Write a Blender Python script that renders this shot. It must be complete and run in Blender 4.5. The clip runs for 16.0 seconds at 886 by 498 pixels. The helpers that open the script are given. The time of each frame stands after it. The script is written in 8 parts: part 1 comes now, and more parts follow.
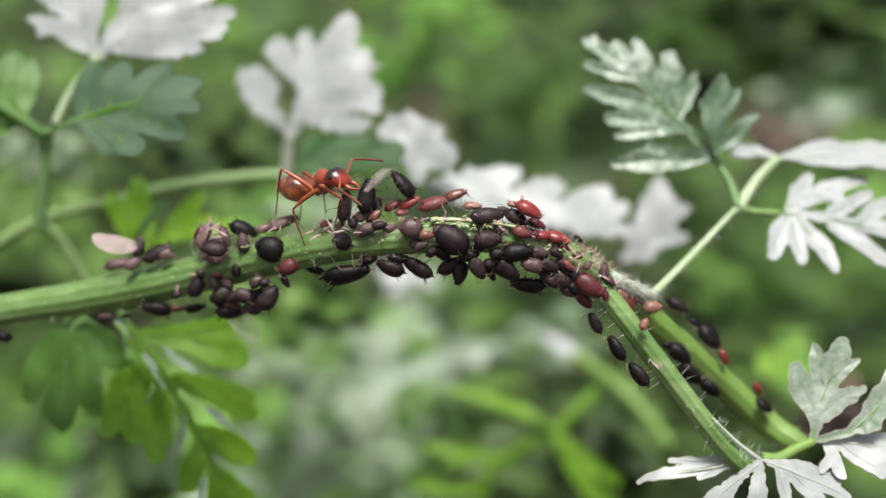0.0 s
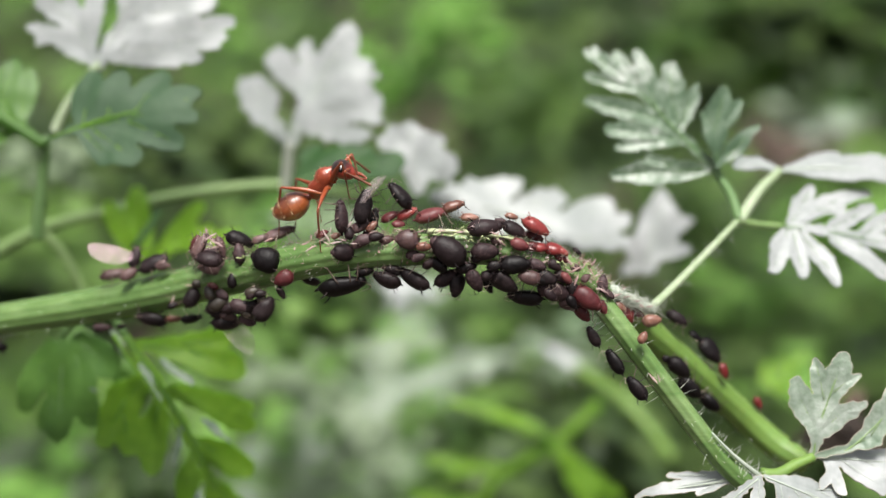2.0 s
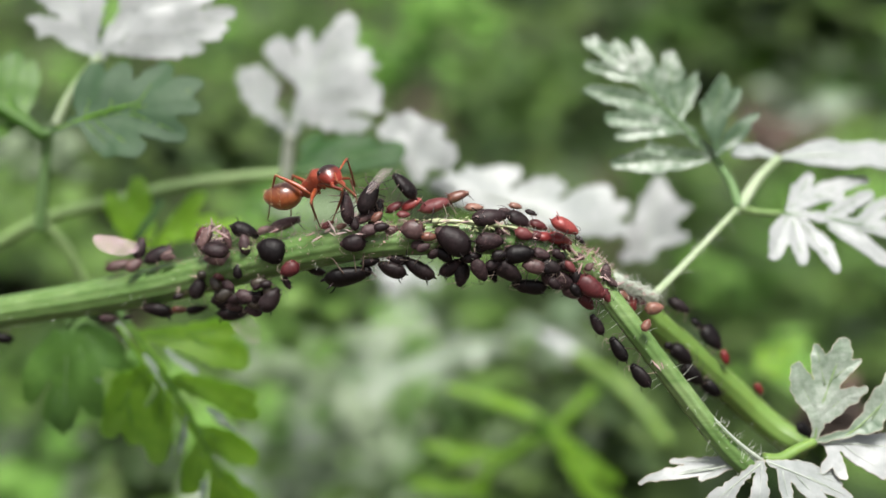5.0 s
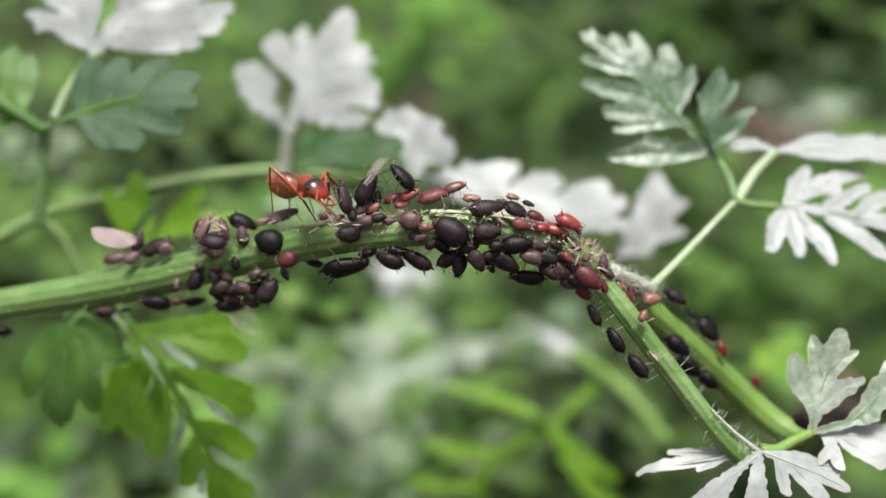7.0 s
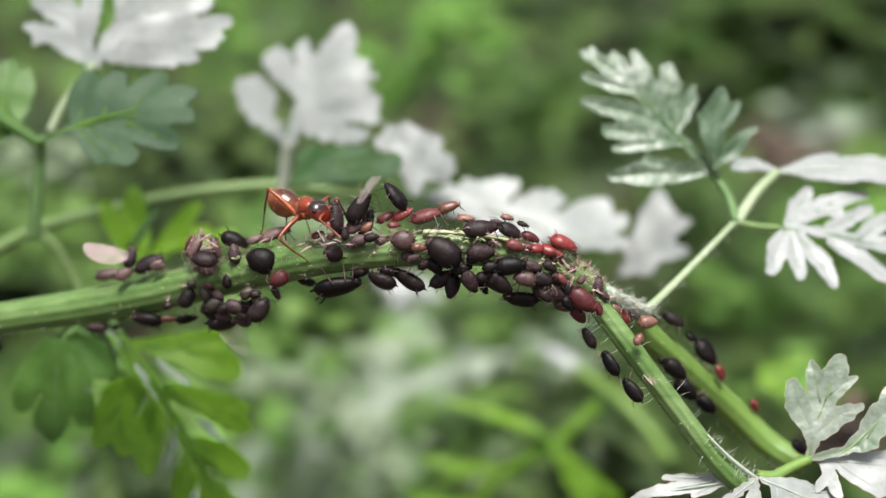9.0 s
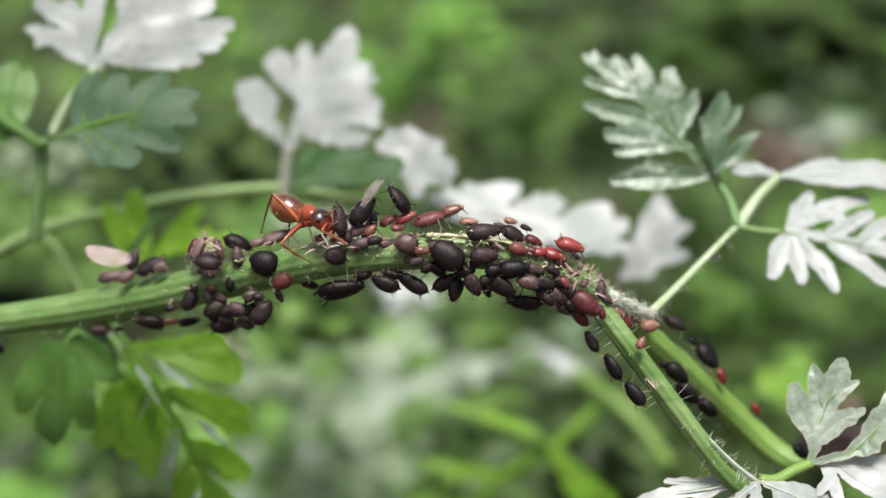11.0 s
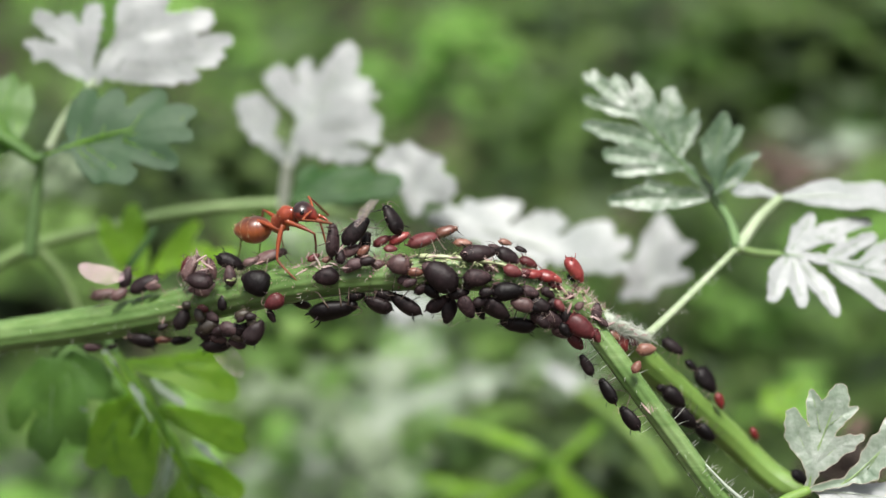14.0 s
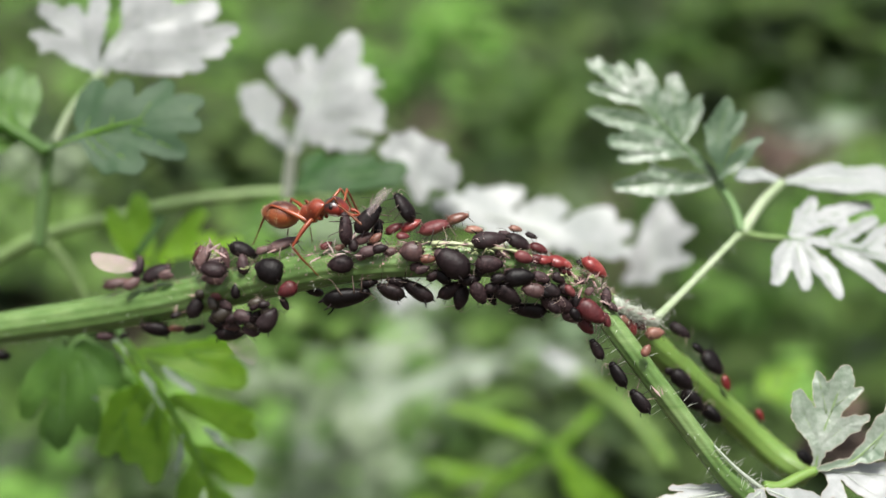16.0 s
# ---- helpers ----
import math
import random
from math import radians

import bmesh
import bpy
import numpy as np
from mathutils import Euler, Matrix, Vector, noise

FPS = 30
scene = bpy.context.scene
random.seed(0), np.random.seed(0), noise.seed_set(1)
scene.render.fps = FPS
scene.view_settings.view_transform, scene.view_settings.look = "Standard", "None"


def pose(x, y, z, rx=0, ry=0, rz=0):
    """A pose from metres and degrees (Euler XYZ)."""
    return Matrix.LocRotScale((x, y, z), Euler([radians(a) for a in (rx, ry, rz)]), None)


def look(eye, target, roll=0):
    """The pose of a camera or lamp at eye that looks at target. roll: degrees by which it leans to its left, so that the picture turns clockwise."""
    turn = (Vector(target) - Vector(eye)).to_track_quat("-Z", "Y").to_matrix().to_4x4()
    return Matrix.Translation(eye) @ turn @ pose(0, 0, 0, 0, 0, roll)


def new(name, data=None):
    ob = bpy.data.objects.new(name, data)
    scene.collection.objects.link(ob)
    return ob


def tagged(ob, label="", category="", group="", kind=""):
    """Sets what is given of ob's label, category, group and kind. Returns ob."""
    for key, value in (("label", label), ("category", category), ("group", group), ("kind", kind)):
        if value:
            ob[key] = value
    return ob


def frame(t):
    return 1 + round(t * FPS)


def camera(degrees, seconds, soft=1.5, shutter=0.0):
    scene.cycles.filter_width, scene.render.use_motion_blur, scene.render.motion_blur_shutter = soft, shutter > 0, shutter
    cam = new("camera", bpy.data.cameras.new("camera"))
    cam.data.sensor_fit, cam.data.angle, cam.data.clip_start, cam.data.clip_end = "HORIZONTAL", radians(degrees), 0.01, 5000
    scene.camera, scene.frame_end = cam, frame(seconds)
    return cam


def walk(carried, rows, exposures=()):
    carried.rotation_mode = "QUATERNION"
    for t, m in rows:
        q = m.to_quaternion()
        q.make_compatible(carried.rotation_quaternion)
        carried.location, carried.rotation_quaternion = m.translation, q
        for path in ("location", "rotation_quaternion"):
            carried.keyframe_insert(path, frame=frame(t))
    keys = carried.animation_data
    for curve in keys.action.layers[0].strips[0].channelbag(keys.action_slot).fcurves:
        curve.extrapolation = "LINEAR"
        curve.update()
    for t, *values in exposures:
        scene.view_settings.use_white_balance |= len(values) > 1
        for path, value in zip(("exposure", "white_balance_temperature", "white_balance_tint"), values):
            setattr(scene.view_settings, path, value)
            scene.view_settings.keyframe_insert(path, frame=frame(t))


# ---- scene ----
cam = camera(34.0, 16.0, soft=1.5)
# (seconds, x, y, z in millimetres, rx, ry, rz in degrees): a hand-held close-up, looking down by about 20 degrees
ROWS = [
    (0.0, -0.000, -0.000, 350.000, 70.000, 0.000, 0.000),
    (0.5, 0.565, 0.295, 349.860, 70.047, 0.135, 0.247),
    (1.0, 0.648, 0.702, 350.113, 70.061, -0.022, 0.374),
    (1.5, 0.671, 0.788, 350.112, 70.215, -0.124, 0.428),
    (2.0, 0.573, 0.612, 349.866, 70.403, -0.154, 0.402),
    (2.5, 0.377, 0.661, 350.346, 70.087, -0.068, 0.306),
    (3.0, -0.479, 0.140, 350.574, 69.892, -0.106, -0.097),
    (3.5, -1.607, -0.667, 350.797, 69.357, 0.187, -0.819),
    (6.0, 0.433, 0.556, 349.999, 70.048, -0.052, 0.183),
    (6.5, -0.036, 0.141, 349.974, 69.886, 0.069, -0.146),
    (7.0, -0.232, -0.282, 349.599, 70.063, 0.053, -0.235),
    (7.5, 0.566, 0.733, 350.090, 70.231, -0.341, 0.343),
    (8.0, 0.526, 0.566, 349.838, 70.378, -0.267, 0.302),
    (8.5, 0.514, 0.663, 350.022, 70.291, -0.293, 0.345),
    (9.0, 0.911, 0.802, 349.879, 70.384, -0.266, 0.529),
    (11.5, 0.419, 0.658, 349.847, 70.584, -0.530, 0.373),
    (12.0, 0.826, 0.801, 349.897, 70.604, -0.469, 0.563),
    (12.5, 0.655, 1.095, 350.291, 70.404, -0.532, 0.485),
    (13.0, 1.240, 1.583, 350.463, 70.479, -0.585, 0.811),
    (13.5, 1.513, 1.629, 350.060, 71.053, -0.929, 1.121),
    (14.0, 1.495, 1.629, 350.169, 70.924, -0.754, 1.071),
    (14.5, 1.011, 1.212, 350.197, 70.651, -0.574, 0.716),
    (15.0, 0.647, 0.951, 350.148, 70.672, -0.579, 0.565),
    (15.5, 0.633, 1.026, 350.398, 70.466, -0.523, 0.564),
    (16.0, 0.123, 0.778, 350.509, 70.369, -0.489, 0.325),
]
walk(cam, [(t, pose(x / 1000, y / 1000, z / 1000, rx, ry, rz)) for t, x, y, z, rx, ry, rz in ROWS])
cam.data.dof.use_dof = True
cam.data.dof.focus_distance = 0.0735
cam.data.dof.aperture_fstop = 27.0
scene.view_settings.exposure = 0.0

# ---- world and sun ----
world = bpy.data.worlds.new("world")
scene.world = world
world.use_nodes = True
wn, wl = world.node_tree.nodes, world.node_tree.links
sky = wn.new("ShaderNodeTexSky")
sky.sky_type = "NISHITA"
sky.sun_disc = False
SUN_HEIGHT, SUN_ROUND = radians(74), radians(170)
sky.sun_elevation, sky.sun_rotation = SUN_HEIGHT, SUN_ROUND
sky.air_density, sky.dust_density, sky.ozone_density = 1.0, 6.0, 0.3
grey = wn.new("ShaderNodeHueSaturation")  # thin cloud takes most of the blue out of the sky
grey.inputs["Saturation"].default_value = 0.3
wn["Background"].inputs["Strength"].default_value = 0.105
wl.new(sky.outputs["Color"], grey.inputs["Color"])
wl.new(grey.outputs["Color"], wn["Background"].inputs["Color"])
sun = new("sun", bpy.data.lights.new("sun", "SUN"))
sun.data.energy, sun.data.angle, sun.data.color = 5.0, radians(18), (1.0, 0.97, 0.92)
SUN_WAY = Vector((math.sin(SUN_ROUND) * math.cos(SUN_HEIGHT), math.cos(SUN_ROUND) * math.cos(SUN_HEIGHT), math.sin(SUN_HEIGHT)))
sun.matrix_world = look((0, 0, 2), Vector((0, 0, 2)) - SUN_WAY)

MM = 0.001
# the camera's mean axes in the world: to its right, upward in its picture, and back towards it
RIGHT = Vector((1, 0, 0))
UP = Vector((0, math.sin(radians(20)), math.cos(radians(20))))
BACK = Vector((0, -math.cos(radians(20)), math.sin(radians(20))))


def V(p):
    return Vector(p) * MM


def axes(right, up, back):
    return (RIGHT * right + UP * up + BACK * back).normalized()


# ---- materials ----
def material(name, rough=0.5, spec=0.5, coat=0.0, metal=0.0, sss=0.0, bump=0.0, bump_scale=4000, dist=0.00005):
    """A Principled material with fine bump; returns the material, its nodes, links and shader."""
    m = bpy.data.materials.new(name)
    m.use_nodes = True
    n, l = m.node_tree.nodes, m.node_tree.links
    s = n["Principled BSDF"]
    s.inputs["Roughness"].default_value = rough
    s.inputs["Specular IOR Level"].default_value = spec
    s.inputs["Coat Weight"].default_value = coat
    s.inputs["Coat Roughness"].default_value = 0.3
    if sss:
        s.inputs["Subsurface Weight"].default_value = sss
        s.inputs["Subsurface Scale"].default_value = 0.0004
        s.inputs["Subsurface Radius"].default_value = (1.0, 0.6, 0.3)
    if bump:
        t = n.new("ShaderNodeTexNoise")
        t.inputs["Scale"].default_value = bump_scale
        t.inputs["Detail"].default_value = 4
        b = n.new("ShaderNodeBump")
        b.inputs["Strength"].default_value = bump
        b.inputs["Distance"].default_value = dist
        geo = n.new("ShaderNodeNewGeometry")
        l.new(geo.outputs["Position"], t.inputs["Vector"])
        l.new(t.outputs["Fac"], b.inputs["Height"])
        l.new(b.outputs["Normal"], s.inputs["Normal"])
        l.new(b.outputs["Normal"], s.inputs["Coat Normal"])
    return m, n, l, s


def mottled(name, colours, scales=(300, 2500), random_by="object", spread=0.25, translucent=0.0, trans_colour=None, stretch=(1, 1, 1), span=(0.25, 0.75), **kw):
    """Colour ramp over two scales of noise, shifted from object to object or from island to island."""
    m, n, l, s = material(name, **kw)
    geo = n.new("ShaderNodeNewGeometry")
    mp = n.new("ShaderNodeMapping")
    mp.inputs["Scale"].default_value = stretch
    l.new(geo.outputs["Position"], mp.inputs["Vector"])
    fac = None
    for i, sc in enumerate(scales):
        t = n.new("ShaderNodeTexNoise")
        t.inputs["Scale"].default_value = sc
        t.inputs["Detail"].default_value = 5
        t.inputs["Roughness"].default_value = 0.6
        l.new(mp.outputs["Vector"], t.inputs["Vector"])
        if fac is None:
            fac = t.outputs["Fac"]
        else:
            mx = n.new("ShaderNodeMix")
            mx.inputs["Factor"].default_value = 0.4
            l.new(fac, mx.inputs["A"])
            l.new(t.outputs["Fac"], mx.inputs["B"])
            fac = mx.outputs["Result"]
    if random_by == "object":
        rnd = n.new("ShaderNodeObjectInfo").outputs["Random"]
    else:
        rnd = geo.outputs["Random Per Island"]
    off = n.new("ShaderNodeMath")
    off.operation = "MULTIPLY_ADD"
    off.inputs[1].default_value = spread * 2
    off.inputs[2].default_value = -spread
    l.new(rnd, off.inputs[0])
    add = n.new("ShaderNodeMath")
    add.operation = "ADD"
    l.new(fac, add.inputs[0])
    l.new(off.outputs[0], add.inputs[1])
    ramp = n.new("ShaderNodeValToRGB")
    els = ramp.color_ramp.elements
    while len(els) < len(colours):
        els.new(0.5)
    for i, c in enumerate(colours):
        els[i].position = span[0] + (span[1] - span[0]) * i / max(1, len(colours) - 1)
        els[i].color = (*c, 1)
    l.new(add.outputs[0], ramp.inputs["Fac"])
    l.new(ramp.outputs["Color"], s.inputs["Base Color"])
    if translucent:
        tr = n.new("ShaderNodeBsdfTranslucent")
        mixc = n.new("ShaderNodeMix")
        mixc.data_type = "RGBA"
        mixc.blend_type = "MULTIPLY"
        mixc.inputs["Factor"].default_value = 1.0
        l.new(ramp.outputs["Color"], mixc.inputs["A"])
        mixc.inputs["B"].default_value = (*(trans_colour or (1.6, 1.9, 0.7)), 1)
        l.new(mixc.outputs["Result"], tr.inputs["Color"])
        ms = n.new("ShaderNodeMixShader")
        ms.inputs[0].default_value = translucent
        l.new(s.outputs[0], ms.inputs[1])
        l.new(tr.outputs[0], ms.inputs[2])
        l.new(ms.outputs[0], n["Material Output"].inputs["Surface"])
    return m


def thin_film(m, share):
    """Lets part of the light straight through, as a dry skin does."""
    n, l = m.node_tree.nodes, m.node_tree.links
    out = n["Material Output"].inputs["Surface"]
    src = out.links[0].from_socket
    tr, ms = n.new("ShaderNodeBsdfTransparent"), n.new("ShaderNodeMixShader")
    ms.inputs[0].default_value = share
    l.new(src, ms.inputs[1])
    l.new(tr.outputs[0], ms.inputs[2])
    l.new(ms.outputs[0], out)


STEM = mottled("stem_green", [(0.056, 0.120, 0.028), (0.126, 0.226, 0.064), (0.28, 0.395, 0.17)], (420, 2600), spread=0.05, stretch=(0.08, 1, 1), rough=0.36, bump=0.3, sss=0.1)
STEM_BACK = mottled("stem_yellow_green", [(0.13, 0.24, 0.045), (0.21, 0.34, 0.08)], (250, 1800), spread=0.05, rough=0.45, bump=0.2, sss=0.2)
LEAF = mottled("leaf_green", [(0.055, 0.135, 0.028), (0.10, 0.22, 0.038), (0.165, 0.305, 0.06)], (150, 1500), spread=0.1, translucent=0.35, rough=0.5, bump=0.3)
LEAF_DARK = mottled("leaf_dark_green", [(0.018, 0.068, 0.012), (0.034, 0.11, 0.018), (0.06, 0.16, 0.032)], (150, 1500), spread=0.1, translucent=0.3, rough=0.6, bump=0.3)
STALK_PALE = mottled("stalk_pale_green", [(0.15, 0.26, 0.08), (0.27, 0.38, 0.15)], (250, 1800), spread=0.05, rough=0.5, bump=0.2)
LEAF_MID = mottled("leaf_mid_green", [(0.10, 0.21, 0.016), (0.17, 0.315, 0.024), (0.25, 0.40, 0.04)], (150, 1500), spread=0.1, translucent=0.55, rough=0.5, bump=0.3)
# leaf green brightened as if lit from behind; also colours yellow-green midribs
LEAF_LIT = mottled("leaf_bright_lit_green", [(0.15, 0.30, 0.02), (0.25, 0.43, 0.032), (0.33, 0.52, 0.055)], (150, 1500), spread=0.1, translucent=0.5, rough=0.5, bump=0.3)
LEAF_PALE = mottled("leaf_silvery", [(0.265, 0.30, 0.285), (0.385, 0.41, 0.405), (0.51, 0.525, 0.53)], (300, 2400), spread=0.08, translucent=0.15, trans_colour=(0.9, 1.05, 0.8), rough=0.42, bump=0.6, bump_scale=2400)
# the ramp's whitish end paints in the sky's gloss on the lobes
LEAF_GREY = mottled("leaf_grey_green_gloss", [(0.08, 0.14, 0.075), (0.20, 0.27, 0.19), (0.50, 0.54, 0.49)], (300, 2200), spread=0.04, span=(0.39, 0.63), translucent=0.12, trans_colour=(0.9, 1.1, 0.7), rough=0.33, bump=0.9, bump_scale=1900, dist=0.0001)
LEAF_SHEEN = mottled("leaf_silvery_green", [(0.10, 0.17, 0.10), (0.22, 0.285, 0.21), (0.38, 0.425, 0.37)], (260, 2600), spread=0.04, span=(0.33, 0.66), translucent=0.12, trans_colour=(0.9, 1.1, 0.7), rough=0.34, bump=0.9, bump_scale=2400, dist=0.0001)
LEAF_DULL = mottled("leaf_dull_green", [(0.06, 0.115, 0.06), (0.10, 0.165, 0.095), (0.19, 0.255, 0.175)], (260, 2200), spread=0.04, span=(0.35, 0.65), translucent=0.2, rough=0.4, bump=0.6, bump_scale=2400)
LEAF_BLUE = mottled("leaf_blue_green", [(0.026, 0.072, 0.028), (0.048, 0.11, 0.046), (0.09, 0.16, 0.08)], (150, 1500), spread=0.05, translucent=0.3, rough=0.6, bump=0.3)
MARGIN = mottled("leaf_margin_cream", [(0.46, 0.38, 0.30), (0.62, 0.58, 0.48)], (400, 2500), spread=0.05, rough=0.5)
VEIN = mottled("vein_green", [(0.09, 0.18, 0.055), (0.17, 0.29, 0.11)], (300, 2000), spread=0.05, rough=0.45)
VEIN_PALE = mottled("vein_pale", [(0.40, 0.48, 0.38), (0.56, 0.61, 0.53)], (300, 2000), spread=0.05, rough=0.45)
STALK_WHITE = mottled("stalk_whitish", [(0.60, 0.66, 0.56), (0.78, 0.80, 0.74)], (300, 2000), spread=0.05, translucent=0.3, trans_colour=(1, 1, 0.95), rough=0.45)
TWIG = mottled("twig_pale_green", [(0.23, 0.34, 0.15), (0.40, 0.49, 0.31), (0.60, 0.63, 0.52)], (300, 2500), spread=0.03, rough=0.45, bump=0.2)
APHID_BLACK = mottled("aphid_black", [(0.0025, 0.0015, 0.0018), (0.007, 0.0042, 0.0048), (0.028, 0.018, 0.019)], (1100, 7000), span=(0.33, 0.70), spread=0.15, rough=0.5, spec=0.26, bump=0.6, bump_scale=5000, dist=0.00004)
APHID_BROWN = mottled("aphid_brown", [(0.011, 0.0058, 0.0068), (0.03, 0.0162, 0.018), (0.095, 0.058, 0.06)], (1100, 7000), span=(0.33, 0.70), spread=0.18, rough=0.54, spec=0.3, bump=0.6, bump_scale=5000, dist=0.00004)
APHID_MAROON = mottled("aphid_maroon", [(0.045, 0.006, 0.008), (0.10, 0.017, 0.019), (0.19, 0.055, 0.055)], (1100, 7000), spread=0.15, rough=0.5, spec=0.4, coat=0.1, bump=0.4, bump_scale=6000, dist=0.00003)
APHID_RED = mottled("aphid_red", [(0.10, 0.009, 0.010), (0.20, 0.021, 0.02), (0.34, 0.075, 0.065)], (1100, 7000), spread=0.12, rough=0.36, coat=0.12, bump=0.3, bump_scale=6000, dist=0.00003, sss=0.15)
APHID_ORANGE = mottled("aphid_orange_brown", [(0.10, 0.036, 0.025), (0.19, 0.08, 0.055), (0.34, 0.19, 0.145)], (1100, 7000), spread=0.12, rough=0.38, coat=0.12, bump=0.5, bump_scale=6000, dist=0.00003, sss=0.15)
APHID_OLIVE = mottled("aphid_olive", [(0.020, 0.016, 0.011), (0.04, 0.03, 0.02), (0.075, 0.06, 0.04)], (900, 7000), spread=0.15, rough=0.45, bump=0.3, bump_scale=6000, dist=0.00003)
APHID_MAUVE = mottled("aphid_mauve", [(0.05, 0.026, 0.026), (0.11, 0.062, 0.06), (0.24, 0.155, 0.145)], (1100, 7000), spread=0.15, rough=0.45, spec=0.4, bump=0.7, bump_scale=5000, dist=0.00004, sss=0.1)
APHID_LIMB = mottled("aphid_limb", [(0.012, 0.007, 0.007), (0.06, 0.036, 0.03), (0.40, 0.31, 0.25)], (700, 4000), spread=0.28, rough=0.4)
SKIN = mottled("shed_skin", [(0.46, 0.25, 0.24), (0.68, 0.48, 0.46), (0.88, 0.80, 0.79)], (500, 4000), random_by="island", spread=0.2, translucent=0.3, trans_colour=(1.05, 1.0, 0.97), rough=0.3)
thin_film(SKIN, 0.3)
HAIR = mottled("plant_hair", [(0.6, 0.65, 0.55), (0.8, 0.82, 0.76)], (500, 4000), random_by="island", spread=0.1, translucent=0.3, trans_colour=(1, 1, 1), rough=0.35)
BUD = mottled("bud_pale_green", [(0.20, 0.27, 0.09), (0.34, 0.40, 0.18), (0.56, 0.58, 0.38)], (900, 5000), random_by="island", spread=0.2, rough=0.45, bump=0.4)
CREST_CREAM = mottled("stem_crest_cream", [(0.26, 0.33, 0.13), (0.44, 0.48, 0.28), (0.66, 0.66, 0.52)], (500, 4000), spread=0.05, rough=0.4, bump=0.6, bump_scale=5000)
SOIL = mottled("soil_and_litter", [(0.02, 0.017, 0.011), (0.055, 0.043, 0.028), (0.13, 0.10, 0.065)], (25, 160), spread=0.0, rough=0.9, bump=0.8, bump_scale=120, dist=0.01)
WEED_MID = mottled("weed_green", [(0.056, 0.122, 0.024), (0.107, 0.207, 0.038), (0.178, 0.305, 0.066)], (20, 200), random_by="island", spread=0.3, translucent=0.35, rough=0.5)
# shaded copy of the weed green: deep shade is put into the colour
WEED_SHADED = mottled("weed_shaded_green", [(0.022, 0.049, 0.010), (0.045, 0.088, 0.017), (0.084, 0.142, 0.030)], (20, 200), random_by="island", spread=0.3, translucent=0.25, rough=0.55)
# lit copy of the weed green: light on the leaves is painted as brighter colour
WEED_LIT = mottled("weed_lit_green", [(0.12, 0.26, 0.045), (0.20, 0.375, 0.075), (0.30, 0.50, 0.13)], (20, 200), random_by="island", spread=0.3, translucent=0.4, rough=0.5)
WEED_SOFT = mottled("weed_grey_green", [(0.13, 0.20, 0.10), (0.21, 0.29, 0.16), (0.32, 0.39, 0.27)], (60, 400), spread=0.15, translucent=0.2, trans_colour=(1, 1.1, 0.8), rough=0.45)
WEED_BROWN = mottled("dead_leaf_brown", [(0.035, 0.024, 0.017), (0.075, 0.05, 0.036), (0.13, 0.09, 0.065)], (20, 200), random_by="island", spread=0.3, translucent=0.15, trans_colour=(1.1, 0.9, 0.7), rough=0.7)
WEED_PALE = mottled("weed_silvery", [(0.17, 0.26, 0.14), (0.30, 0.38, 0.27), (0.50, 0.55, 0.48)], (20, 200), random_by="island", spread=0.3, translucent=0.15, trans_colour=(1, 1.1, 0.8), rough=0.4)


def wing_material(name, low, high, veined, pale):
    m, n, l, s = material(name, rough=0.5)
    s.inputs["Specular IOR Level"].default_value = 0.12
    tint = n.new("ShaderNodeMix")
    tint.data_type = "RGBA"
    tint.inputs["A"].default_value, tint.inputs["B"].default_value = (*veined, 1), (*pale, 1)
    streak = n.new("ShaderNodeTexNoise")
    streak.inputs["Scale"].default_value = 700
    co = n.new("ShaderNodeTexCoord")
    l.new(co.outputs["Object"], streak.inputs["Vector"])
    l.new(streak.outputs["Fac"], tint.inputs["Factor"])
    l.new(tint.outputs["Result"], s.inputs["Base Color"])
    tr = n.new("ShaderNodeBsdfTransparent")
    t = n.new("ShaderNodeTexNoise")
    t.inputs["Scale"].default_value = 1500
    geo = n.new("ShaderNodeNewGeometry")
    l.new(geo.outputs["Position"], t.inputs["Vector"])
    mr = n.new("ShaderNodeMapRange")
    mr.inputs["To Min"].default_value, mr.inputs["To Max"].default_value = low, high
    l.new(t.outputs["Fac"], mr.inputs["Value"])
    ms = n.new("ShaderNodeMixShader")
    l.new(mr.outputs["Result"], ms.inputs[0])
    l.new(tr.outputs[0], ms.inputs[1])
    l.new(s.outputs[0], ms.inputs[2])
    l.new(ms.outputs[0], n["Material Output"].inputs["Surface"])
    return m


WING_CLEAR = wing_material("wing_clear", 0.06, 0.22, (0.46, 0.33, 0.32), (0.66, 0.61, 0.62))
WING_MILKY = wing_material("wing_milky", 0.04, 0.42, (0.72, 0.36, 0.42), (0.86, 0.80, 0.83))


# ---- mesh helpers ----
def mesh_of(name, verts, faces, mat, smooth=True):
    me = bpy.data.meshes.new(name)
    me.from_pydata([tuple(v) for v in verts], [], faces)
    me.materials.append(mat)
    if smooth:
        me.polygons.foreach_set("use_smooth", [True] * len(me.polygons))
    me.update()
    return me


def part(name, me, parent, label="", m=None):
    ob = new(name, me)
    ob.parent = parent
    if m is not None:
        ob.matrix_basis = m
    if label:
        tagged(ob, label)
    return ob


def empty(name, m):
    ob = new(name)
    ob.empty_display_size = 0.001
    ob.matrix_world = m
    return ob


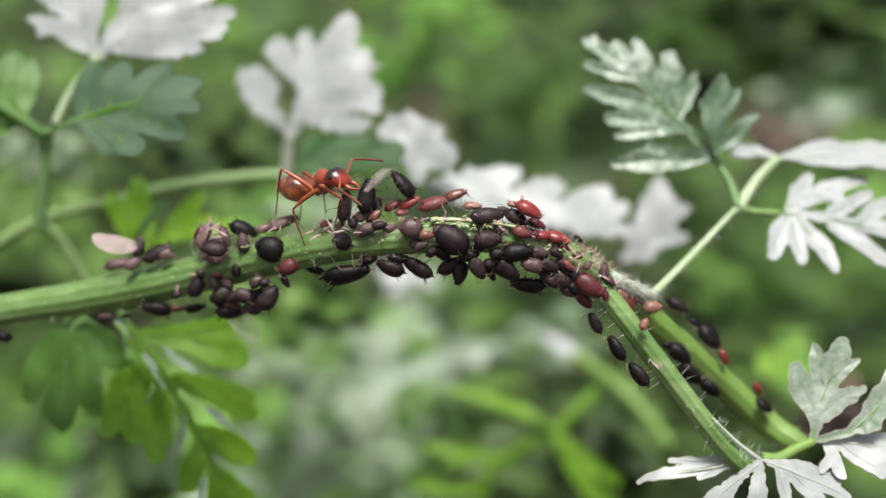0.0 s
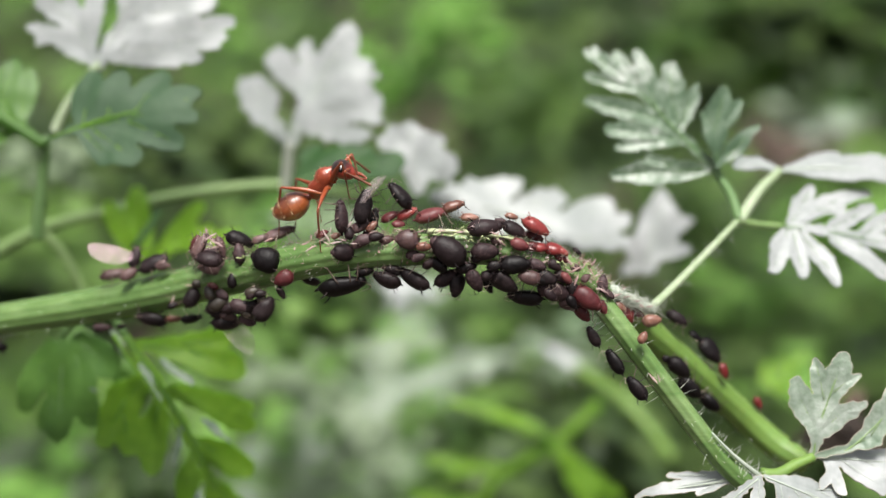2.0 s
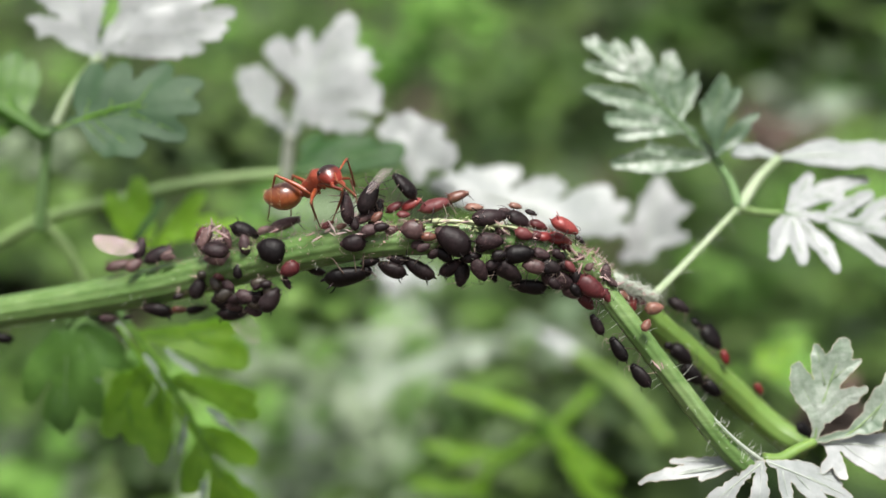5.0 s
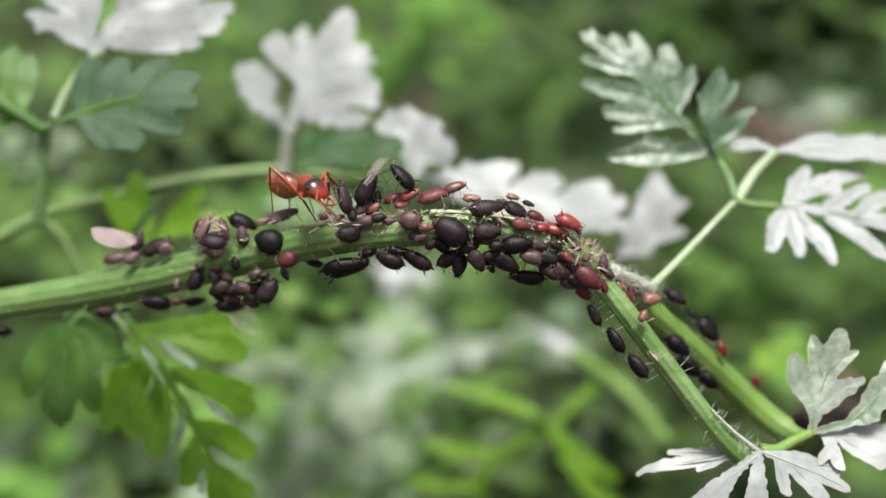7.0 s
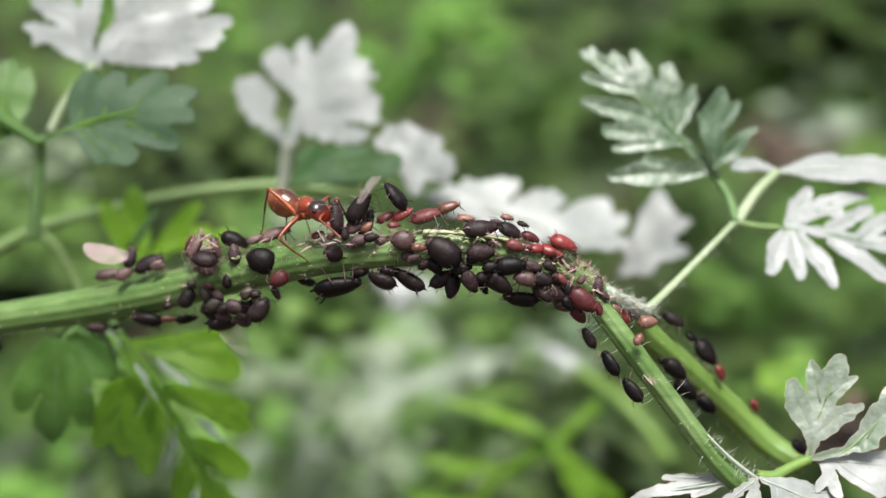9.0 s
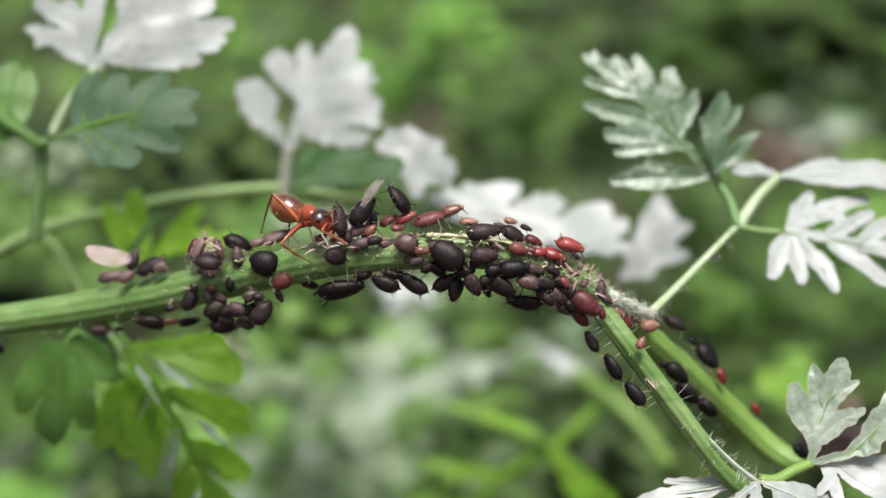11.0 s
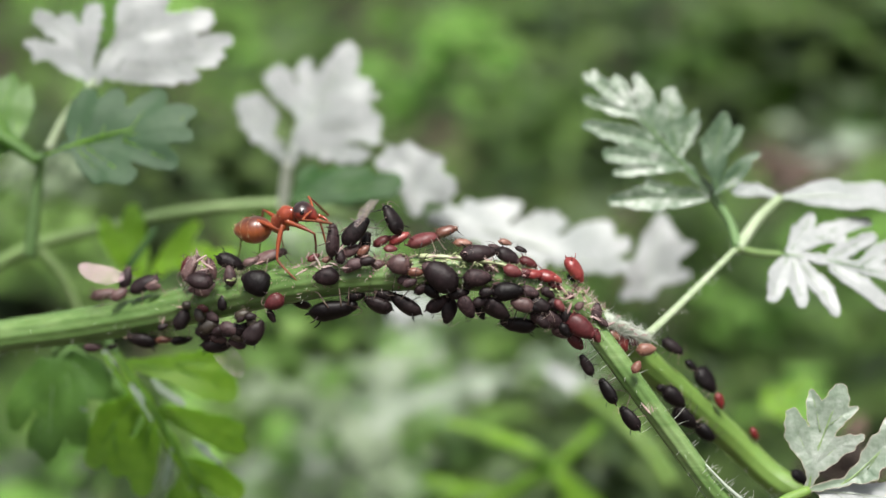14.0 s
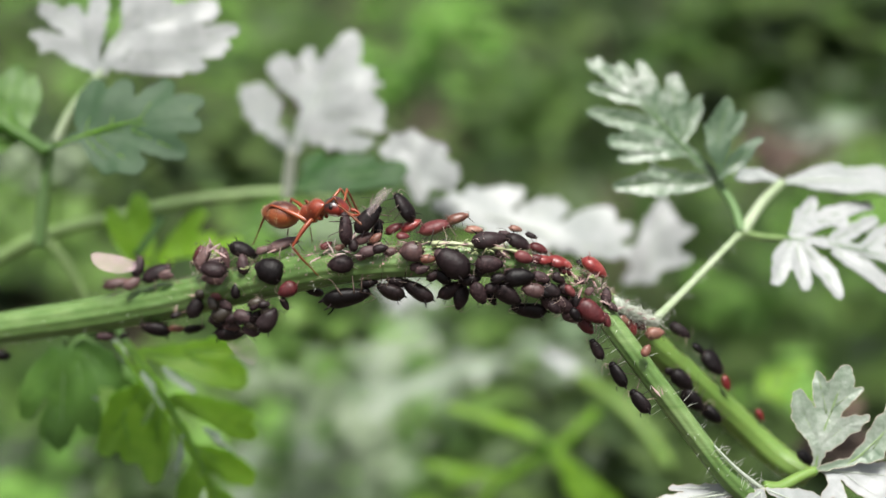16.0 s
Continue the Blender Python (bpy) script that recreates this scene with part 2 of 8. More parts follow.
def spline(pts, n):
    """n + 1 points of a Catmull-Rom curve through pts, evenly over its spans."""
    p = [Vector(q) for q in pts]
    p = [p[0] * 2 - p[1]] + p + [p[-1] * 2 - p[-2]]
    out, spans = [], len(p) - 3
    for k in range(n + 1):
        u = min(k / n * spans, spans - 1e-6)
        i = int(u)
        u -= i
        a, b, c, d = p[i:i + 4]
        out.append(0.5 * (2 * b + (c - a) * u + (2 * a - 5 * b + 4 * c - d) * u * u + (3 * b - a - 3 * c + d) * u ** 3))
    return out


def tube(pts, radius, sides=8, ridges=0, depth=0.0, caps=True, verts=None, faces=None):
    """A swept tube; radius: a number or a function of 0..1 along it; ridges: lengthwise ribs of that relative depth."""
    verts = [] if verts is None else verts
    faces = [] if faces is None else faces
    base, n = len(verts), len(pts)
    up = Vector((0.13, 0.21, 0.97))
    for i, p in enumerate(pts):
        d = (pts[min(i + 1, n - 1)] - pts[max(i - 1, 0)]).normalized()
        side = d.cross(up).normalized()
        top = side.cross(d)
        up = top
        r = radius(i / (n - 1)) if callable(radius) else radius
        for k in range(sides):
            a = 2 * math.pi * k / sides
            rr = r * (1 - depth * (0.5 - 0.5 * math.cos(a * ridges))) if ridges else r
            verts.append(p + (side * math.cos(a) + top * math.sin(a)) * rr)
    for i in range(n - 1):
        for k in range(sides):
            a, b = base + i * sides + k, base + i * sides + (k + 1) % sides
            faces.append((a, b, b + sides, a + sides))
    if caps:
        faces.append(tuple(base + k for k in reversed(range(sides))))
        faces.append(tuple(base + (n - 1) * sides + k for k in range(sides)))
    return verts, faces


def revolve(stations, sides=14, belly=1.0):
    """A body along x from (x, half width, half height, z) stations, with flattened belly."""
    verts, faces = [], []
    for x, w, h, z in stations:
        for k in range(sides):
            a = 2 * math.pi * k / sides
            s = math.sin(a)
            verts.append(Vector((x, w * math.cos(a), z + h * (s if s > 0 else s * belly))))
    m = len(stations)
    for i in range(m - 1):
        for k in range(sides):
            a, b = i * sides + k, i * sides + (k + 1) % sides
            faces.append((a, a + sides, b + sides, b))
    faces.append(tuple(range(sides)))
    faces.append(tuple((m - 1) * sides + k for k in reversed(range(sides))))
    return verts, faces


def frame_of(origin, forward, face, size=1.0):
    """A pose whose x runs forward and whose z faces about the given way."""
    x = Vector(forward).normalized()
    z = Vector(face) - x * Vector(face).dot(x)
    if z.length < 1e-4:
        z = BACK - x * BACK.dot(x)
    z.normalize()
    y = z.cross(x)
    m = Matrix((x, y, z)).transposed().to_4x4()
    return Matrix.Translation(origin) @ m @ Matrix.Diagonal((size, size, size, 1))


# ---- leaves ----
def lobe(segs, x, y, ang, length, width, teeth, rng):
    """One rounded lobe with blunt teeth, as tapered strokes (x0, y0, x1, y1, w0, w1)."""
    ex, ey = x + math.cos(ang) * length, y + math.sin(ang) * length
    segs.append((x, y, ex, ey, width * 0.62, width * 0.5))
    for i in range(teeth):
        s = 0.42 + 0.5 * (i // 2 + 0.6) / max(1, (teeth + 1) // 2)
        side = 1 if i % 2 else -1
        a = ang + side * radians(rng.uniform(28, 44))
        l = length * rng.uniform(0.26, 0.36)
        bx, by = x + math.cos(ang) * length * s * 0.85, y + math.sin(ang) * length * s * 0.85
        segs.append((bx, by, bx + math.cos(a) * l, by + math.sin(a) * l, width * 0.45, width * 0.26))


def pinnate(pairs=3, spread=62, reach=0.42, width=0.085, teeth=4, taper=0.65, start=0.22, tip=0.3, tip_width=0.1, one_side=0, seed=1):
    """Strokes of a pinnately lobed leaf of length 1 along x."""
    rng = random.Random(seed)
    segs = [(start * 0.6, 0, 1 - tip, 0, width * 0.25, width * 0.5)]
    for i in range(pairs):
        s = start + (1 - tip - start) * i / max(1, pairs - 0.4)
        size = reach * (1 - (1 - taper) * i / max(1, pairs - 1)) if pairs > 1 else reach
        for side in (-1, 1):
            if one_side and side != one_side:
                continue
            a = side * radians(spread * rng.uniform(0.9, 1.1) * (1 - 0.12 * i))
            lobe(segs, s + rng.uniform(-0.015, 0.015), 0, a, size * rng.uniform(0.9, 1.08), width * rng.uniform(0.9, 1.1), teeth, rng)
    lobe(segs, 1 - tip - 0.02, 0, 0, tip, tip_width, teeth + 2, rng)
    return segs


def leaf_geometry(segs, cells=70, fold=0.12, curl=-0.1, wave=0.02, quilt=0.05, thick=0.012, seed=0, tooth=0.0, keel=0.0):
    """The union of the strokes as a blade with thickness, pillowed between its veins."""
    sg = np.array(segs)
    xs0, xs1 = min(sg[:, 0].min(), sg[:, 2].min()) - 0.13, max(sg[:, 0].max(), sg[:, 2].max()) + 0.13
    ys0, ys1 = min(sg[:, 1].min(), sg[:, 3].min()) - 0.13, max(sg[:, 1].max(), sg[:, 3].max()) + 0.13
    h = 1.0 / cells
    gx, gy = np.arange(xs0, xs1, h), np.arange(ys0, ys1, h)
    X, Y = np.meshgrid(gx, gy, indexing="ij")

    def field(px, py):
        f, v, near = np.full(px.shape, 9.0), np.full(px.shape, 9.0), np.full(px.shape, 9.0)
        for x0, y0, x1, y1, w0, w1 in segs:
            dx, dy = x1 - x0, y1 - y0
            u = np.clip(((px - x0) * dx + (py - y0) * dy) / (dx * dx + dy * dy + 1e-12), 0, 1)
            d = np.hypot(px - x0 - u * dx, py - y0 - u * dy)
            w = (w0 + (w1 - w0) * u) * (0.85 + 0.3 * np.sin(u * 2.6))
            f = np.minimum(f, d - w)
            v = np.minimum(v, d / (w + 1e-6))
            near = np.minimum(near, d)
        return f, v, near

    F, Q, D = field(X, Y)
    F = F + 0.003 * np.sin(X * 61 + seed) * np.sin(Y * 67 + seed * 2) + 0.006 * np.sin(X * 38 + Y * 9 + seed) * np.sin(Y * 41 - X * 7)
    F = F + tooth * (0.55 - np.abs(np.sin(X * 27 + Y * 8 + seed)) * np.abs(np.sin(Y * 25 - X * 9 + seed * 3))) * -1.0
    rng = random.Random(seed)
    ph = rng.uniform(0, 6)
    Z = -fold * np.abs(Y) + curl * X * X + wave * np.sin(X * 9 + ph) * np.cos(Y * 11 + ph) + quilt * 0.3 * np.minimum(Q, 1.0) - 0.10 * fold * Y * Y + keel * np.minimum(D, 0.12)
    verts, keys, faces = [], {}, []

    def corner(i, j):
        k = (i, j)
        if k not in keys:
            keys[k] = len(verts)
            verts.append((X[i, j], Y[i, j], Z[i, j]))
        return keys[k]

    def cut(a, b):
        k = (a, b) if a < b else (b, a)
        if k not in keys:
            (i, j), (p, q) = k
            u = F[i, j] / (F[i, j] - F[p, q])
            keys[k] = len(verts)
            verts.append((X[i, j] + (X[p, q] - X[i, j]) * u, Y[i, j] + (Y[p, q] - Y[i, j]) * u, Z[i, j] + (Z[p, q] - Z[i, j]) * u))
        return keys[k]

    inside = F < 0
    for i, j in np.argwhere(inside[:-1, :-1] | inside[1:, :-1] | inside[:-1, 1:] | inside[1:, 1:]):
        i, j = int(i), int(j)
        ring = [(i, j), (i + 1, j), (i + 1, j + 1), (i, j + 1)]
        ins = [bool(inside[c]) for c in ring]
        if all(ins):
            faces.append(tuple(corner(*c) for c in ring))
            continue
        for tri in ((0, 1, 2), (0, 2, 3)):
            poly = []
            for a in range(3):
                c, d = ring[tri[a]], ring[tri[(a + 1) % 3]]
                if inside[c]:
                    poly.append(corner(*c))
                if bool(inside[c]) != bool(inside[d]):
                    poly.append(cut(c, d))
            if len(poly) >= 3:
                faces.append(tuple(poly))
    edges = {}
    for f in faces:
        for a, b in zip(f, f[1:] + f[:1]):
            edges[(a, b)] = edges.get((a, b), 0) + 1
    n = len(verts)
    lower = [(x, y, z - thick) for x, y, z in verts]
    all_faces = list(faces) + [tuple(n + k for k in reversed(f)) for f in faces]
    all_faces += [(b, a, a + n, b + n) for (a, b) in edges if (b, a) not in edges]
    rim = {a: b for (a, b) in edges if (b, a) not in edges}
    return verts + lower, all_faces, rim


def leaf_height(x, y, fold, curl):
    return -fold * abs(y) + curl * x * x


def leaf(label, base, tip, face, mat, vein, shape, fold=0.12, curl=-0.1, cells=70, stalk=None, stalk_width=0.35, name="leaf", wave=0.02, quilt=0.05, stalk_mat=None, tooth=0.027, keel=0.0, ribs=0, margin=False):
    """A compound leaf: blade, midrib, side veins and, where given, the stalk that carries it."""
    base, tip = V(base), V(tip)
    size = (tip - base).length
    thing = tagged(empty(name, frame_of(base, tip - base, face, 1.0)), label, "leaf", "leaves of the plant")
    segs = pinnate(**shape) if isinstance(shape, dict) else list(shape)
    v, f, rim = leaf_geometry(segs, cells, fold, curl, wave, quilt, thick=0.012, seed=shape.get("seed", 1) if isinstance(shape, dict) else len(segs), tooth=tooth, keel=keel)
    part("blade", mesh_of("blade", [Vector(p) * size for p in v], f, mat), thing)

    def on_blade(x, y, lift):
        return Vector((x, y, leaf_height(x, y, fold, curl) + lift)) * size
    if ribs:
        path = [on_blade(segs[0][0], segs[0][1], 0.004)] + [on_blade(q[2], q[3], 0.004) for q in segs[:ribs]]
        mid = spline(path, 8 * ribs)
    else:
        mid = [on_blade(x, 0, wave * 0.3) for x in np.linspace(0.0, 0.93, 14)]
    vv, vf = tube(mid, lambda u: size * (0.011 - 0.008 * u), 6)
    part("midrib", mesh_of("midrib", vv, vf, vein), thing)
    for x0, y0, x1, y1, w0, w1 in segs[max(1, ribs):]:
        if math.hypot(x1 - x0, y1 - y0) < 0.12 or cells < 60:
            continue
        pts = [on_blade(x0 + (x1 - x0) * u, y0 + (y1 - y0) * u, wave * 0.2 - 0.002) for u in np.linspace(0, 0.85, 5)]
        vv, vf = tube(pts, lambda u: size * (0.0045 - 0.0032 * u), 5)
        part("side_vein", mesh_of("side_vein", vv, vf, vein), thing)
    if margin:
        vv, vf, left = [], [], dict(rim)
        while left:
            k = next(iter(left))
            loop = [k]
            while k in left:
                k = left.pop(k)
                loop.append(k)
            if len(loop) > 12:
                tube([Vector(v[q]) * size for q in loop[::2]], size * 0.0024, 5, verts=vv, faces=vf)
        part("margin", mesh_of("margin", vv, vf, MARGIN), thing, "pale leaf margin")
    if stalk:
        inv = thing.matrix_world.inverted()
        pts = [inv @ p for p in spline([V(q) for q in stalk] + [base], 20)]
        vv, vf = tube(pts, lambda u: stalk_width * MM * (1.15 - 0.3 * u), 9, 5, 0.12)
        part("stalk", mesh_of("stalk", vv, vf, stalk_mat or VEIN), thing)
    return thing


# ---- ground and far growth ----
def ground():
    n, verts, faces = 60, [], []
    edge = [math.copysign(abs(u) ** 4 * 400, u) for u in np.linspace(-1, 1, n + 1)]
    for y in edge:
        for x in edge:
            near = math.exp(-(x * x + y * y) / 9)
            verts.append((x, y + 1, (0.02 * noise.noise(Vector((x * 3, y * 3, 0))) - 0.01) * near))
    for j in range(n):
        for i in range(n):
            a = j * (n + 1) + i
            faces.append((a, a + 1, a + n + 2, a + n + 1))
    ob = new("ground", mesh_of("ground", verts, faces, SOIL))
    tagged(ob, "dark soil with leaf litter between the weeds", "ground", kind="structure")


def simple_leaf(seed, cells=13):
    v, f, _ = leaf_geometry(pinnate(pairs=3, teeth=2, seed=seed, width=0.11, tip_width=0.13, reach=0.45), cells, 0.15, -0.25, 0.05, 0.03, 0.02, seed)
    return np.array(v), f


SIMPLE = [simple_leaf(s) for s in (1, 2, 3, 4)]


def scatter(name, places, mat, label, category, size=(12, 24), lift=0.5, seed=1):
    """Many small leaves at the given places (metres), joined into one mesh."""
    rng = random.Random(seed)
    verts, faces, count = [], [], 0
    for p in places:
        v, f = SIMPLE[rng.randrange(4)]
        s = rng.uniform(*size) * MM
        a = rng.uniform(0, 2 * math.pi)
        tilt = rng.uniform(-0.2, 0.9) * lift
        d = Vector((math.cos(a) * math.cos(tilt), math.sin(a) * math.cos(tilt), math.sin(tilt)))
        m = np.array(frame_of(Vector(p), d, Vector((rng.gauss(0, 0.4), rng.gauss(-0.25, 0.4), 1)), s))
        verts.append(v @ m[:3, :3].T + m[:3, 3])
        faces += [tuple(k + count for k in q) for q in f]
        count += len(v)
    me = mesh_of(name, np.concatenate(verts), faces, mat)
    return tagged(new(name, me), label, category, kind="stuff")


def undergrowth():
    rng = random.Random(7)

    def carpet(n, y0, y1, h0, h1):
        out = []
        for _ in range(n):
            y = y0 + (y1 - y0) * rng.random() ** 1.3
            x = rng.uniform(-0.5, 0.5) * (0.35 + y * 0.9)
            out.append((x, y, h0 + (h1 - h0) * rng.random() ** 2))
        return out
    # both carpets carry their shade in the leaf colour
    scatter("weed_carpet", carpet(2600, 0.40, 3.2, 0.0, 0.07), WEED_SHADED, "dark green low weeds covering the soil", "weeds", (30, 75), seed=3)
    scatter("weed_carpet", carpet(1000, 0.38, 2.6, 0.03, 0.14), WEED_MID, "mid-green leafy weeds coloured as in soft shade", "weeds", (20, 55), seed=4)


def clump(centre, radius, count, mat, label, size, seed, flat=0.7):
    """A loose clump of leaves round a place in the middle distance."""
    rng = random.Random(seed)
    c = V(centre)
    places = []
    for _ in range(count):
        d = Vector((rng.gauss(0, 1), rng.gauss(0, 0.8), rng.gauss(0, flat))) * radius * MM * 0.55
        places.append(c + d)
    scatter("weed_clump", places, mat, label, "weeds", size, seed=seed)


def back_stalk(label, pts, radius, mat=STEM_BACK):
    p = spline([V(q) for q in pts], 36)
    o = p[0].copy()
    v, f = tube([q - o for q in p], lambda u: radius * MM * (1.1 - 0.25 * u), 10, 5, 0.1)
    ob = new("stalk", mesh_of("stalk", v, f, mat))
    ob.location = o
    return tagged(ob, label, "plant stalk")


# ---- the infested stem ----
def plant_stem():
    thing = tagged(empty("plant_stem", Matrix.Translation(V((8.16, 71.44, 322.89)))), "ribbed green stem bending over, covered with aphids", "plant stem")
    inv = thing.matrix_world.inverted()
    main = [inv @ p for p in spline([V(q) for q in (
        (-31.11, 79.16, 316.38), (-25.44, 78.43, 317.70), (-20.19, 77.49, 318.90), (-14.91, 75.68, 320.63), (-9.74, 72.77, 322.91), (-5.08, 71.13, 324.43), (-0.69, 70.67, 324.94),
        (2.50, 70.67, 324.91), (5.14, 70.86, 324.27), (7.09, 71.15, 323.24), (8.54, 71.31, 322.06))], 90)]
    girth = lambda u: MM * float(np.interp(u, (0, 0.1, 0.2, 0.3, 0.42, 0.55, 0.7, 0.85, 0.93, 1), (0.90, 0.92, 1.02, 1.06, 0.98, 0.86, 0.82, 0.86, 0.92, 0.8)))
    v, f = tube(main, girth, 72, 12, 0.05)
    part("main_stem", mesh_of("main_stem", v, f, STEM), thing)
    front = [inv @ p for p in spline([V(q) for q in ((7.87, 71.32, 322.55), (9.15, 70.23, 321.10), (10.75, 69.38, 319.16), (12.87, 68.74, 316.48), (14.71, 68.26, 314.21), (16.50, 67.98, 312.49))], 50)]
    v, f = tube(front, lambda u: MM * (0.60 - 0.07 * u + 0.06 * math.exp(-((u - 0.85) / 0.12) ** 2)), 40, 9, 0.09)
    part("front_branch", mesh_of("front_branch", v, f, STEM), thing)
    back = [inv @ p for p in spline([V(q) for q in ((8.43, 72.31, 321.91), (10.28, 73.29, 320.06), (13.48, 75.00, 316.82), (17.12, 76.14, 313.14), (19.2, 75.6, 311.35), (20.9, 74.4, 310.6))], 40)]
    v, f = tube(back, lambda u: MM * (0.86 - 0.06 * u - 0.25 * max(0.0, (u - 0.9) / 0.1)), 36, 9, 0.06)
    part("back_branch", mesh_of("back_branch", v, f, STEM_BACK), thing)
    twig = [inv @ p for p in spline([V(q) for q in ((10.83, 73.35, 320.21), (12.12, 74.74, 320.65), (14.58, 77.96, 321.63), (17.26, 80.94, 323.08))], 30)]
    v, f = tube(twig, lambda u: MM * (0.27 - 0.08 * u), 14, 5, 0.15)
    part("twig", mesh_of("twig", v, f, TWIG), thing, "pale hairy side twig")
    sheath = [inv @ p for p in spline([V(q) for q in ((8.22, 71.36, 322.67), (9.05, 71.25, 322.34), (10.18, 71.81, 321.61), (11.39, 72.72, 320.74))], 16)]
    v, f = tube(sheath, lambda u: MM * (0.50 - 0.22 * u + 0.05 * math.sin(u * 23)), 16, 7, 0.2)
    part("leaf_sheath", mesh_of("leaf_sheath", v, f, VEIN_PALE), thing, "whitish hairy leaf sheath")
    rim = [inv @ p for p in spline([V(q) for q in ((14.10, 68.11, 315.83), (14.88, 67.91, 315.03), (15.70, 67.88, 314.26), (16.83, 68.17, 313.25))], 14)]
    v, f = tube(rim, lambda u: MM * (0.05 + 0.09 * u), 8)
    part("sheath_rim", mesh_of("sheath_rim", v, f, VEIN_PALE), thing, "pale rim of the leaf sheath")
    # thin cream-coloured tube along the crest, uneven in width
    ridge = [inv @ p for p in spline([V(q) for q in ((-0.62, 70.24, 326.01), (0.75, 69.96, 326.12), (2.18, 69.92, 326.00), (3.76, 69.98, 325.69), (5.32, 70.26, 324.87))], 30)]
    v, f = tube(ridge, lambda u: MM * (0.15 + 0.05 * math.sin(u * 31) * math.sin(u * 17) - 0.07 * u), 10, 5, 0.25)
    part("pale_rib", mesh_of("pale_rib", v, f, CREST_CREAM), thing, "cream-coloured strip along the stem's crest")
    # hairs of the branches
    rng = random.Random(5)
    v, f = [], []
    for path, rad, n, long in ((front, 0.66, 60, 0.65), (main[55:], 1.0, 130, 0.5), (back, 0.8, 40, 0.5), (twig, 0.35, 50, 0.35), (main[:55], 1.1, 60, 0.4), (sheath, 0.42, 460, 0.5), (rim, 0.2, 40, 0.5)):
        for _ in range(n):
            i = rng.randrange(1, len(path) - 1)
            d = (path[i + 1] - path[i]).normalized()
            out = Vector((rng.gauss(0, 1), rng.gauss(-0.5, 1), rng.gauss(0, 1)))
            out = (out - d * out.dot(d)).normalized()
            a = path[i] + out * rad * MM * 0.9
            l = long * MM * rng.uniform(0.5, 1.3)
            bend = Vector((rng.gauss(0, 1), rng.gauss(0, 1), rng.gauss(0, 1))) * l * 0.2
            if path is sheath:
                bend, out = bend * 2.5, (out * 0.45 + d * rng.choice((-1, 1))).normalized()
            tube([a, a + out * l * 0.5 + bend * 0.3, a + out * l + bend], lambda u: MM * 0.016 * (1.05 - u), 4, verts=v, faces=f, caps=False)
    tagged(part("hairs", mesh_of("hairs", v, f, HAIR), thing, "fine white hairs"), kind="stuff")
    # flakes and strands of cast skins caught among the aphids
    rng = random.Random(77)
    v, f = [], []
    for _ in range(1600):
        i = int(min(88, max(28, rng.choice((rng.gauss(52, 4), rng.gauss(66, 6), rng.gauss(83, 4), rng.gauss(38, 6), rng.uniform(30, 88))))))
        d = (main[i + 1] - main[i]).normalized()
        a = radians(rng.gauss(70, 55))
        out = UP * math.sin(a) + BACK * math.cos(a)
        out = (out - d * out.dot(d)).normalized()
        o = main[i] + out * girth(i / 90) * rng.uniform(0.97, 1.12) + d * rng.uniform(-0.3, 0.3) * MM
        w1 = Vector((rng.gauss(0, 1), rng.gauss(0, 1), rng.gauss(0, 1))).normalized()
        w2 = w1.cross(out + Vector((0.1, 0.2, 0))).normalized()
        size = MM * rng.uniform(0.03, 0.10)
        if rng.random() < 0.3:
            k = len(v)
            v += [o, o + w1 * size * 2, o + w1 * size * 1.6 + w2 * size + out * size * 0.6, o + w2 * size * 1.1 + out * size * 0.3, o - out * size * 0.3 + w1 * size]
            f += [(k, k + 1, k + 2, k + 3), (k, k + 4, k + 1), (k + 1, k + 4, k + 2), (k + 2, k + 4, k + 3), (k + 3, k + 4, k)]
        else:
            e = o + (out * rng.uniform(0.2, 1) + w1 * 0.9).normalized() * size * rng.uniform(3, 6.5)
            tube([o, (o + e) / 2 + w2 * size * 0.5, e], lambda u: MM * (0.010 - 0.005 * u), 4, verts=v, faces=f, caps=False)
    tagged(part("skin_litter", mesh_of("skin_litter", v, f, SKIN, smooth=False), thing, "pale pinkish flakes of cast skins"), kind="stuff")
    return thing


# ---- aphids ----
def aphid_body_mesh(mat, fat=1.0, variant=0):
    """A pear-shaped abdomen with shallow rings, a flattened margin and uneven dents."""
    st = []
    shape = ((-0.50, 0.04), (-0.485, 0.10), (-0.45, 0.18), (-0.39, 0.255), (-0.30, 0.315), (-0.18, 0.352), (-0.05, 0.350), (0.07, 0.335), (0.17, 0.31), (0.25, 0.28), (0.31, 0.25), (0.36, 0.215), (0.40, 0.175), (0.43, 0.13))
    xs, ws = [p[0] for p in shape], [p[1] for p in shape]
    wide = np.interp(np.linspace(-0.5, 0.43, 37), xs, ws)
    for _ in range(6):
        wide[1:-1] = (wide[:-2] + 2 * wide[1:-1] + wide[2:]) / 4
    for i in range(37):
        x = -0.5 + 0.93 * i / 36
        ring = 0.003 * max(0.0, math.cos(i * math.pi / 2.5)) ** 3
        w = float(wide[i]) * 0.92 * fat
        st.append((x, w * (1 - 0.5 * ring), w * 0.80 * (1 - ring), 0.0))
    v, f = revolve(st, 22, 0.75)
    out = []
    for p in v:
        k = 1 + 0.06 * noise.noise(p * 4.0 + Vector((variant * 7.3, 1.7, fat * 3))) + 0.025 * noise.noise(p * 12.0 + Vector((0, variant * 5.1, 2)))
        out.append(Vector((p.x, p.y * k, p.z * k)))
    return mesh_of("abdomen", out, f, mat)


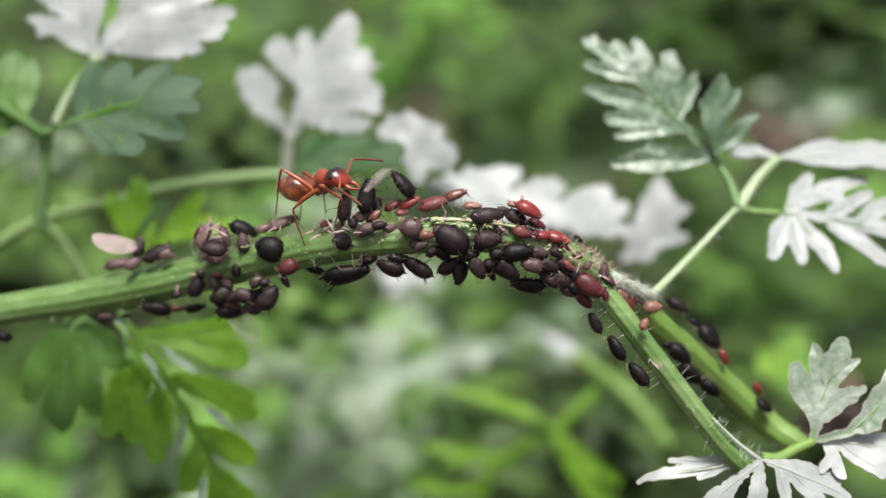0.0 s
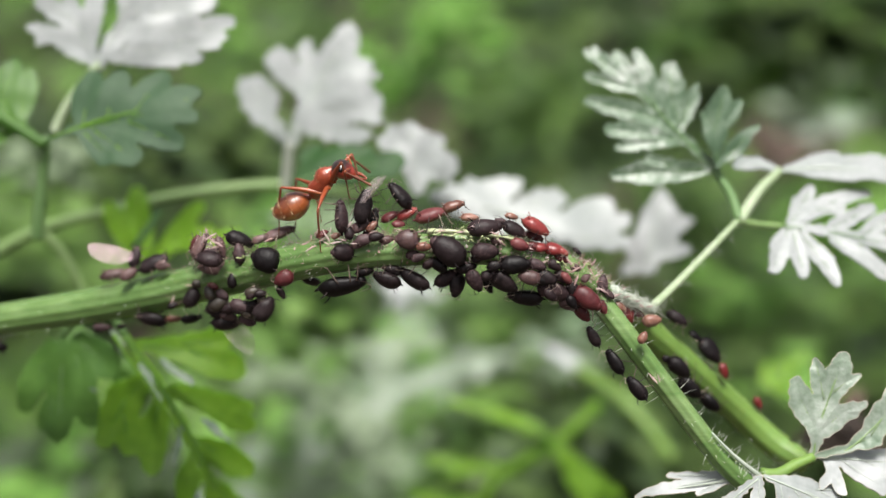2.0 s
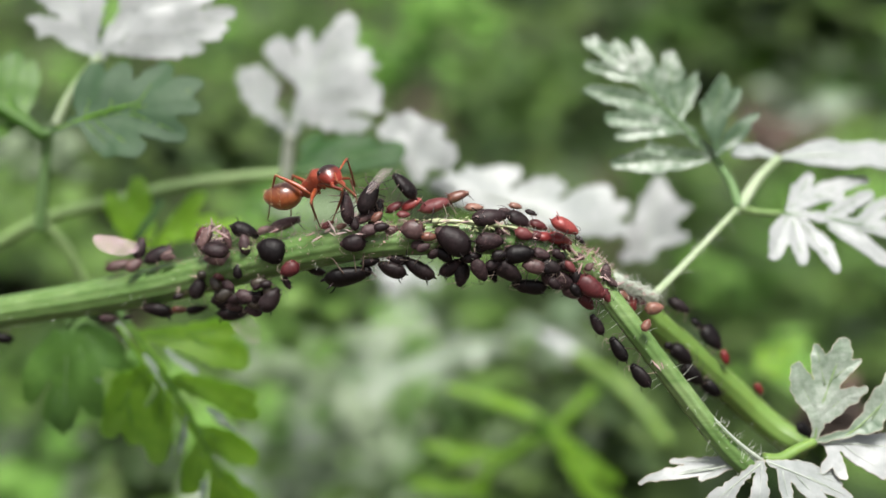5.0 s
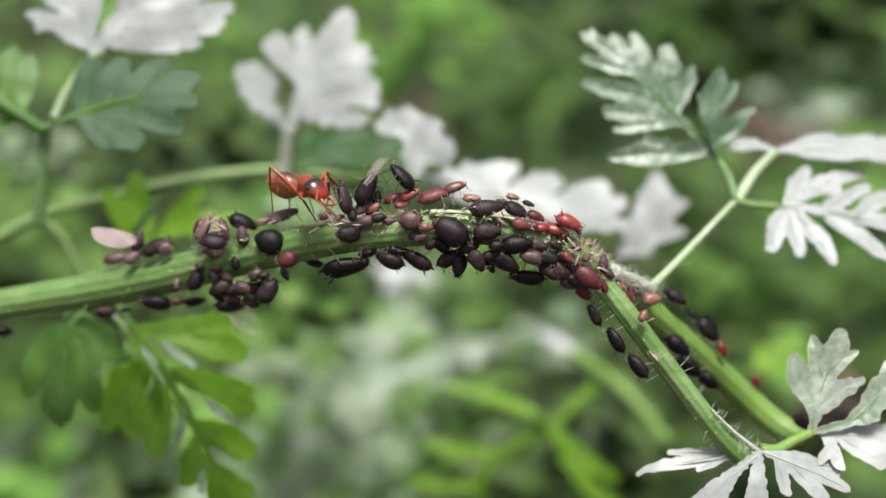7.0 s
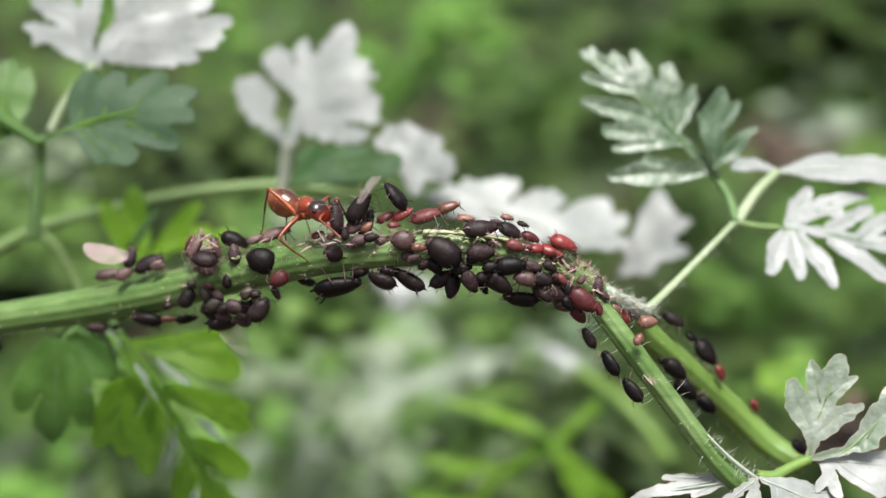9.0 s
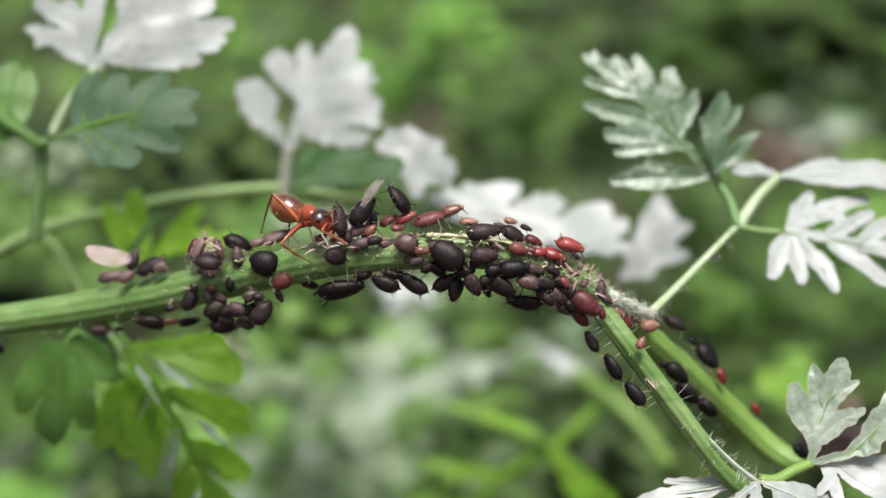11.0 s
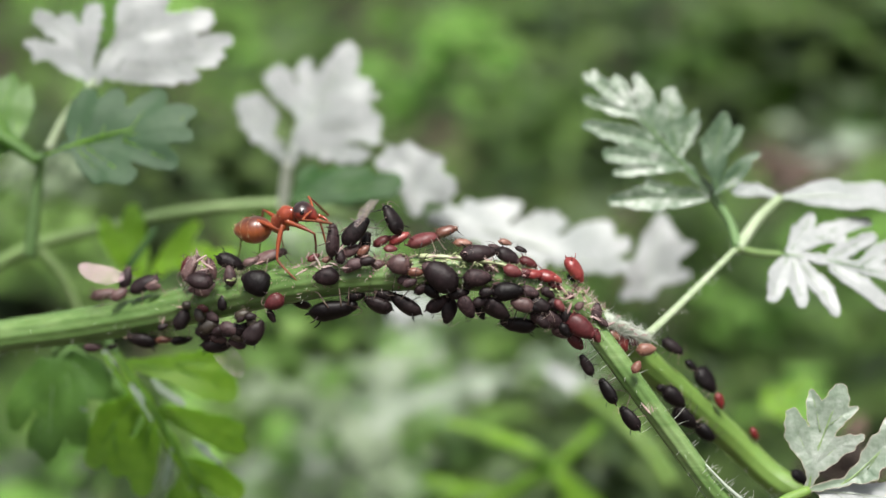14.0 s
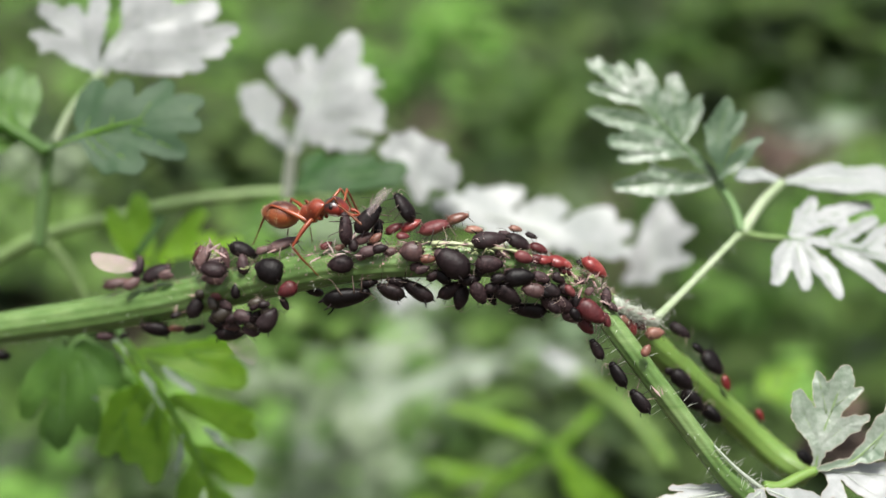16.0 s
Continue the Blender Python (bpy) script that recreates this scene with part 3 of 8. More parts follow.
def aphid_head_mesh(mat):
    v, f = revolve([(0.34, 0.10, 0.09, 0), (0.38, 0.15, 0.125, 0), (0.42, 0.145, 0.12, -0.005), (0.47, 0.12, 0.10, -0.01), (0.505, 0.07, 0.06, -0.015), (0.52, 0.02, 0.02, -0.02)], 12)
    return mesh_of("head", v, f, mat)


def aphid_leg_mesh(k, variant):
    side, pair = (1 if k % 2 else -1), k // 2
    x0 = (0.30, 0.20, 0.08)[pair]
    dx = (0.20, -0.04, -0.30)[pair] + 0.08 * math.sin(variant * 2.1 + k)
    out = (0.24, 0.29, 0.28)[pair] + 0.05 * math.cos(variant * 1.7 + k * 2)
    a = Vector((x0, side * 0.10, -0.10))
    knee = Vector((x0 + dx * 0.45, side * (0.12 + out * 0.55), 0.03))
    foot = Vector((x0 + dx, side * (0.10 + out), -0.30))
    toe = foot + Vector((dx * 0.2, side * 0.04, -0.02))
    v, f = tube([a, (a + knee) / 2 + Vector((0, 0, 0.02)), knee, (knee + foot) / 2, foot, toe], lambda u: 0.019 - 0.010 * u, 5)
    return mesh_of("leg", v, f, APHID_LIMB)


def aphid_antenna_mesh(side, variant):
    a = Vector((0.47, side * 0.06, 0.02))
    pts = spline([a, a + Vector((0.10, side * 0.10, 0.07)), a + Vector((0.02, side * 0.28, 0.08)), a + Vector((-0.16, side * (0.40 + 0.03 * variant), 0.05))], 9)
    v, f = tube(pts, lambda u: 0.011 - 0.006 * u, 5)
    return mesh_of("antenna", v, f, APHID_LIMB)


def aphid_tube_mesh(side, mat):
    v, f = tube([Vector((-0.30, side * 0.18, 0.16)), Vector((-0.37, side * 0.21, 0.24)), Vector((-0.45, side * 0.23, 0.28))], lambda u: 0.019 - 0.007 * u, 6)
    return mesh_of("cornicle", v, f, mat)


def aphid_tail_mesh(mat):
    v, f = tube([Vector((-0.46, 0, 0.0)), Vector((-0.53, 0, 0.02)), Vector((-0.58, 0, 0.035))], lambda u: 0.04 - 0.026 * u, 6)
    return mesh_of("tail", v, f, mat)


def wing_mesh(length, width, mat):
    """A narrow membranous wing along x with thickness."""
    n, v, f = 16, [], []
    for i in range(n + 1):
        u = i / n
        w = width * min(1.0, 0.42 + 2.0 * u) * math.sqrt(max(0.02, 1 - max(0.0, (u - 0.55) / 0.46) ** 2))
        for s in (0.0, 0.33, 0.66, 1.0):
            v.append(Vector((u * length, (s - 0.25) * w, 0.03 * math.sin(s * 3) * length * u)))
    for i in range(n):
        for s in range(3):
            a = i * 4 + s
            f.append((a, a + 4, a + 5, a + 1))
    m = len(v)
    v += [p - Vector((0, 0, 0.006)) for p in v]
    f += [tuple(m + k for k in reversed(q)) for q in f]
    return mesh_of("wing", v, f, mat)


def wing_vein_mesh(length, width, k):
    end = ((0.97, -0.08), (0.86, 0.42), (0.62, 0.55))[k]
    pts = [Vector((0.0, 0, 0.006)), Vector((0.4 * length, -0.14 * width + 0.15 * width * k, 0.012)), Vector((end[0] * length, end[1] * width, 0.012))]
    v, f = tube(spline(pts, 8), 0.005, 4)
    return mesh_of("wing_vein", v, f, APHID_LIMB)


APHID_PARTS = {}
COLOURS = {"k": (APHID_BLACK, "black"), "b": (APHID_BROWN, "dark brown"), "m": (APHID_MAROON, "maroon"), "v": (APHID_MAUVE, "pinkish brown"), "r": (APHID_RED, "red"), "o": (APHID_ORANGE, "orange-brown"), "g": (APHID_OLIVE, "olive green")}
APHIDS = []


def aphid(colour, place, length, heading, back, where="on the green stem", wings=(), fat=1.0, milky=False, broad=0.19):
    """One aphid: length in millimetres, heading in degrees in the camera's plane (0 right, 90 up), back: the way its back faces."""
    mat, word = COLOURS[colour]
    variant = len(APHIDS) % 5
    key = (colour, variant, fat)
    if key not in APHID_PARTS:
        APHID_PARTS[key] = ([aphid_body_mesh(mat, fat, variant), aphid_head_mesh(mat), aphid_tail_mesh(mat)], [aphid_leg_mesh(k, variant) for k in range(6)],
                            [aphid_antenna_mesh(s, variant) for s in (-1, 1)], [aphid_tube_mesh(s, APHID_BLACK if colour in "kb" else mat) for s in (-1, 1)])
    solid, legs, antennae, tubes = APHID_PARTS[key]
    h = radians(heading)
    rng = random.Random(len(APHIDS) * 13 + 5)
    forward = axes(math.cos(h), math.sin(h), rng.uniform(-0.15, 0.15))
    faces = {"u": (0, 1, 0.25), "d": (0, -1, 0.25), "f": (0, 0.15, 1), "uf": (0, 0.8, 0.7), "df": (0, -0.7, 0.7), "l": (-1, 0, 0.3), "r": (1, 0, 0.3)}
    face = axes(*faces[back])
    kind = "winged" if wings else "wingless"
    size = "small " if length < 1.0 else "large " if length > 1.7 else ""
    build = Matrix.Diagonal((1, rng.uniform(0.86, 1.1), rng.uniform(0.9, 1.12), 1))
    thing = tagged(empty("aphid", frame_of(V(place), forward, face, length * MM) @ build), f"{size}{word} {kind} aphid {where}", "aphid", "aphids")
    for me, nm in zip(solid, ("abdomen", "head", "tail")):
        part(nm, me, thing)
    for me in legs:
        part("leg", me, thing)
    for me in antennae:
        part("antenna", me, thing)
    for me in tubes:
        part("cornicle", me, thing)
    thing_turn = frame_of((0, 0, 0), forward, face).to_3x3().inverted().to_4x4()
    for towards, tip_back, size_w, root in wings:
        h = radians(towards)
        way = axes(math.cos(h), math.sin(h), tip_back)
        turn = thing_turn @ frame_of((0, 0, 0), way, axes(0.1, 0.5, 1))
        w = part("wing", wing_mesh(size_w, size_w * (0.44 if milky else broad), WING_MILKY if milky else WING_CLEAR), thing, "milky pinkish wing" if milky else "clear pale wing", Matrix.Translation(root) @ turn)
        for k in range(3):
            part("wing_vein", wing_vein_mesh(size_w, size_w * (0.44 if milky else broad), k), w)
    APHIDS.append(thing)
    return thing


def bud_patch(centre, spread, count, seed):
    """A knot of pale buds on the stem, each a small ribbed ovoid on its stalk."""
    rng = random.Random(seed)
    c = V(centre)
    thing = tagged(empty("flower_bud_cluster", Matrix.Translation(c)), "pale yellow-green bud cluster on the crowded stem", "flower buds", "bud clusters")
    for _ in range(count):
        way = Vector((rng.gauss(0, 0.6), rng.gauss(-0.5, 0.5), rng.uniform(0.1, 1))).normalized()
        o = (RIGHT * rng.uniform(-1, 1) * spread + UP * rng.gauss(0, 0.12) * spread) * MM
        r = rng.uniform(0.05, 0.13)
        k = rng.uniform(0.6, 1.3)
        v, f = revolve([(x * k, w * rng.uniform(0.7, 1.25), w * rng.uniform(0.25, 0.5), rng.uniform(-0.25, 0.25)) for x, w in ((-1.6, 0.25), (-1.0, 0.6), (-0.3, 1), (0.4, 0.95), (0.9, 0.6), (1.2, 0.2))], 9)
        part("bud", mesh_of("bud", v, f, BUD), thing, "", frame_of(o, way, (0, 0, 1), r * MM))
    return thing


def shed_skin(place, length, heading, seed):
    """A crumpled cast skin: a thin hollow husk with splayed leg sheaths."""
    rng = random.Random(seed)
    thing = tagged(empty("shed_skin", frame_of(V(place), axes(math.cos(radians(heading)), math.sin(radians(heading)), rng.uniform(-0.3, 0.3)), axes(rng.uniform(-0.4, 0.4), 0.6, 0.6), length * MM)),
                   "pinkish white cast aphid skin stuck to the stem", "shed skin", "shed skins")
    st = [(-0.5 + i / 9, 0.10 * math.sin(math.pi * (i + 0.6) / 10.2) * rng.uniform(0.6, 1.2), 0.08 * math.sin(math.pi * (i + 0.6) / 10.2) * rng.uniform(0.6, 1.2), rng.uniform(-0.03, 0.03)) for i in range(10)]
    v, f = revolve(st, 9, 0.6)
    part("husk", mesh_of("husk", v, f, SKIN), thing)
    for k in range(7):
        a = Vector((rng.uniform(-0.3, 0.4), 0, 0))
        out = Vector((rng.uniform(-0.5, 0.5), rng.choice((-1, 1)) * rng.uniform(0.2, 0.55), rng.uniform(-0.1, 0.45)))
        v, f = tube(spline([a, a + out * 0.5 + Vector((0, 0, 0.08)), a + out], 5), lambda u: 0.011 - 0.007 * u, 5)
        part("leg_sheath", mesh_of("leg_sheath", v, f, SKIN), thing)
    return thing


ground()
undergrowth()
# clumps for deep shade are dark by colour; nothing casts shade on them
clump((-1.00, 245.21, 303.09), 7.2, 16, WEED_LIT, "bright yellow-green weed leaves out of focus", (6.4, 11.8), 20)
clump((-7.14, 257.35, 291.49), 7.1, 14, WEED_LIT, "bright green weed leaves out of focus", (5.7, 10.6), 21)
clump((19.39, 451.35, 240.09), 27.0, 88, WEED_MID, "soft green mound of weeds", (8.6, 15.9), 22)
clump((35.02, 530.78, 233.68), 23.1, 24, WEED_SHADED, "soft green mound of weeds", (14.7, 27.3), 23)
clump((98.29, 340.11, 270.63), 8.1, 12, WEED_LIT, "bright green leaf tuft by the dark hollow", (8.5, 15.8), 24)
clump((138.16, 611.15, 228.92), 28.8, 24, WEED_SHADED, "dull green weeds coloured as in shade", (16.8, 31.2), 25)
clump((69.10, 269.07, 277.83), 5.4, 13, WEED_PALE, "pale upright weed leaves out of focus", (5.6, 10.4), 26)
clump((109.46, 689.00, 218.58), 54.0, 40, WEED_SHADED, "weeds coloured dark for deep shade", (20.8, 38.6), 27)
clump((61.76, 596.09, 187.85), 28.8, 30, WEED_SHADED, "weeds coloured dark for deep shade", (16.8, 31.2), 28)
clump((-92.72, 518.66, 201.33), 23.1, 26, WEED_SHADED, "weeds coloured dark for deep shade", (14.7, 27.3), 29)
clump((-54.33, 381.91, 274.93), 16.5, 39, WEED_MID, "green weeds coloured as in shade", (7.2, 13.3), 30)
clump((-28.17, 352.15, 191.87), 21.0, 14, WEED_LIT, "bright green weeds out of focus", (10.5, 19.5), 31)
clump((6.85, 253.92, 236.33), 11.9, 17, WEED_PALE, "silvery weed leaves out of focus", (4.4, 8.3), 32)
clump((20.52, 226.52, 250.86), 3.8, 6, WEED_PALE, "silvery weed leaves out of focus", (3.3, 6.2), 33)
clump((-7.17, 253.47, 235.23), 7.6, 11, WEED_PALE, "silvery weed leaves out of focus", (4.7, 8.7), 34)
clump((-29.08, 284.67, 231.37), 9.6, 30, WEED_MID, "green weeds out of focus", (4.7, 8.7), 35)
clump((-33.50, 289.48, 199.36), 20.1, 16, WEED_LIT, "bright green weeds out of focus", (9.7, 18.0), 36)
clump((-90.74, 280.24, 219.72), 13.2, 30, WEED_MID, "green weeds out of focus", (5.7, 10.6), 37)
clump((-21.94, 341.55, 162.29), 21.0, 44, WEED_MID, "green weeds out of focus", (7.2, 13.3), 38)
clump((78.14, 356.85, 203.79), 22.5, 57, WEED_MID, "green weeds out of focus", (7.2, 13.3), 39)
clump((65.99, 363.87, 223.46), 16.5, 35, WEED_MID, "green weeds out of focus", (7.2, 13.3), 40)
clump((46.41, 183.57, 267.44), 4.7, 6, WEED_LIT, "bright green weed leaves out of focus", (4.9, 9.1), 41)
clump((30.88, 243.48, 229.76), 17.8, 60, WEED_SHADED, "weeds coloured dark for deep shade", (7.3, 13.6), 42)
clump((-70.51, 449.59, 236.17), 16.2, 30, WEED_MID, "green weeds out of focus", (7.8, 14.5), 43)
clump((127.58, 439.22, 205.20), 23.4, 10, WEED_LIT, "bright green weeds out of focus", (13.9, 25.7), 44)
clump((-90.97, 290.38, 247.93), 14.4, 35, WEED_MID, "green weeds out of focus", (5.7, 10.6), 45)
clump((2.91, 177.25, 250.32), 3.9, 8, WEED_MID, "bright green weed leaves out of focus", (3.7, 6.9), 46)
clump((8.22, 305.57, 289.14), 8.4, 22, WEED_MID, "bright green weed leaves out of focus", (4.7, 8.7), 47)
clump((-81.34, 383.26, 279.00), 22.5, 20, WEED_LIT, "bright green weed leaves out of focus", (9.4, 17.5), 48)
clump((-27.11, 276.97, 209.95), 15.6, 17, WEED_PALE, "soft pale green weeds out of focus", (5.2, 9.7), 49)
clump((-25.74, 263.93, 219.10), 14.8, 14, WEED_LIT, "soft bright green weeds out of focus", (6.4, 11.8), 50)
clump((-5.07, 215.15, 264.96), 3.8, 13, WEED_PALE, "pale weed leaves out of focus", (2.3, 4.3), 51)
clump((8.49, 242.10, 248.90), 7.1, 19, WEED_MID, "green weed leaves out of focus", (3.1, 5.8), 52)
clump((-30.96, 233.84, 271.77), 4.0, 11, WEED_PALE, "pale weed leaves out of focus", (2.5, 4.6), 53)
clump((60.17, 288.04, 239.80), 7.2, 8, WEED_LIT, "bright green weeds out of focus", (5.9, 10.9), 54)
clump((-29.26, 243.60, 253.47), 5.6, 14, WEED_SHADED, "dark green weeds out of focus", (5.0, 9.3), 55)
clump((75.80, 286.31, 234.82), 9.6, 17, WEED_MID, "soft green weeds out of focus", (4.2, 7.7), 56)
clump((20.75, 376.27, 258.45), 16.5, 30, WEED_MID, "soft bright green weeds out of focus", (5.2, 9.7), 57)
clump((-25.05, 237.94, 237.67), 2.9, 6, WEED_PALE, "pale weed leaves out of focus", (2.7, 4.9), 58)
clump((-11.57, 224.64, 245.98), 2.5, 6, WEED_PALE, "silvery weed leaves out of focus", (2.5, 4.6), 59)
clump((-8.28, 227.58, 254.12), 3.6, 8, WEED_PALE, "silvery weed leaves out of focus", (2.5, 4.6), 60)
clump((-0.55, 235.95, 231.87), 4.6, 8, WEED_PALE, "silvery weed leaves out of focus", (2.7, 4.9), 61)
clump((20.86, 159.21, 268.10), 3.1, 40, WEED_SHADED, "weeds coloured dark for deep shade", (3.4, 6.3), 62)
clump((13.51, 184.59, 247.91), 3.4, 16, WEED_SHADED, "weeds coloured dark for deep shade", (3.4, 6.3), 63)
clump((-21.29, 268.58, 231.99), 6.8, 22, WEED_MID, "green weeds out of focus", (3.0, 5.5), 64)
clump((10.67, 235.74, 231.17), 6.1, 18, WEED_SHADED, "dark green weeds out of focus", (5.0, 9.3), 65)
clump((55.46, 252.02, 230.53), 6.5, 10, WEED_SHADED, "dark green weeds out of focus", (5.3, 9.8), 66)
clump((-17.48, 275.41, 205.49), 12.0, 12, WEED_LIT, "soft bright green weeds out of focus", (7.6, 14.0), 67)
clump((91.05, 382.78, 275.80), 22.5, 35, WEED_MID, "dull green weeds coloured as in shade", (5.9, 10.9), 68)
clump((-32.48, 259.65, 207.27), 13.7, 19, WEED_PALE, "soft bright green weeds out of focus", (4.9, 9.2), 69)
clump((-86.98, 272.97, 199.43), 14.4, 14, WEED_LIT, "soft bright green weeds out of focus", (8.4, 15.6), 70)
clump((103.62, 357.00, 203.94), 19.5, 30, WEED_MID, "soft bright green weeds out of focus", (5.9, 10.9), 71)
clump((45.39, 535.81, 247.57), 18.9, 16, WEED_SHADED, "weeds coloured dark for deep shade", (13.2, 24.6), 72)
clump((-21.84, 233.40, 270.47), 10.6, 12, WEED_LIT, "soft bright green weeds out of focus", (6.7, 12.5), 73)
clump((-14.00, 204.07, 279.66), 3.0, 6, WEED_PALE, "pale weed leaves out of focus", (2.2, 4.1), 74)
clump((-31.36, 246.52, 261.61), 8.2, 17, WEED_MID, "green weeds out of focus", (4.4, 8.2), 75)
clump((91.13, 460.29, 264.22), 27.0, 40, WEED_SHADED, "weeds coloured dark for deep shade", (12.6, 23.4), 76)
clump((123.54, 458.66, 259.33), 21.6, 30, WEED_SHADED, "weeds coloured dark for deep shade", (12.6, 23.4), 77)
clump((64.36, 451.01, 238.67), 16.2, 20, WEED_SHADED, "weeds coloured dark for deep shade", (12.6, 23.4), 78)
clump((25.72, 273.64, 200.11), 13.2, 24, WEED_SHADED, "weeds coloured dark for deep shade", (8.4, 15.6), 79)
clump((89.14, 322.58, 290.13), 13.9, 50, WEED_SHADED, "weeds coloured dark for deep shade", (7.9, 14.7), 80)
clump((69.01, 322.03, 288.82), 13.9, 50, WEED_SHADED, "weeds coloured dark for deep shade", (7.9, 14.7), 81)
clump((51.18, 336.31, 283.30), 13.2, 40, WEED_SHADED, "weeds coloured dark for deep shade", (8.3, 15.4), 82)
clump((16.09, 383.34, 278.17), 9.0, 20, WEED_SHADED, "weeds coloured dark for deep shade", (9.4, 17.5), 83)
clump((37.69, 121.56, 289.28), 2.4, 16, WEED_BROWN, "dead brown leaves out of focus", (3.0, 5.5), 90)
clump((57.65, 232.28, 286.47), 5.5, 12, WEED_BROWN, "dead brown leaves out of focus", (5.0, 9.0), 91)
clump((19.62, 151.83, 270.12), 5.5, 34, WEED_SHADED, "weeds coloured dark for deep shade", (5.0, 9.0), 92)
clump((-13.75, 193.32, 252.51), 8.0, 22, WEED_SOFT, "pale grey-green weed leaves out of focus", (4.0, 8.0), 93)
clump((-19.65, 205.46, 256.64), 7.0, 18, WEED_SOFT, "pale grey-green weed leaves out of focus", (4.0, 8.0), 94)
clump((-11.23, 190.59, 245.03), 7.0, 18, WEED_SOFT, "pale grey-green weed leaves out of focus", (4.0, 8.0), 95)
clump((-44.55, 153.79, 304.72), 3.0, 12, WEED_SOFT, "pale grey-green weed leaves out of focus", (3.5, 6.0), 96)
clump((-49.99, 162.26, 298.77), 5.0, 14, WEED_MID, "soft green weed leaves out of focus", (3.5, 6.0), 97)
clump((-45.55, 176.76, 250.89), 6.0, 14, WEED_SOFT, "pale grey-green weed leaves out of focus", (4.0, 7.0), 99)
clump((-13.98, 141.93, 301.39), 3.2, 16, WEED_SOFT, "pale grey-green weed leaves out of focus", (3.0, 5.5), 104)
clump((86.85, 317.39, 286.40), 13.0, 16, WEED_MID, "dull green weeds coloured as in shade", (9.0, 16.0), 105)
clump((58.15, 317.82, 287.58), 10.0, 12, WEED_MID, "dull green weeds coloured as in shade", (9.0, 16.0), 106)
clump((-25.86, 169.25, 303.36), 4.5, 36, WEED_SHADED, "weeds coloured dark for deep shade", (4.0, 7.0), 107)
clump((-15.44, 138.87, 292.98), 3.6, 30, WEED_MID, "green weeds out of focus", (3.0, 5.5), 108)
clump((-17.17, 144.02, 292.50), 2.5, 12, WEED_SHADED, "weeds coloured dark for deep shade", (3.0, 5.0), 109)
clump((-32.11, 133.17, 277.31), 3.0, 26, WEED_SHADED, "weeds coloured dark for deep shade", (3.0, 5.0), 100)
clump((-30.10, 163.62, 302.51), 4.5, 30, WEED_SHADED, "weeds coloured dark for deep shade", (4.0, 7.0), 101)
clump((5.63, 170.96, 264.20), 5.0, 14, WEED_MID, "green weeds out of focus", (5.0, 9.0), 102)
clump((16.70, 142.07, 278.36), 2.6, 26, WEED_SHADED, "weeds coloured dark for deep shade", (3.0, 5.5), 110)
clump((7.49, 181.30, 263.35), 4.0, 20, WEED_SHADED, "weeds coloured dark for deep shade", (4.0, 7.0), 111)
clump((-12.86, 150.59, 266.69), 3.6, 16, WEED_SOFT, "pale grey-green weed leaves out of focus", (3.5, 6.0), 112)
clump((92.14, 325.55, 279.58), 14.0, 18, WEED_SOFT, "pale grey-green weed leaves out of focus", (8.0, 14.0), 113)
clump((-11.48, 148.13, 289.18), 2.6, 16, WEED_SHADED, "weeds coloured dark for deep shade", (3.0, 5.5), 114)
clump((9.39, 146.49, 270.05), 3.5, 22, WEED_SHADED, "weeds coloured dark for deep shade", (4.0, 7.0), 103)
back_stalk("thin green plant stalk behind the infested stem", ((-33.44, 96.34, 314.22), (-28.68, 97.25, 316.69), (-24.30, 97.68, 317.84), (-18.07, 98.92, 318.96), (-11.34, 99.90, 319.34), (-5.71, 100.40, 318.38)), 0.44, STALK_PALE)
back_stalk("thin green side stalk of the plant", ((-28.28, 97.25, 316.69), (-26.67, 96.66, 315.02), (-25.05, 95.59, 312.02)), 0.32, STALK_PALE)
back_stalk("upright green leaf stalk", ((-26.03, 88.36, 319.19), (-25.55, 88.73, 322.50), (-25.00, 89.08, 325.75)), 0.40, VEIN)
back_stalk("blurred green stalk low in the weeds", ((9.14, 123.24, 288.03), (11.46, 121.61, 286.49), (14.53, 119.94, 284.83)), 0.55, LEAF_MID)
back_stalk("blurred green stalk low in the weeds", ((13.80, 137.13, 288.20), (17.42, 132.54, 287.28), (20.41, 128.64, 285.32), (21.89, 125.04, 284.21)), 0.70, STEM_BACK)
back_stalk("blurred green stalk low in the weeds", ((14.80, 126.91, 289.34), (11.09, 123.95, 287.07), (7.32, 123.16, 284.90), (4.63, 122.52, 283.13), (3.28, 121.51, 280.35)), 0.50, LEAF_MID)
back_stalk("short dark twig behind the winged aphid", ((-20.37, 90.42, 317.73), (-19.75, 91.78, 318.57), (-19.03, 93.21, 319.57)), 0.24, LEAF_DARK)
back_stalk("bright green leaf stalk", ((-28.87, 89.26, 327.72), (-26.90, 88.83, 326.52), (-25.05, 88.43, 325.44)), 0.42, LEAF)
leaf("bright green leaf low in the weeds", (4.09, 121.74, 281.01), (-3.18, 122.19, 282.22), axes(0, 0.8, 0.6), LEAF_MID, LEAF_MID, ((0.000, 0.000, 0.444, 0.007, 0.053, 0.098), (0.444, 0.007, 0.926, 0.002, 0.118, 0.066)), ribs=1, cells=60, quilt=0.0, tooth=0.01)
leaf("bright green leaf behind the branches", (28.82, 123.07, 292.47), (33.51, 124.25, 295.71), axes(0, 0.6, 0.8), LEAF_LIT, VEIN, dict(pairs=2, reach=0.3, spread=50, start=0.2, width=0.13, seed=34))
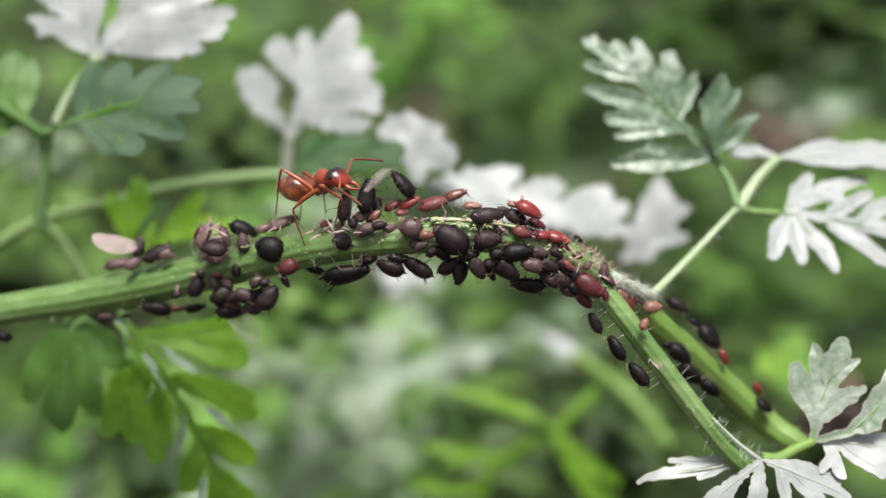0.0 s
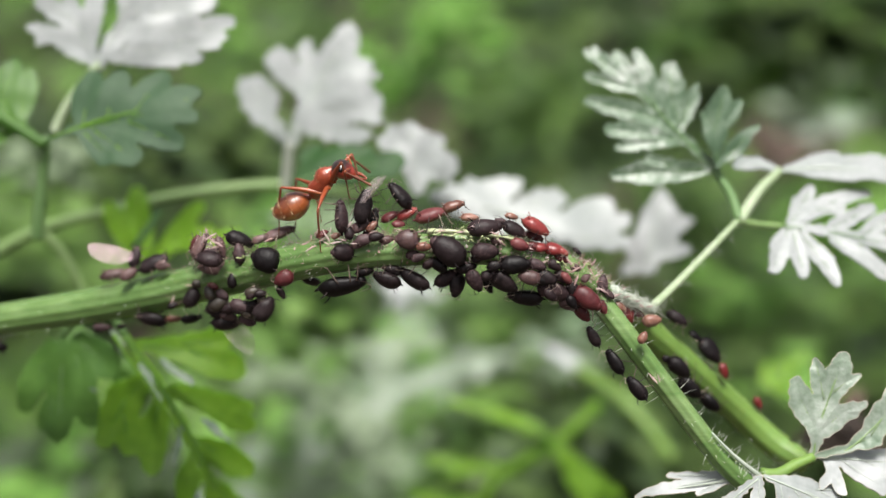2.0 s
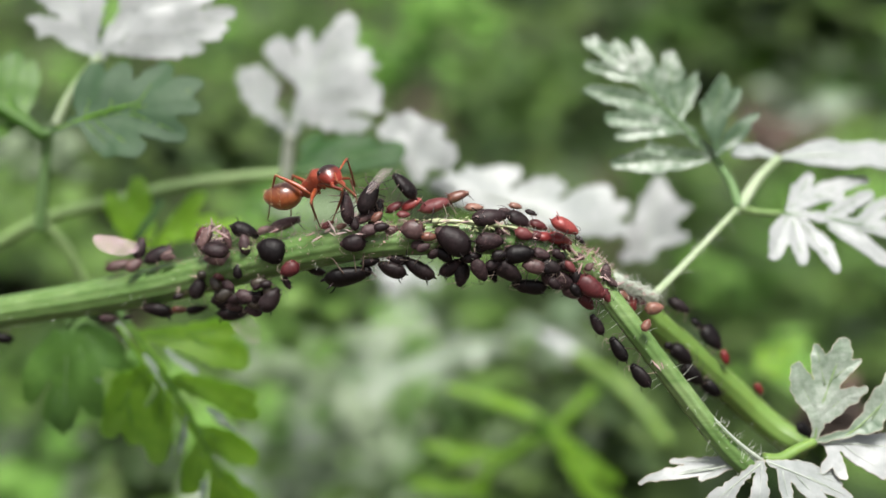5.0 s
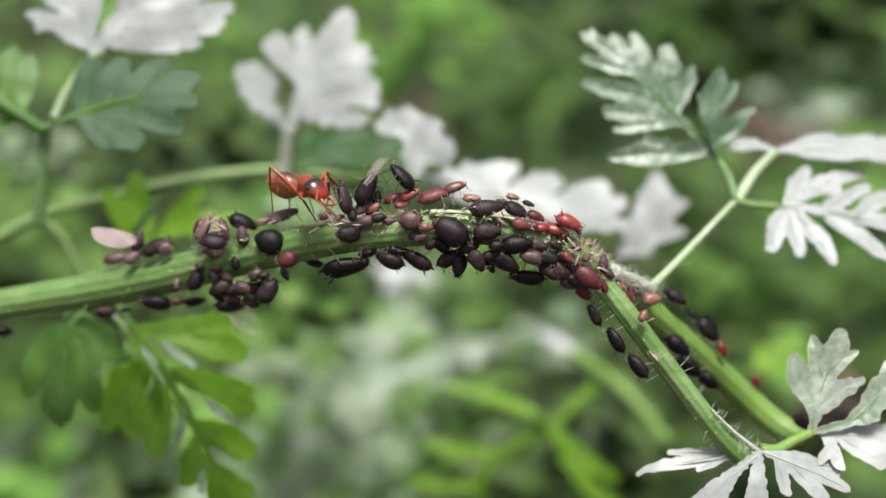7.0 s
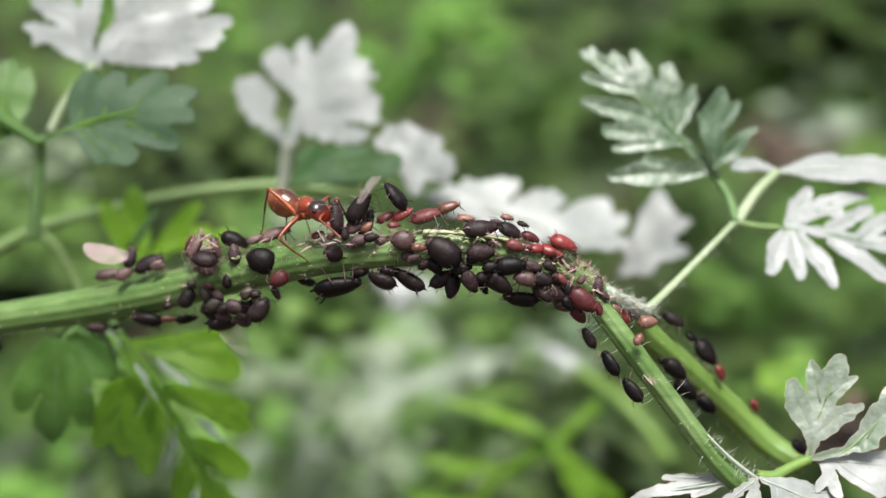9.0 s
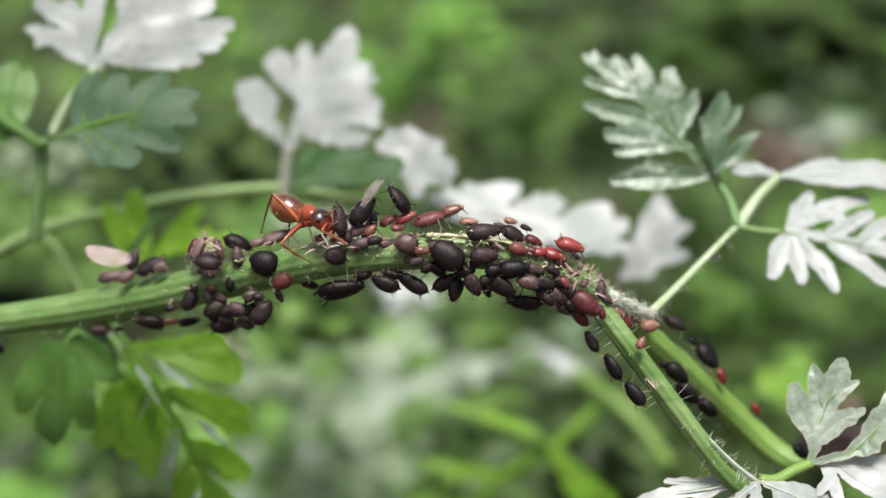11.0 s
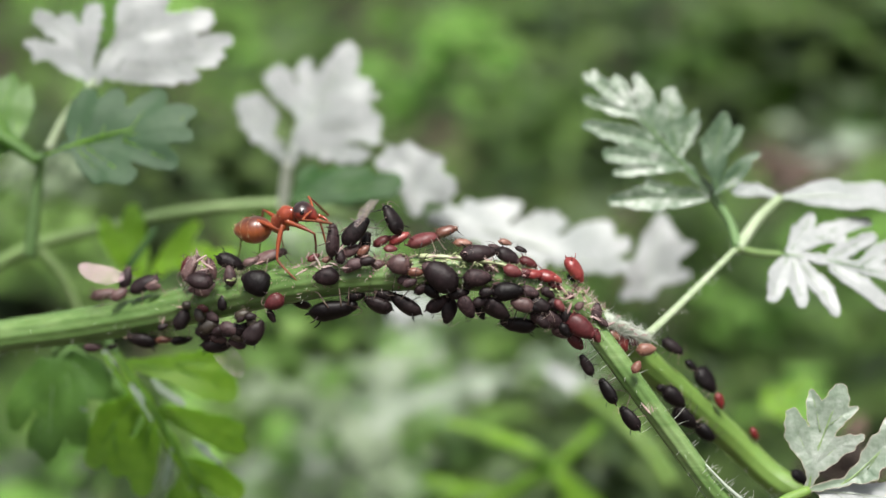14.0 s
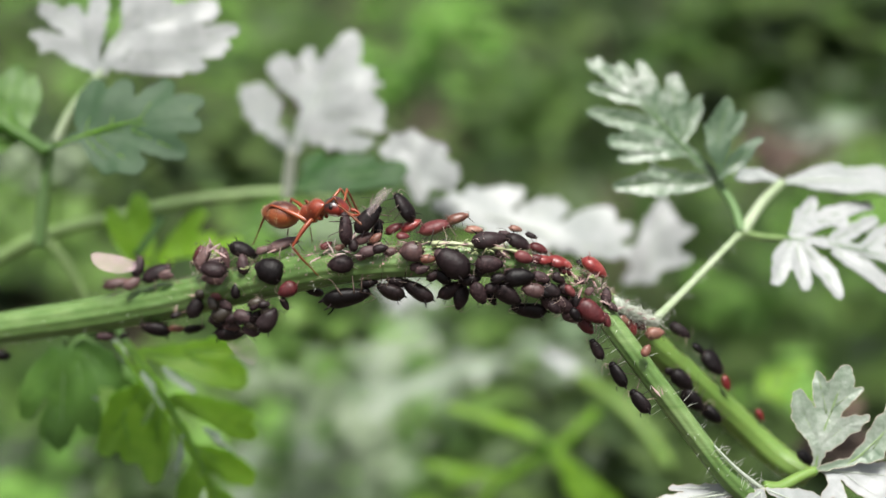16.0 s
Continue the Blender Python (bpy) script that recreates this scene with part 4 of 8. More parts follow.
leaf("fresh green lobed leaf on an upright stalk", (-25.29, 88.94, 325.38), (-29.20, 90.51, 329.69), axes(0, 0.4, 0.9), LEAF, LEAF_LIT, ((0.000, -0.000, 0.397, 0.078, 0.032, 0.048), (0.397, 0.078, 0.717, 0.188, 0.048, 0.043), (0.439, 0.082, 0.684, -0.004, 0.107, 0.171), (0.684, -0.004, 0.843, -0.255, 0.171, 0.129), (0.843, -0.255, 0.904, -0.348, 0.118, 0.059), (0.344, 0.011, 0.581, -0.289, 0.075, 0.097), (0.581, -0.289, 0.723, -0.410, 0.086, 0.043), (0.509, 0.171, 0.938, 0.122, 0.139, 0.160), (0.284, 0.132, 0.364, 0.431, 0.053, 0.074)), ribs=2, cells=80, keel=0.12, quilt=0.0, tooth=0.004)
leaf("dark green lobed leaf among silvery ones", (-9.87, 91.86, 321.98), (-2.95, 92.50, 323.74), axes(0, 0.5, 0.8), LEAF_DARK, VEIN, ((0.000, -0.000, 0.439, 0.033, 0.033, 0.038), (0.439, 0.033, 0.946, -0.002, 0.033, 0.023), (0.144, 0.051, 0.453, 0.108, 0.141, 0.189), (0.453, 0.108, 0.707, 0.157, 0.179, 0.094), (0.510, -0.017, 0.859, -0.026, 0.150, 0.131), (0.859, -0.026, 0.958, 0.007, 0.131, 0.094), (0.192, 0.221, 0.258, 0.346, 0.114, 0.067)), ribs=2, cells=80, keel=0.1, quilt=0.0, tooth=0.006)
leaf("fresh green leaflet behind the stem, coloured as lit", (-20.46, 94.45, 315.66), (-21.32, 96.09, 320.16), axes(0, 0.6, 0.8), LEAF_LIT, LEAF_MID, ((0.000, 0.000, 0.896, -0.030, 0.044, 0.036), (0.091, 0.048, 0.618, 0.019, 0.160, 0.196), (0.618, 0.019, 0.932, -0.012, 0.196, 0.109), (0.150, 0.150, 0.704, 0.373, 0.131, 0.130), (0.704, 0.373, 0.849, 0.404, 0.116, 0.065)), ribs=1, cells=70, keel=0.1, quilt=0.0, tooth=0.004)
leaf("fresh green leaflet behind the stem, coloured as lit", (-19.67, 94.43, 315.59), (-17.01, 95.82, 319.42), axes(0, 0.6, 0.8), LEAF_LIT, LEAF_MID, ((0.000, 0.000, 0.929, -0.010, 0.043, 0.036), (0.158, 0.009, 0.627, 0.030, 0.174, 0.203), (0.627, 0.030, 0.916, -0.020, 0.188, 0.109), (0.387, -0.133, 0.699, -0.367, 0.159, 0.129), (0.494, -0.390, 0.922, -0.709, 0.115, 0.071)), ribs=1, cells=70, keel=0.1, quilt=0.0, tooth=0.004)
leaf("bright green leaf low in the weeds", (5.70, 122.89, 284.14), (-2.10, 123.44, 285.66), axes(0, 0.8, 0.6), LEAF_MID, LEAF_MID, ((0.002, -0.019, 0.411, 0.022, 0.049, 0.091), (0.411, 0.022, 0.911, -0.006, 0.103, 0.055), (0.339, 0.049, 0.660, 0.236, 0.061, 0.036)), ribs=1, cells=60, quilt=0.0, tooth=0.01)
leaf("bright green leaf low in the weeds", (10.50, 119.95, 287.77), (16.51, 118.61, 284.09), axes(0, 0.8, 0.6), LEAF_MID, LEAF_MID, ((0.009, -0.026, 0.414, -0.065, 0.092, 0.170), (0.414, -0.065, 0.952, 0.015, 0.170, 0.085), (0.304, -0.242, 0.778, -0.370, 0.117, 0.129), (0.778, -0.370, 1.268, -0.294, 0.142, 0.084)), ribs=1, cells=60, quilt=0.0, tooth=0.01)
leaf("silvery white lobed leaf of the plant, softly lit", (-10.86, 99.45, 322.61), (-7.06, 102.37, 330.70), axes(0, 0.62, 0.8), LEAF_PALE, VEIN_PALE, ((-0.000, -0.000, 0.438, -0.048, 0.045, 0.080), (0.399, -0.067, 0.897, -0.035, 0.187, 0.098), (0.376, 0.048, 0.551, 0.415, 0.053, 0.098), (0.549, 0.082, 0.706, 0.245, 0.080, 0.058), (0.493, -0.071, 0.600, -0.343, 0.178, 0.067), (0.321, -0.105, 0.478, -0.476, 0.134, 0.058), (0.160, -0.108, 0.263, -0.491, 0.062, 0.058), (0.682, -0.079, 0.752, -0.284, 0.134, 0.045), (0.531, -0.401, 0.578, -0.487, 0.040, 0.021), (0.396, -0.467, 0.425, -0.550, 0.040, 0.021), (0.669, -0.285, 0.713, -0.372, 0.040, 0.021), (0.936, -0.016, 0.996, -0.002, 0.058, 0.031), (0.010, 0.020, 0.124, 0.332, 0.027, 0.071), (0.124, 0.332, 0.255, 0.595, 0.107, 0.049), (0.228, 0.306, 0.322, 0.508, 0.089, 0.053)), cells=80, stalk_width=0.42, quilt=0.0, keel=0.07, stalk_mat=STALK_WHITE, stalk=((-11.33, 99.77, 318.96), (-11.10, 99.64, 320.89),))
leaf("silvery white lobed leaf of the plant, softly lit", (-1.74, 96.15, 320.17), (-2.28, 97.77, 324.68), axes(0.1, 0.5, 0.85), LEAF_PALE, VEIN_PALE, ((0.040, -0.004, 0.564, -0.060, 0.119, 0.289), (0.736, 0.045, 0.726, 0.390, 0.204, 0.110), (0.644, -0.069, 0.895, 0.011, 0.255, 0.102), (0.528, -0.180, 0.258, -0.540, 0.238, 0.085), (0.661, -0.153, 0.687, -0.404, 0.170, 0.085), (0.831, 0.199, 0.918, 0.271, 0.119, 0.068), (0.416, -0.334, 0.393, -0.580, 0.102, 0.059), (0.266, -0.193, 0.142, -0.470, 0.119, 0.059)), cells=80, quilt=0.0, keel=0.07)
leaf("silvery white lobed leaf of the plant, softly lit", (-21.94, 91.43, 329.96), (-19.29, 93.51, 335.74), axes(0, 0.22, 1), LEAF_PALE, VEIN_PALE, ((0.010, 0.005, 0.081, 0.432, 0.068, 0.102), (0.081, 0.432, 0.065, 0.791, 0.096, 0.051), (0.080, 0.157, 0.369, 0.520, 0.102, 0.113), (0.287, 0.435, 0.330, 0.821, 0.113, 0.068), (0.220, 0.173, 0.570, 0.320, 0.068, 0.102), (0.060, -0.003, 0.519, -0.116, 0.068, 0.102), (0.524, -0.125, 0.912, -0.070, 0.170, 0.226), (0.398, -0.243, 0.865, -0.932, 0.113, 0.057), (0.257, -0.216, 0.424, -0.802, 0.079, 0.068), (0.637, -0.254, 0.952, -0.653, 0.124, 0.103), (0.477, -0.568, 0.621, -0.910, 0.073, 0.051), (0.097, -0.076, 0.320, -0.639, 0.057, 0.057), (0.066, 0.608, -0.041, 0.651, 0.068, 0.034), (0.709, -0.703, 0.721, -0.937, 0.079, 0.045)), cells=80, stalk_width=0.28, quilt=0.0, keel=0.07, stalk_mat=TWIG, stalk=((-24.79, 89.93, 325.82), (-23.80, 90.63, 327.75),))
leaf("dark blue-green lobed leaf on an upright stalk", (-23.48, 84.59, 326.87), (-14.96, 85.70, 329.91), axes(0, 0.35, 0.95), LEAF_BLUE, LEAF_LIT, ((-0.000, 0.000, 0.342, 0.007, 0.019, 0.026), (0.342, 0.007, 0.929, -0.037, 0.026, 0.019), (0.142, 0.007, 0.527, -0.044, 0.045, 0.112), (0.527, -0.044, 0.766, -0.047, 0.112, 0.090), (0.228, 0.028, 0.320, 0.219, 0.075, 0.113), (0.320, 0.219, 0.365, 0.325, 0.105, 0.068), (0.389, 0.004, 0.477, 0.175, 0.097, 0.120), (0.477, 0.175, 0.539, 0.252, 0.113, 0.072), (0.574, -0.020, 0.718, 0.118, 0.097, 0.098), (0.718, 0.118, 0.799, 0.174, 0.098, 0.068), (0.695, -0.018, 0.878, -0.006, 0.082, 0.097), (0.878, -0.006, 0.964, 0.002, 0.090, 0.056), (0.621, -0.066, 0.828, -0.108, 0.075, 0.086), (0.828, -0.108, 0.908, -0.160, 0.082, 0.052), (0.514, -0.065, 0.661, -0.205, 0.082, 0.104), (0.661, -0.205, 0.753, -0.295, 0.100, 0.067), (0.281, -0.038, 0.385, -0.194, 0.075, 0.119), (0.385, -0.194, 0.462, -0.304, 0.119, 0.081), (0.214, -0.023, 0.314, -0.238, 0.052, 0.082)), ribs=2, cells=100, keel=0.09, quilt=0.0, tooth=0.0, fold=0.05)
leaf("silvery white lobed leaf of the plant, softly lit", (10.40, 97.21, 316.17), (-0.40, 98.43, 319.67), axes(0, 0.4, 0.8), LEAF_PALE, VEIN_PALE, ((0.088, -0.048, -0.158, -0.217, 0.095, 0.051), (-0.028, -0.031, -0.207, -0.085, 0.066, 0.033), (0.039, -0.006, 0.890, -0.002, 0.081, 0.095), (0.730, -0.086, 0.578, -0.202, 0.095, 0.066), (0.890, -0.002, 0.993, -0.002, 0.073, 0.037), (0.435, -0.099, 0.282, -0.214, 0.088, 0.074), (0.164, -0.059, -0.021, -0.271, 0.103, 0.074), (0.580, 0.042, 0.597, 0.206, 0.073, 0.044), (0.802, -0.079, 0.807, -0.153, 0.051, 0.037), (0.293, 0.011, 0.295, 0.136, 0.066, 0.037)), cells=80, quilt=0.0, keel=0.07)
leaf("silvery white lobed leaf of the plant, softly lit", (14.71, 98.66, 313.32), (15.69, 100.59, 318.70), axes(0, 0.45, 0.8), LEAF_PALE, VEIN_PALE, ((0.069, 0.012, 0.654, -0.061, 0.133, 0.251), (0.428, 0.005, 0.243, 0.241, 0.177, 0.089), (0.597, -0.142, 0.711, -0.390, 0.148, 0.059), (0.308, -0.123, 0.345, -0.419, 0.133, 0.059), (0.721, -0.035, 0.958, -0.007, 0.162, 0.089), (0.126, 0.093, -0.049, 0.274, 0.103, 0.059)), cells=80, quilt=0.0, keel=0.07)
leaf("grey-green lobed leaf with silvery gloss in its colour", (16.33, 84.20, 325.21), (8.91, 86.61, 332.13), axes(-0.1, 0.4, 0.9), LEAF_GREY, VEIN, ((0.000, -0.000, 0.317, -0.009, 0.020, 0.026), (0.317, -0.009, 0.683, -0.031, 0.026, 0.020), (0.683, -0.031, 0.935, -0.015, 0.020, 0.016), (0.041, 0.042, 0.259, 0.282, 0.033, 0.075), (0.259, 0.282, 0.383, 0.435, 0.075, 0.026), (0.189, 0.157, 0.310, 0.226, 0.039, 0.026), (0.253, 0.011, 0.433, 0.141, 0.033, 0.078), (0.433, 0.141, 0.591, 0.258, 0.078, 0.036), (0.350, 0.132, 0.484, 0.296, 0.039, 0.026), (0.438, 0.010, 0.631, 0.126, 0.033, 0.062), (0.631, 0.126, 0.793, 0.213, 0.055, 0.029), (0.664, -0.011, 0.792, 0.051, 0.026, 0.042), (0.792, 0.051, 0.903, 0.104, 0.039, 0.023), (0.757, -0.036, 0.944, -0.015, 0.046, 0.043), (0.944, -0.015, 1.002, -0.002, 0.039, 0.023), (0.919, -0.012, 0.979, -0.047, 0.033, 0.023), (0.669, -0.041, 0.814, -0.084, 0.026, 0.043), (0.814, -0.084, 0.870, -0.114, 0.039, 0.023), (0.461, -0.015, 0.636, -0.115, 0.029, 0.066), (0.636, -0.115, 0.779, -0.191, 0.059, 0.033), (0.312, -0.039, 0.466, -0.147, 0.029, 0.079), (0.466, -0.147, 0.590, -0.273, 0.079, 0.040), (0.323, -0.076, 0.387, -0.239, 0.036, 0.043), (0.394, -0.247, 0.410, -0.295, 0.033, 0.020)), ribs=3, cells=120, keel=0.42, quilt=0.0, tooth=0.007, fold=0.05, stalk_width=0.3, stalk=((17.36, 80.95, 323.11), (17.07, 82.57, 324.22),))
leaf("dull grey-green lobed leaf with three teeth", (16.38, 83.49, 325.59), (16.86, 85.11, 330.05), axes(0.1, 0.3, 1), LEAF_DULL, VEIN, ((0.022, -0.005, 0.421, 0.072, 0.045, 0.064), (0.421, 0.072, 0.950, 0.002, 0.051, 0.032), (0.281, 0.043, 0.492, 0.079, 0.115, 0.153), (0.492, 0.079, 0.733, 0.024, 0.160, 0.166), (0.733, 0.024, 0.950, 0.002, 0.160, 0.083), (0.492, 0.079, 0.641, 0.217, 0.109, 0.058), (0.600, -0.062, 0.844, -0.212, 0.102, 0.051)), ribs=2, cells=90, keel=0.22, quilt=0.0, tooth=0.010)
leaf("small green lobe at the foot of a leaf", (16.34, 83.10, 325.71), (18.80, 83.97, 328.08), axes(0.2, 0.5, 1), LEAF_DULL, VEIN, ((0.028, 0.013, 0.447, 0.021, 0.043, 0.069), (0.447, 0.021, 0.886, 0.022, 0.060, 0.034), (0.230, 0.010, 0.501, 0.020, 0.103, 0.146), (0.501, 0.020, 0.780, 0.050, 0.146, 0.086), (0.780, 0.050, 0.973, 0.000, 0.077, 0.043)), ribs=2, cells=80, keel=0.3, quilt=0.0, tooth=0.012)
leaf("silvery white lobed leaf of the plant, softly lit", (20.17, 82.29, 322.32), (27.62, 82.04, 321.62), axes(0, 0.6, 0.8), LEAF_PALE, VEIN, ((0.000, 0.000, 0.410, 0.006, 0.025, 0.035), (0.410, 0.006, 0.997, -0.023, 0.035, 0.030), (0.085, 0.057, 0.192, 0.276, 0.041, 0.077), (0.192, 0.276, 0.278, 0.455, 0.067, 0.031), (0.131, 0.063, 0.412, 0.317, 0.046, 0.082), (0.412, 0.317, 0.742, 0.485, 0.072, 0.036), (0.312, 0.215, 0.512, 0.252, 0.051, 0.036), (0.374, 0.019, 0.585, 0.191, 0.041, 0.061), (0.585, 0.191, 0.775, 0.345, 0.061, 0.036), (0.636, -0.000, 0.839, 0.200, 0.041, 0.077), (0.839, 0.200, 1.040, 0.356, 0.077, 0.062), (0.054, -0.016, -0.023, -0.243, 0.040, 0.085), (-0.023, -0.243, -0.069, -0.416, 0.080, 0.045), (0.097, -0.045, 0.127, -0.280, 0.045, 0.075), (0.127, -0.280, 0.150, -0.455, 0.065, 0.035), (0.167, -0.077, 0.319, -0.284, 0.050, 0.085), (0.319, -0.284, 0.406, -0.484, 0.085, 0.040), (0.413, -0.063, 0.662, -0.213, 0.050, 0.085), (0.662, -0.213, 0.864, -0.339, 0.085, 0.055), (0.273, -0.000, 0.999, -0.012, 0.051, 0.071)), ribs=2, cells=120, keel=0.3, quilt=0.0, tooth=0.010, fold=0.03, stalk_mat=STALK_PALE, stalk_width=0.24, stalk=((17.36, 80.94, 323.08), (18.68, 81.60, 322.63),))
leaf("silvery white lobed leaf of the plant, softly lit", (20.57, 85.64, 324.78), (28.35, 85.82, 325.27), axes(0, 0.7, 0.7), LEAF_PALE, VEIN_PALE, ((-0.000, -0.000, 0.422, 0.011, 0.029, 0.034), (0.422, 0.011, 0.998, -0.007, 0.034, 0.034), (0.111, 0.016, 0.291, 0.025, 0.069, 0.108), (0.291, 0.025, 0.643, 0.002, 0.108, 0.127), (0.643, 0.002, 0.995, -0.020, 0.137, 0.137), (0.238, 0.084, 0.507, 0.180, 0.059, 0.040), (0.535, 0.109, 0.829, 0.202, 0.069, 0.040), (0.852, 0.117, 1.045, 0.166, 0.069, 0.040)), ribs=2, cells=90, keel=0.15, quilt=0.0, tooth=0.014, stalk_mat=TWIG, stalk_width=0.32, stalk=((17.36, 80.94, 323.08), (18.99, 83.74, 324.04),))
leaf("silvery white lobed leaf of the plant, softly lit", (20.43, 85.66, 324.85), (17.93, 85.81, 325.24), axes(0, 0.7, 0.7), LEAF_PALE, VEIN_PALE, ((-0.028, -0.007, 0.371, -0.116, 0.074, 0.185), (0.371, -0.116, 0.742, -0.275, 0.222, 0.186), (0.742, -0.275, 1.000, -0.000, 0.161, 0.074), (0.442, -0.056, 0.974, 0.077, 0.148, 0.062)), ribs=1, cells=80, keel=0.15, quilt=0.0, tooth=0.01)
leaf("sharp grey-green lobed leaf at the branch fork", (19.79, 69.39, 313.76), (21.46, 71.30, 318.99), axes(-0.1, 0.35, 1), LEAF_SHEEN, STALK_PALE, ((-0.000, -0.000, 0.302, 0.024, 0.033, 0.042), (0.302, 0.024, 0.959, -0.007, 0.038, 0.023), (0.168, 0.017, 0.324, 0.041, 0.070, 0.103), (0.324, 0.041, 0.551, 0.012, 0.103, 0.094), (0.551, 0.012, 0.828, -0.008, 0.094, 0.108), (0.828, -0.008, 0.947, -0.005, 0.108, 0.061), (0.272, 0.068, 0.455, 0.232, 0.066, 0.113), (0.455, 0.232, 0.613, 0.336, 0.113, 0.052), (0.529, 0.048, 0.725, 0.152, 0.066, 0.080), (0.725, 0.152, 0.841, 0.217, 0.070, 0.033), (0.622, -0.009, 0.761, -0.106, 0.070, 0.056), (0.761, -0.106, 0.834, -0.184, 0.051, 0.023), (0.237, 0.006, 0.467, -0.138, 0.084, 0.080), (0.467, -0.138, 0.591, -0.290, 0.075, 0.037), (0.475, -0.162, 0.485, -0.248, 0.056, 0.033)), ribs=2, cells=150, keel=0.16, quilt=0.0, tooth=0.010, fold=0.05, margin=True, stalk_width=0.34, stalk_mat=STEM_BACK, stalk=((16.9, 68.3, 313.3), (17.77, 68.42, 313.26), (18.75, 68.93, 313.53),))
leaf("grey-green lobed leaf at the branch fork", (19.85, 69.41, 313.82), (24.84, 70.86, 317.80), axes(-0.2, 0.3, 1), LEAF_SHEEN, STALK_PALE, ((-0.006, -0.007, 0.271, -0.133, 0.021, 0.033), (0.271, -0.133, 0.887, -0.088, 0.037, 0.033), (0.254, -0.119, 0.449, -0.170, 0.025, 0.091), (0.458, -0.159, 0.714, -0.092, 0.091, 0.100), (0.714, -0.092, 0.984, -0.017, 0.100, 0.083)), ribs=2, cells=100, tooth=0.008, keel=0.25, quilt=0.0, margin=True)
leaf("silvery white lobed leaf of the plant, softly lit", (16.86, 68.04, 313.33), (10.16, 67.74, 312.57), axes(0.05, 0.6, 0.8), LEAF_PALE, VEIN_PALE, ((0.008, -0.006, 0.394, -0.055, 0.022, 0.064), (0.345, -0.034, 0.888, -0.010, 0.074, 0.028), (0.411, -0.082, 0.699, -0.129, 0.041, 0.018), (0.304, -0.019, 0.505, 0.058, 0.055, 0.018), (0.798, -0.023, 0.969, -0.001, 0.037, 0.013)), cells=110, quilt=0.0, keel=0.07, margin=True, tooth=0.014)
leaf("silvery white lobed leaf of the plant, softly lit", (16.52, 67.31, 313.59), (13.29, 66.45, 311.23), axes(0, 0.6, 0.8), LEAF_PALE, VEIN_PALE, ((-0.004, -0.016, 1.000, -0.000, 0.036, 0.120), (0.413, -0.001, 0.982, 0.151, 0.090, 0.105), (-0.011, 0.009, 0.416, 0.455, 0.045, 0.135)), cells=80, quilt=0.0, keel=0.07, margin=True)
leaf("silvery white lobed leaf of the plant, softly lit", (17.01, 67.68, 313.46), (21.43, 67.14, 311.91), axes(0.05, 0.6, 0.8), LEAF_PALE, VEIN_PALE, ((0.012, 0.005, 0.586, 0.098, 0.046, 0.124), (0.584, 0.112, 0.916, 0.280, 0.092, 0.039), (0.462, 0.032, 0.986, 0.002, 0.118, 0.059), (0.337, -0.021, 0.826, -0.286, 0.105, 0.072), (0.172, -0.031, 0.309, -0.349, 0.079, 0.059), (0.651, 0.110, 0.850, 0.120, 0.105, 0.052)), cells=110, quilt=0.0, keel=0.07, margin=True, tooth=0.014)
leaf("silvery white lobed leaf of the plant, softly lit", (20.19, 69.41, 313.72), (25.43, 69.38, 313.55), axes(0.05, 0.6, 0.8), LEAF_PALE, VEIN_PALE, ((0.012, 0.007, 0.553, 0.070, 0.036, 0.072), (0.319, 0.034, 0.968, 0.154, 0.060, 0.072), (0.092, -0.041, 0.177, -0.342, 0.072, 0.048), (0.199, -0.004, 0.605, -0.273, 0.084, 0.078), (0.429, 0.006, 0.911, -0.196, 0.096, 0.108), (0.125, -0.136, -0.007, -0.288, 0.060, 0.036)), cells=110, quilt=0.0, keel=0.07, margin=True, tooth=0.014)
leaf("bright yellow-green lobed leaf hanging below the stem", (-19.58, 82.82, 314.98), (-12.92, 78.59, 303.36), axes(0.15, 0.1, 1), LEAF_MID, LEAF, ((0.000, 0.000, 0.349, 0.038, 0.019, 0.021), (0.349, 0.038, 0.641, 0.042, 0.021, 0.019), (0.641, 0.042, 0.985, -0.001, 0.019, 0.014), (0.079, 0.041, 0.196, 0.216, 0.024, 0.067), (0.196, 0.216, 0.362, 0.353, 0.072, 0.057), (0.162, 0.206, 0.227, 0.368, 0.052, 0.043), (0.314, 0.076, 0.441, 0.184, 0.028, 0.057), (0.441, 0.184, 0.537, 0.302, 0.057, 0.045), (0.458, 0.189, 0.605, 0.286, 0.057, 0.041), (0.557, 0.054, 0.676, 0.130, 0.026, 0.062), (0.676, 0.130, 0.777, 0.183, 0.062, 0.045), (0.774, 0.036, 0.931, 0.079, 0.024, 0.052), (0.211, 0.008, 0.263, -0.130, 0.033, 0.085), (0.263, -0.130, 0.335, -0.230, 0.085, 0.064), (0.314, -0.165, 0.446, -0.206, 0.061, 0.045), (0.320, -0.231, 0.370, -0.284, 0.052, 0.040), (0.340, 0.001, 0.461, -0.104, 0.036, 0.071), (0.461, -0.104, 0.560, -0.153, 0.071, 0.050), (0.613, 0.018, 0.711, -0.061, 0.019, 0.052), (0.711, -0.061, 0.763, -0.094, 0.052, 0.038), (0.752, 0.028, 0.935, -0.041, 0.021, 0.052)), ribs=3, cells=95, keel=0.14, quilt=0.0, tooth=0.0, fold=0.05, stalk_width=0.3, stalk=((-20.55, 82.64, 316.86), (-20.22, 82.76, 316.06),))
